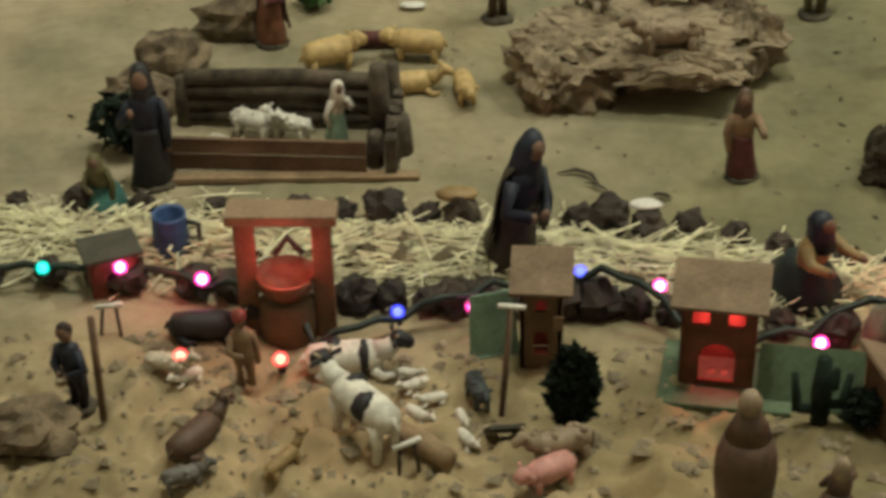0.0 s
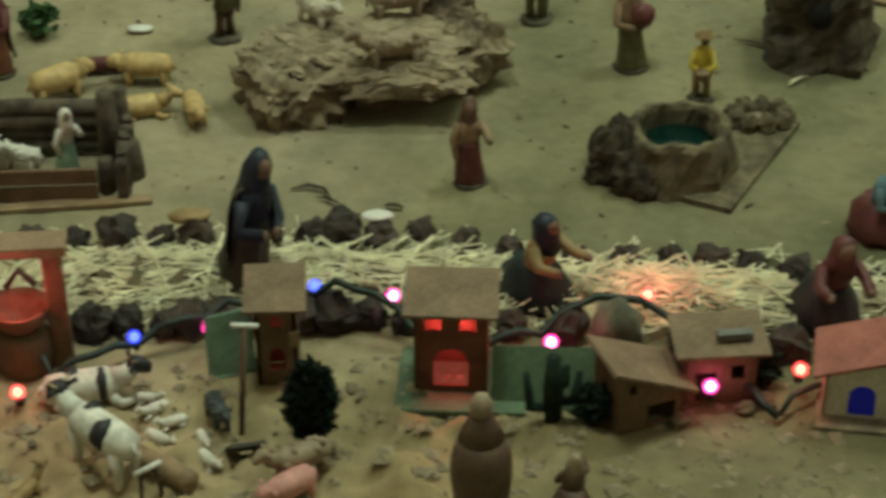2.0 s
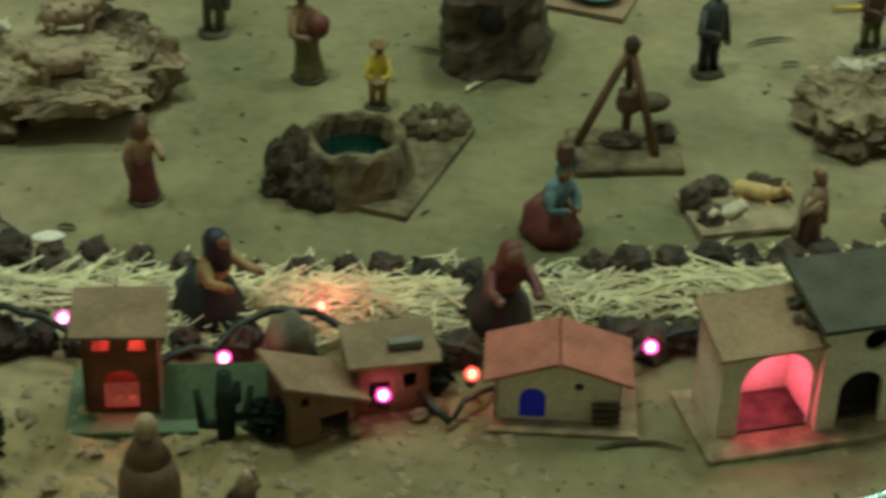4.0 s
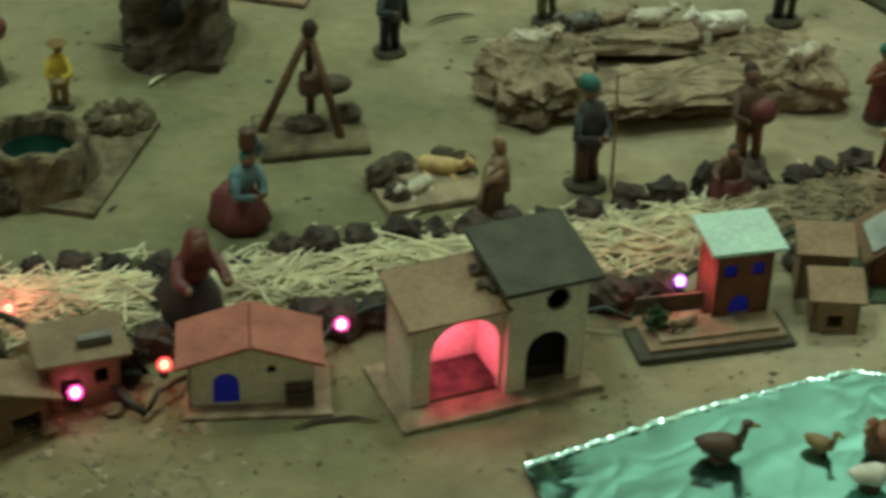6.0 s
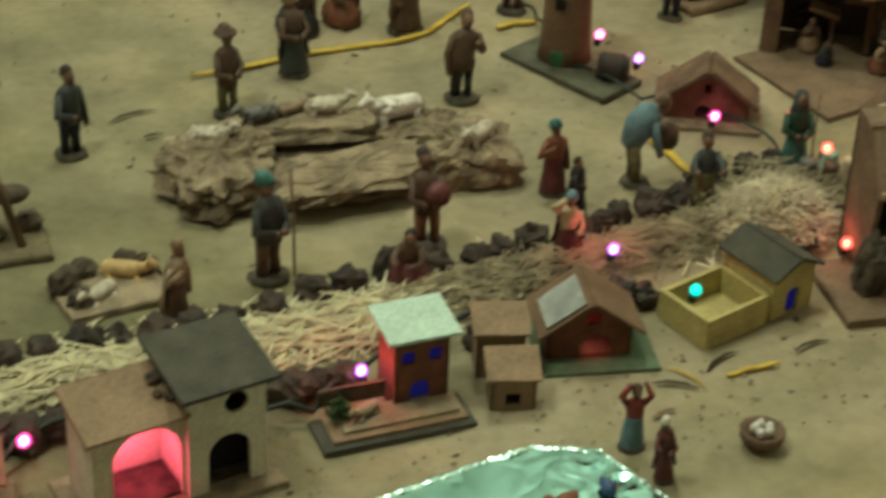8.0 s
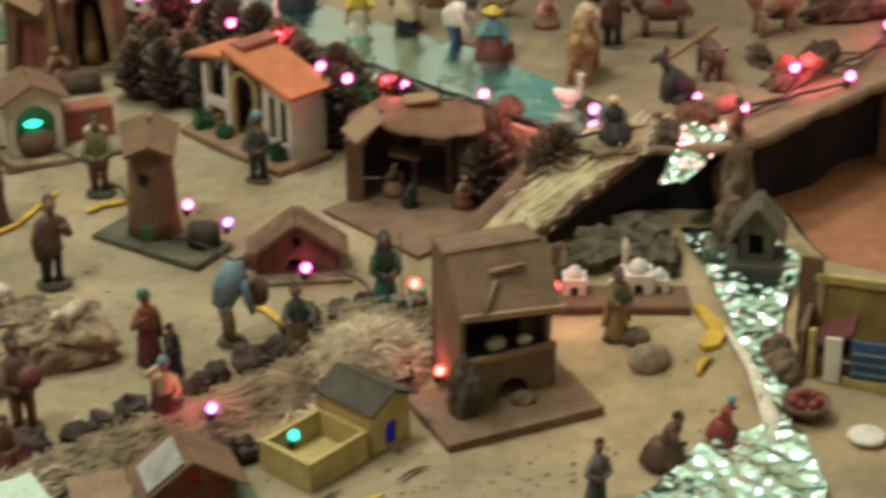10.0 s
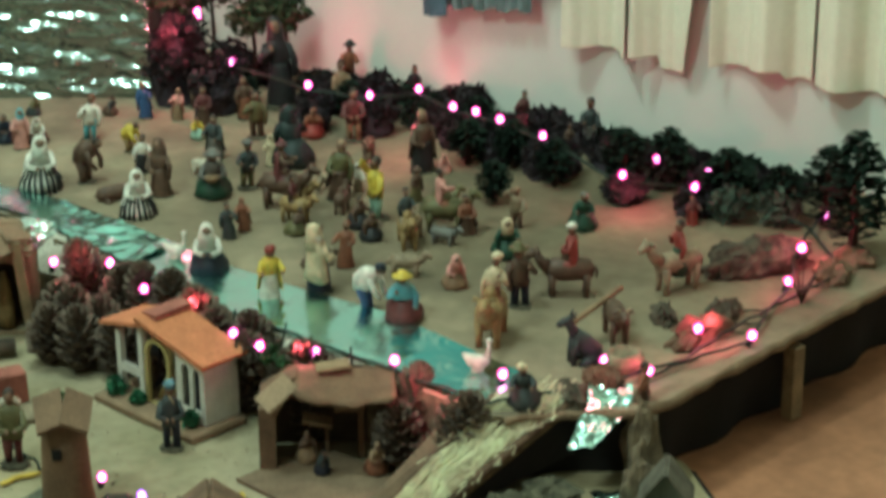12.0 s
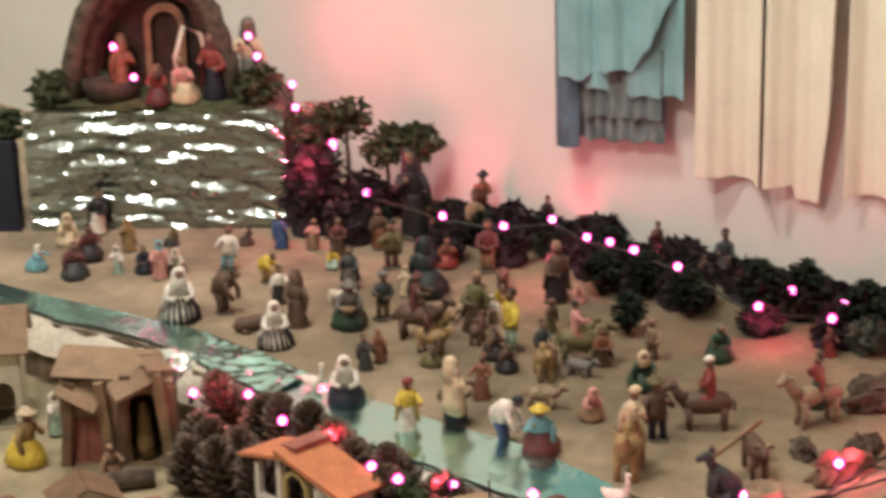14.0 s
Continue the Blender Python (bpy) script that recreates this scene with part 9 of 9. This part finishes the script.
for k in range(24):
    u = k / 23 * (len(HEDGE) - 1)
    n = min(int(u), len(HEDGE) - 2)
    p = Vector(HEDGE[n]).lerp(Vector(HEDGE[n + 1]), u - n)
    w, h = rng.uniform(0.026, 0.034), rng.uniform(0.008, 0.014)
    t = thing("brush_clump", "dark dry brush lying along the foot of the wall", "brush", pose(p.x + rng.uniform(-.012, .006), p.y, TZ, 0, 0, rng.uniform(0, 360)), "brush along the wall")
    part("twig_core", rock_geo(400 + k, (w * 0.8, w * 0.7, h), MOSS, 16, 9, 0.4), t, at=pose(0, 0, h * 0.4))
    part("brush", leafy_geo(420 + k, (w * 1.1, w, h), 300, 0.0075, BRUSH if k % 3 else LEAF_D), t)
for k, (x, y, h, w) in enumerate(((1.687, 1.457, 0.063, 0.050), (1.713, 1.417, 0.067, 0.054), (1.715, 1.330, 0.066, 0.054), (1.738, 1.272, 0.058, 0.048), (1.715, 1.155, 0.128, 0.066), (1.76, 1.23, 0.085, 0.055), (1.650, 1.665, 0.056, 0.045), (1.630, 1.575, 0.054, 0.045), (1.626, 1.502, 0.052, 0.042), (1.541, 1.505, 0.045, 0.04), (1.60, 1.845, 0.045, 0.04), (1.60, 1.62, 0.05, 0.045))):
    t = thing("conifer", "small dark green bristly toy conifer", "tree", pose(x, y, TZ, 0, 0, 40 * k), "conifers")
    part("trunk", Geo().tube([(0, 0, -0.004), (0, 0, h * 0.5), (0, 0, h)], [w * 0.10, w * 0.07, 0.001], WOOD_D, 6), t)
    part("crown", conifer_geo(200 + k, h, w), t)
for k, (x, y, s) in enumerate(((1.69, 1.30, 0.022), (1.72, 1.26, 0.024), (1.745, 1.34, 0.02))):
    thing("shrub", "grey-green shrub with pale leaf tips", "shrub", pose(x, y, TZ), "pale shrubs", geo=leafy_geo(210 + k, (s, s, s * 0.9), 260, 0.006, mat("pale_leaf", (0.055, 0.080, 0.055), 0.8, scale=90, vary=0.5), WOOD_D))
thing("fallen_log", "rough dark log lying at the terrace edge", "log", pose(1.618, 1.190, TZ + 0.010, 0, 0, -14), geo=bark_slab(171, (0.056, 0.022, 0.018), BARK, 48, 14, 0.35, 0.7))
for x, y, h, r, a, b, hd, st, z, lb in ((1.561, 1.930, 0.114, 10, "black", "black", "veil:black", "stand", TZ, "large dark hooded figure at the mound"), (1.388, 2.141, 0.082, 20, "wine", "brown", "veil:brown", "stand", TZ, "tall dark red robed figure before the foil"), (1.348, 2.202, 0.070, 0, "brown", "olive", "bare", "stand", TZ, "brown robed figure before the foil"), (1.478, 1.994, 0.060, 40, "brown", "black", "bare", "bend", TZ, "dark stooping figure beside the foil"), (1.668, 1.940, 0.064, 0, "wine", "rust", "hat:black", "legs", TZ, "red-clad man with a black hat at the wall"), (1.694, 1.840, 0.050, 0, "tan", "black", "bare", "stand", TZ, "figure in black and tan at the wall"), (1.733, 1.562, 0.066, 0, "grey", "slate", "bare", "stand", TZ, "slim grey figure at the wall"), (1.728, 1.675, 0.048, 0, "brown", "wine", "bare", "stand", TZ, "brown figure by the mound"), (1.716, 1.580, 0.034, 0, "brown", "brown", "bare", "stand", TZ, "small brown child by the mound"), (1.60, 1.86, 0.07, 0, "wine", "tan", "bare", "legs", TZ, "figure in red trousers before the mound")):
    figure(x, y, h, r - 35, a, b, hd, lb, style=st, z=z)

# foil grotto with the holy family on top
t = thing("foil_grotto", "square block wrapped in crinkled silver foil", "grotto", None)
GA, GB = Vector((1.205, 2.272, 0)), Vector((1.462, 2.071, 0))
gd = (GB - GA).normalized()
gn = Vector((-gd.y, gd.x, 0))
vs, fs = [], []
NU, NV = 130, 90
for i in range(NU):
    u = i / (NU - 1)
    for j in range(NV):
        w = j / (NV - 1)
        z = TZ - 0.002 + 0.155 * w
        p = GA.lerp(GB, u)
        f = z * 36 + 5.5 * max(0.0, u - 0.62) + 1.2 * noise.noise(Vector((u * 3.2, z * 12, 0.5))) + 0.32 * noise.noise(Vector((u * 8, z * 28, 2.5)))
        h = 0.0075 * abs((f % 1.0) * 2 - 1) * (0.7 + 0.6 * noise.noise(Vector((u * 6, z * 25, 9.0)))) + 0.004 * noise.noise(Vector((u * 5, z * 70, 3.0))) + 0.0022 * noise.noise(Vector((u * 9, z * 130, 7.0))) + 0.0012 * noise.noise(Vector((u * 18, z * 150, 1.0)))
        p = p - gn * (h + 0.004)
        vs.append((p.x, p.y, z))
for i in range(NU - 1):
    for j in range(NV - 1):
        a = i * NV + j
        fs.append((a, a + NV, a + NV + 1, a + 1))
part("foil_front", Geo().add(vs, fs, FOIL_GROTTO, True), t, "crinkled silver foil sheet")
mid = (GA + GB) / 2 + gn * 0.075
ga = math.degrees(math.atan2(gd.y, gd.x))
part("block", Geo(2).box((0, 0, 0.076), ((GB - GA).length - 0.004, 0.13, 0.152), GREYROOF), t, at=pose(mid.x, mid.y, TZ, 0, 0, ga))
top = TZ + 0.152


def on_top(u, w, z=0.0):
    p = GA.lerp(GB, u) + gn * w
    return p.x, p.y, top + z


part("moss", rock_geo(230, (0.15, 0.06, 0.012), mat("moss", (0.06, 0.075, 0.03), 0.95, scale=90, vary=0.5), 30, 10, 0.4), t, "green moss on top", pose(*on_top(0.5, 0.06), 0, 0, ga))
sh = thing("cave_shrine", "dark bark cave sheltering the holy group", "shrine", pose(*on_top(0.48, 0.06), 0, 0, ga))
for k, (w_, h_, y_, r_) in enumerate(((0.100, 0.170, -0.020, 0.016), (0.092, 0.160, 0.004, 0.020), (0.086, 0.150, 0.028, 0.020))):
    pts = [(w_ * math.cos(math.pi * i / 14) + 0.006 * noise.noise(Vector((i * 0.8, k, 0))), y_ + 0.008 * noise.noise(Vector((i * 0.6, k, 5))), h_ * math.sin(math.pi * i / 14) ** 0.8) for i in range(15)]
    part("arch_branch", Geo(k).tube(pts, [r_ * (0.75 + 0.5 * noise.noise(Vector((i * 1.3, k * 2, 1))) ** 2 + 0.1 * (i % 2)) for i in range(15)], BARK, 9), sh, "curved bark branch of the cave")
part("back", Geo().plate([(0.088 * math.cos(math.pi * i / 12), 0.150 * math.sin(math.pi * i / 12)) for i in range(13)], [], 0.006, WOOD_D), sh, "dark back of the cave", pose(0, 0.030, 0))
part("panel", Geo().plate(arch(0.014, 0.052, 0.120, 0.001, 10), [arch(0.014, 0.036, 0.108, 0.002, 10)], 0.006, WOOD_L), sh, "pale arched panel", pose(0, 0.018, 0))
part("twig_hoop", Geo(4).tube([(0.040, -0.026, 0.0), (0.034, -0.028, 0.060), (0.046, -0.028, 0.100), (0.066, -0.026, 0.090), (0.078, -0.024, 0.040), (0.082, -0.022, 0.0)], [0.004, 0.0035, 0.003, 0.003, 0.0035, 0.004], CLOTH_W, 7), sh, "white bent hoop")
thing("cradle_boat", "dark oval basket beside the shrine", "basket", pose(*on_top(0.33, 0.03), 0, 0, ga), geo=Geo(3).lathe([(0.028, 0.004), (0.036, 0.02), (0.038, 0.034), (0.034, 0.034), (0.024, 0.014)], WOOD_D, 16, 0.6))
for u, w, h, a, b, hd, st, lb in ((0.36, 0.05, 0.085, "rust", "rust", "veil:rust", "stand", "orange-robed figure at the shrine"), (0.52, 0.012, 0.058, "wine", "red", "veil:brown", "kneel", "kneeling figure in red before the shrine"), (0.62, 0.02, 0.066, "cream", "pink", "bare:tan", "kneel", "kneeling figure in cream and pink"), (0.73, 0.028, 0.090, "navy", "red", "veil:wine", "stand", "standing figure in red and navy at the shrine"), (0.86, 0.05, 0.105, "grey", "cream", "veil:grey", "stand", "tall grey angel figure beside the shrine")):
    figure(*on_top(u, w)[:2], h, -35, a, b, hd, lb, style=st, z=top + 0.004)
for k, (u, w, s) in enumerate(((-0.10, 0.02, 0.034), (0.10, 0.03, 0.030), (0.20, 0.07, 0.028), (0.90, 0.03, 0.030), (1.10, 0.02, 0.036), (1.22, 0.05, 0.034), (1.38, 0.03, 0.034), (1.50, 0.05, 0.030))):
    x, y, z = on_top(u, w)
    hi = top if u < 1.0 else TZ + 0.085 - 0.02 * (u - 1.0)
    b_ = thing("shrub", "leafy green shrub beside the foil grotto", "shrub", pose(x, y, (top if 0 <= u <= 1 else TZ)), "grotto shrubs")
    lift = 0.0 if 0 <= u <= 1 else (0.115 if u < 1.3 else 0.085) - s * 0.5
    part("stem", Geo(k).tube([(0, 0, -0.004), (0.004, 0.002, lift * 0.6 + 0.01), (0, 0, lift + s)], [0.004, 0.003, 0.0015], WOOD_D, 6), b_)
    part("leaves", leafy_geo(240 + k, (s * 1.1, s * 0.8, s * 0.8), 240, 0.009, mat("tree_leaf", (0.050, 0.072, 0.030), 0.8, scale=90, vary=0.6)), b_, at=pose(0, 0, lift))
t = thing("brush_mound", "tall dark brush heap below the shrubs", "brush", pose(1.475, 2.03, TZ), "mounds")
part("paper", rock_geo(250, (0.030, 0.024, 0.07), MOSS, 24, 14, 0.3), t, at=pose(0, 0, 0.02))
part("brush", leafy_geo(330, (0.040, 0.032, 0.055), 620, 0.009, BRUSH, WOOD_D), t)
thing("dark_cloth", "dark blue cloth hanging beside the grotto", "cloth", pose(1.17, 2.30, TZ, 0, 0, ga), geo=Geo(3).box((0, 0, 0.055), (0.06, 0.02, 0.12), paint("navy"), jitter=0.006))

# pink garland along the wall and the river
PINK_WALL = [(1.470, 2.060, 0.250), (1.470, 2.055, 0.222), (1.500, 2.020, 0.178), (1.545, 2.092, 0.150), (1.511, 1.964, 0.125), (1.525, 1.824, 0.125), (1.569, 1.763, 0.118), (1.629, 1.747, 0.118), (1.616, 1.667, 0.118), (1.625, 1.637, 0.118), (1.627, 1.597, 0.118), (1.625, 1.522, 0.118), (1.638, 1.409, 0.100), (1.701, 1.422, 0.100), (1.721, 1.363, 0.100), (1.670, 1.333, 0.100)]
PINK_RIVER = [(1.076, 1.625, 0.078), (1.117, 1.587, 0.078), (1.108, 1.508, 0.078), (1.115, 1.365, 0.078), (1.118, 1.327, 0.078), (1.149, 1.285, 0.078), (1.192, 1.226, 0.078), (1.246, 1.143, 0.078), (1.333, 1.108, 0.078), (1.348, 1.068, 0.078), (1.452, 1.110, 0.078), (1.472, 1.063, 0.078), (1.593, 1.130, 0.078), (1.674, 1.189, 0.078), (1.758, 1.229, 0.078), (1.716, 1.378, 0.078), (1.640, 1.157, 0.092), (1.434, 1.094, 0.085), (1.435, 2.100, 0.310), (1.440, 2.090, 0.285), (1.300, 2.200, 0.300), (1.310, 2.170, 0.265)]
for x, y, z in PINK_WALL + PINK_RIVER:
    bulb(x, y, z, "pink", 0.0032, 30)
cable("garland_cable", "dark garland cable with pink bulbs along the wall", [(1.430, 2.110, 0.310), (1.450, 2.090, 0.270), (1.470, 2.058, 0.220), (1.500, 2.020, 0.165), (1.511, 1.964, 0.119), (1.525, 1.824, 0.119), (1.569, 1.763, 0.112), (1.629, 1.747, 0.112), (1.616, 1.667, 0.112), (1.625, 1.637, 0.112), (1.627, 1.597, 0.112), (1.625, 1.522, 0.112), (1.638, 1.409, 0.090), (1.716, 1.378, 0.076), (1.750, 1.230, 0.076), (1.674, 1.189, 0.074), (1.593, 1.130, 0.072), (1.470, 1.065, 0.072), (1.350, 1.070, 0.072)], 0.0016, CABLE, 0.002, 9)
WALL_GLOW = [(*on_wall(s_, off, z_), pw) for s_, off, z_, pw in ((-0.56, 0.060, 0.120, 0.10), (-0.38, 0.050, 0.092, 0.14), (-0.24, 0.060, 0.086, 0.11), (-0.12, 0.070, 0.082, 0.09), (-0.03, 0.050, 0.080, 0.07), (0.10, 0.045, 0.080, 0.10), (-0.30, 0.22, 0.130, 0.20), (0.00, 0.20, 0.105, 0.22), (-0.60, 0.20, 0.170, 0.10))]
for x, y, z, pw in WALL_GLOW + [(1.49, 2.06, .235, 0.18), (1.560, 2.165, .275, 0.20), (1.448, 2.012, .17, 0.40), (1.58, 2.03, .16, 0.16), (1.674, 1.175, .105, 0.15), (1.580, 1.118, .092, 0.08), (1.640, 1.152, .098, 0.10), (1.430, 1.088, .094, 0.05), (1.452, 1.092, .092, 0.11), (1.345, 1.075, .088, 0.035), (1.285, 1.062, .100, 0.03), (1.092, 1.58, .092, 0.10), (1.112, 1.43, .086, 0.24), (1.138, 1.29, .084, 0.34), (1.182, 1.160, .092, 0.12), (1.30, 2.18, .29, 0.14)]:
    lamp_at("pink_glow", x, y, z, (1.0, 0.10, 0.16), pw)
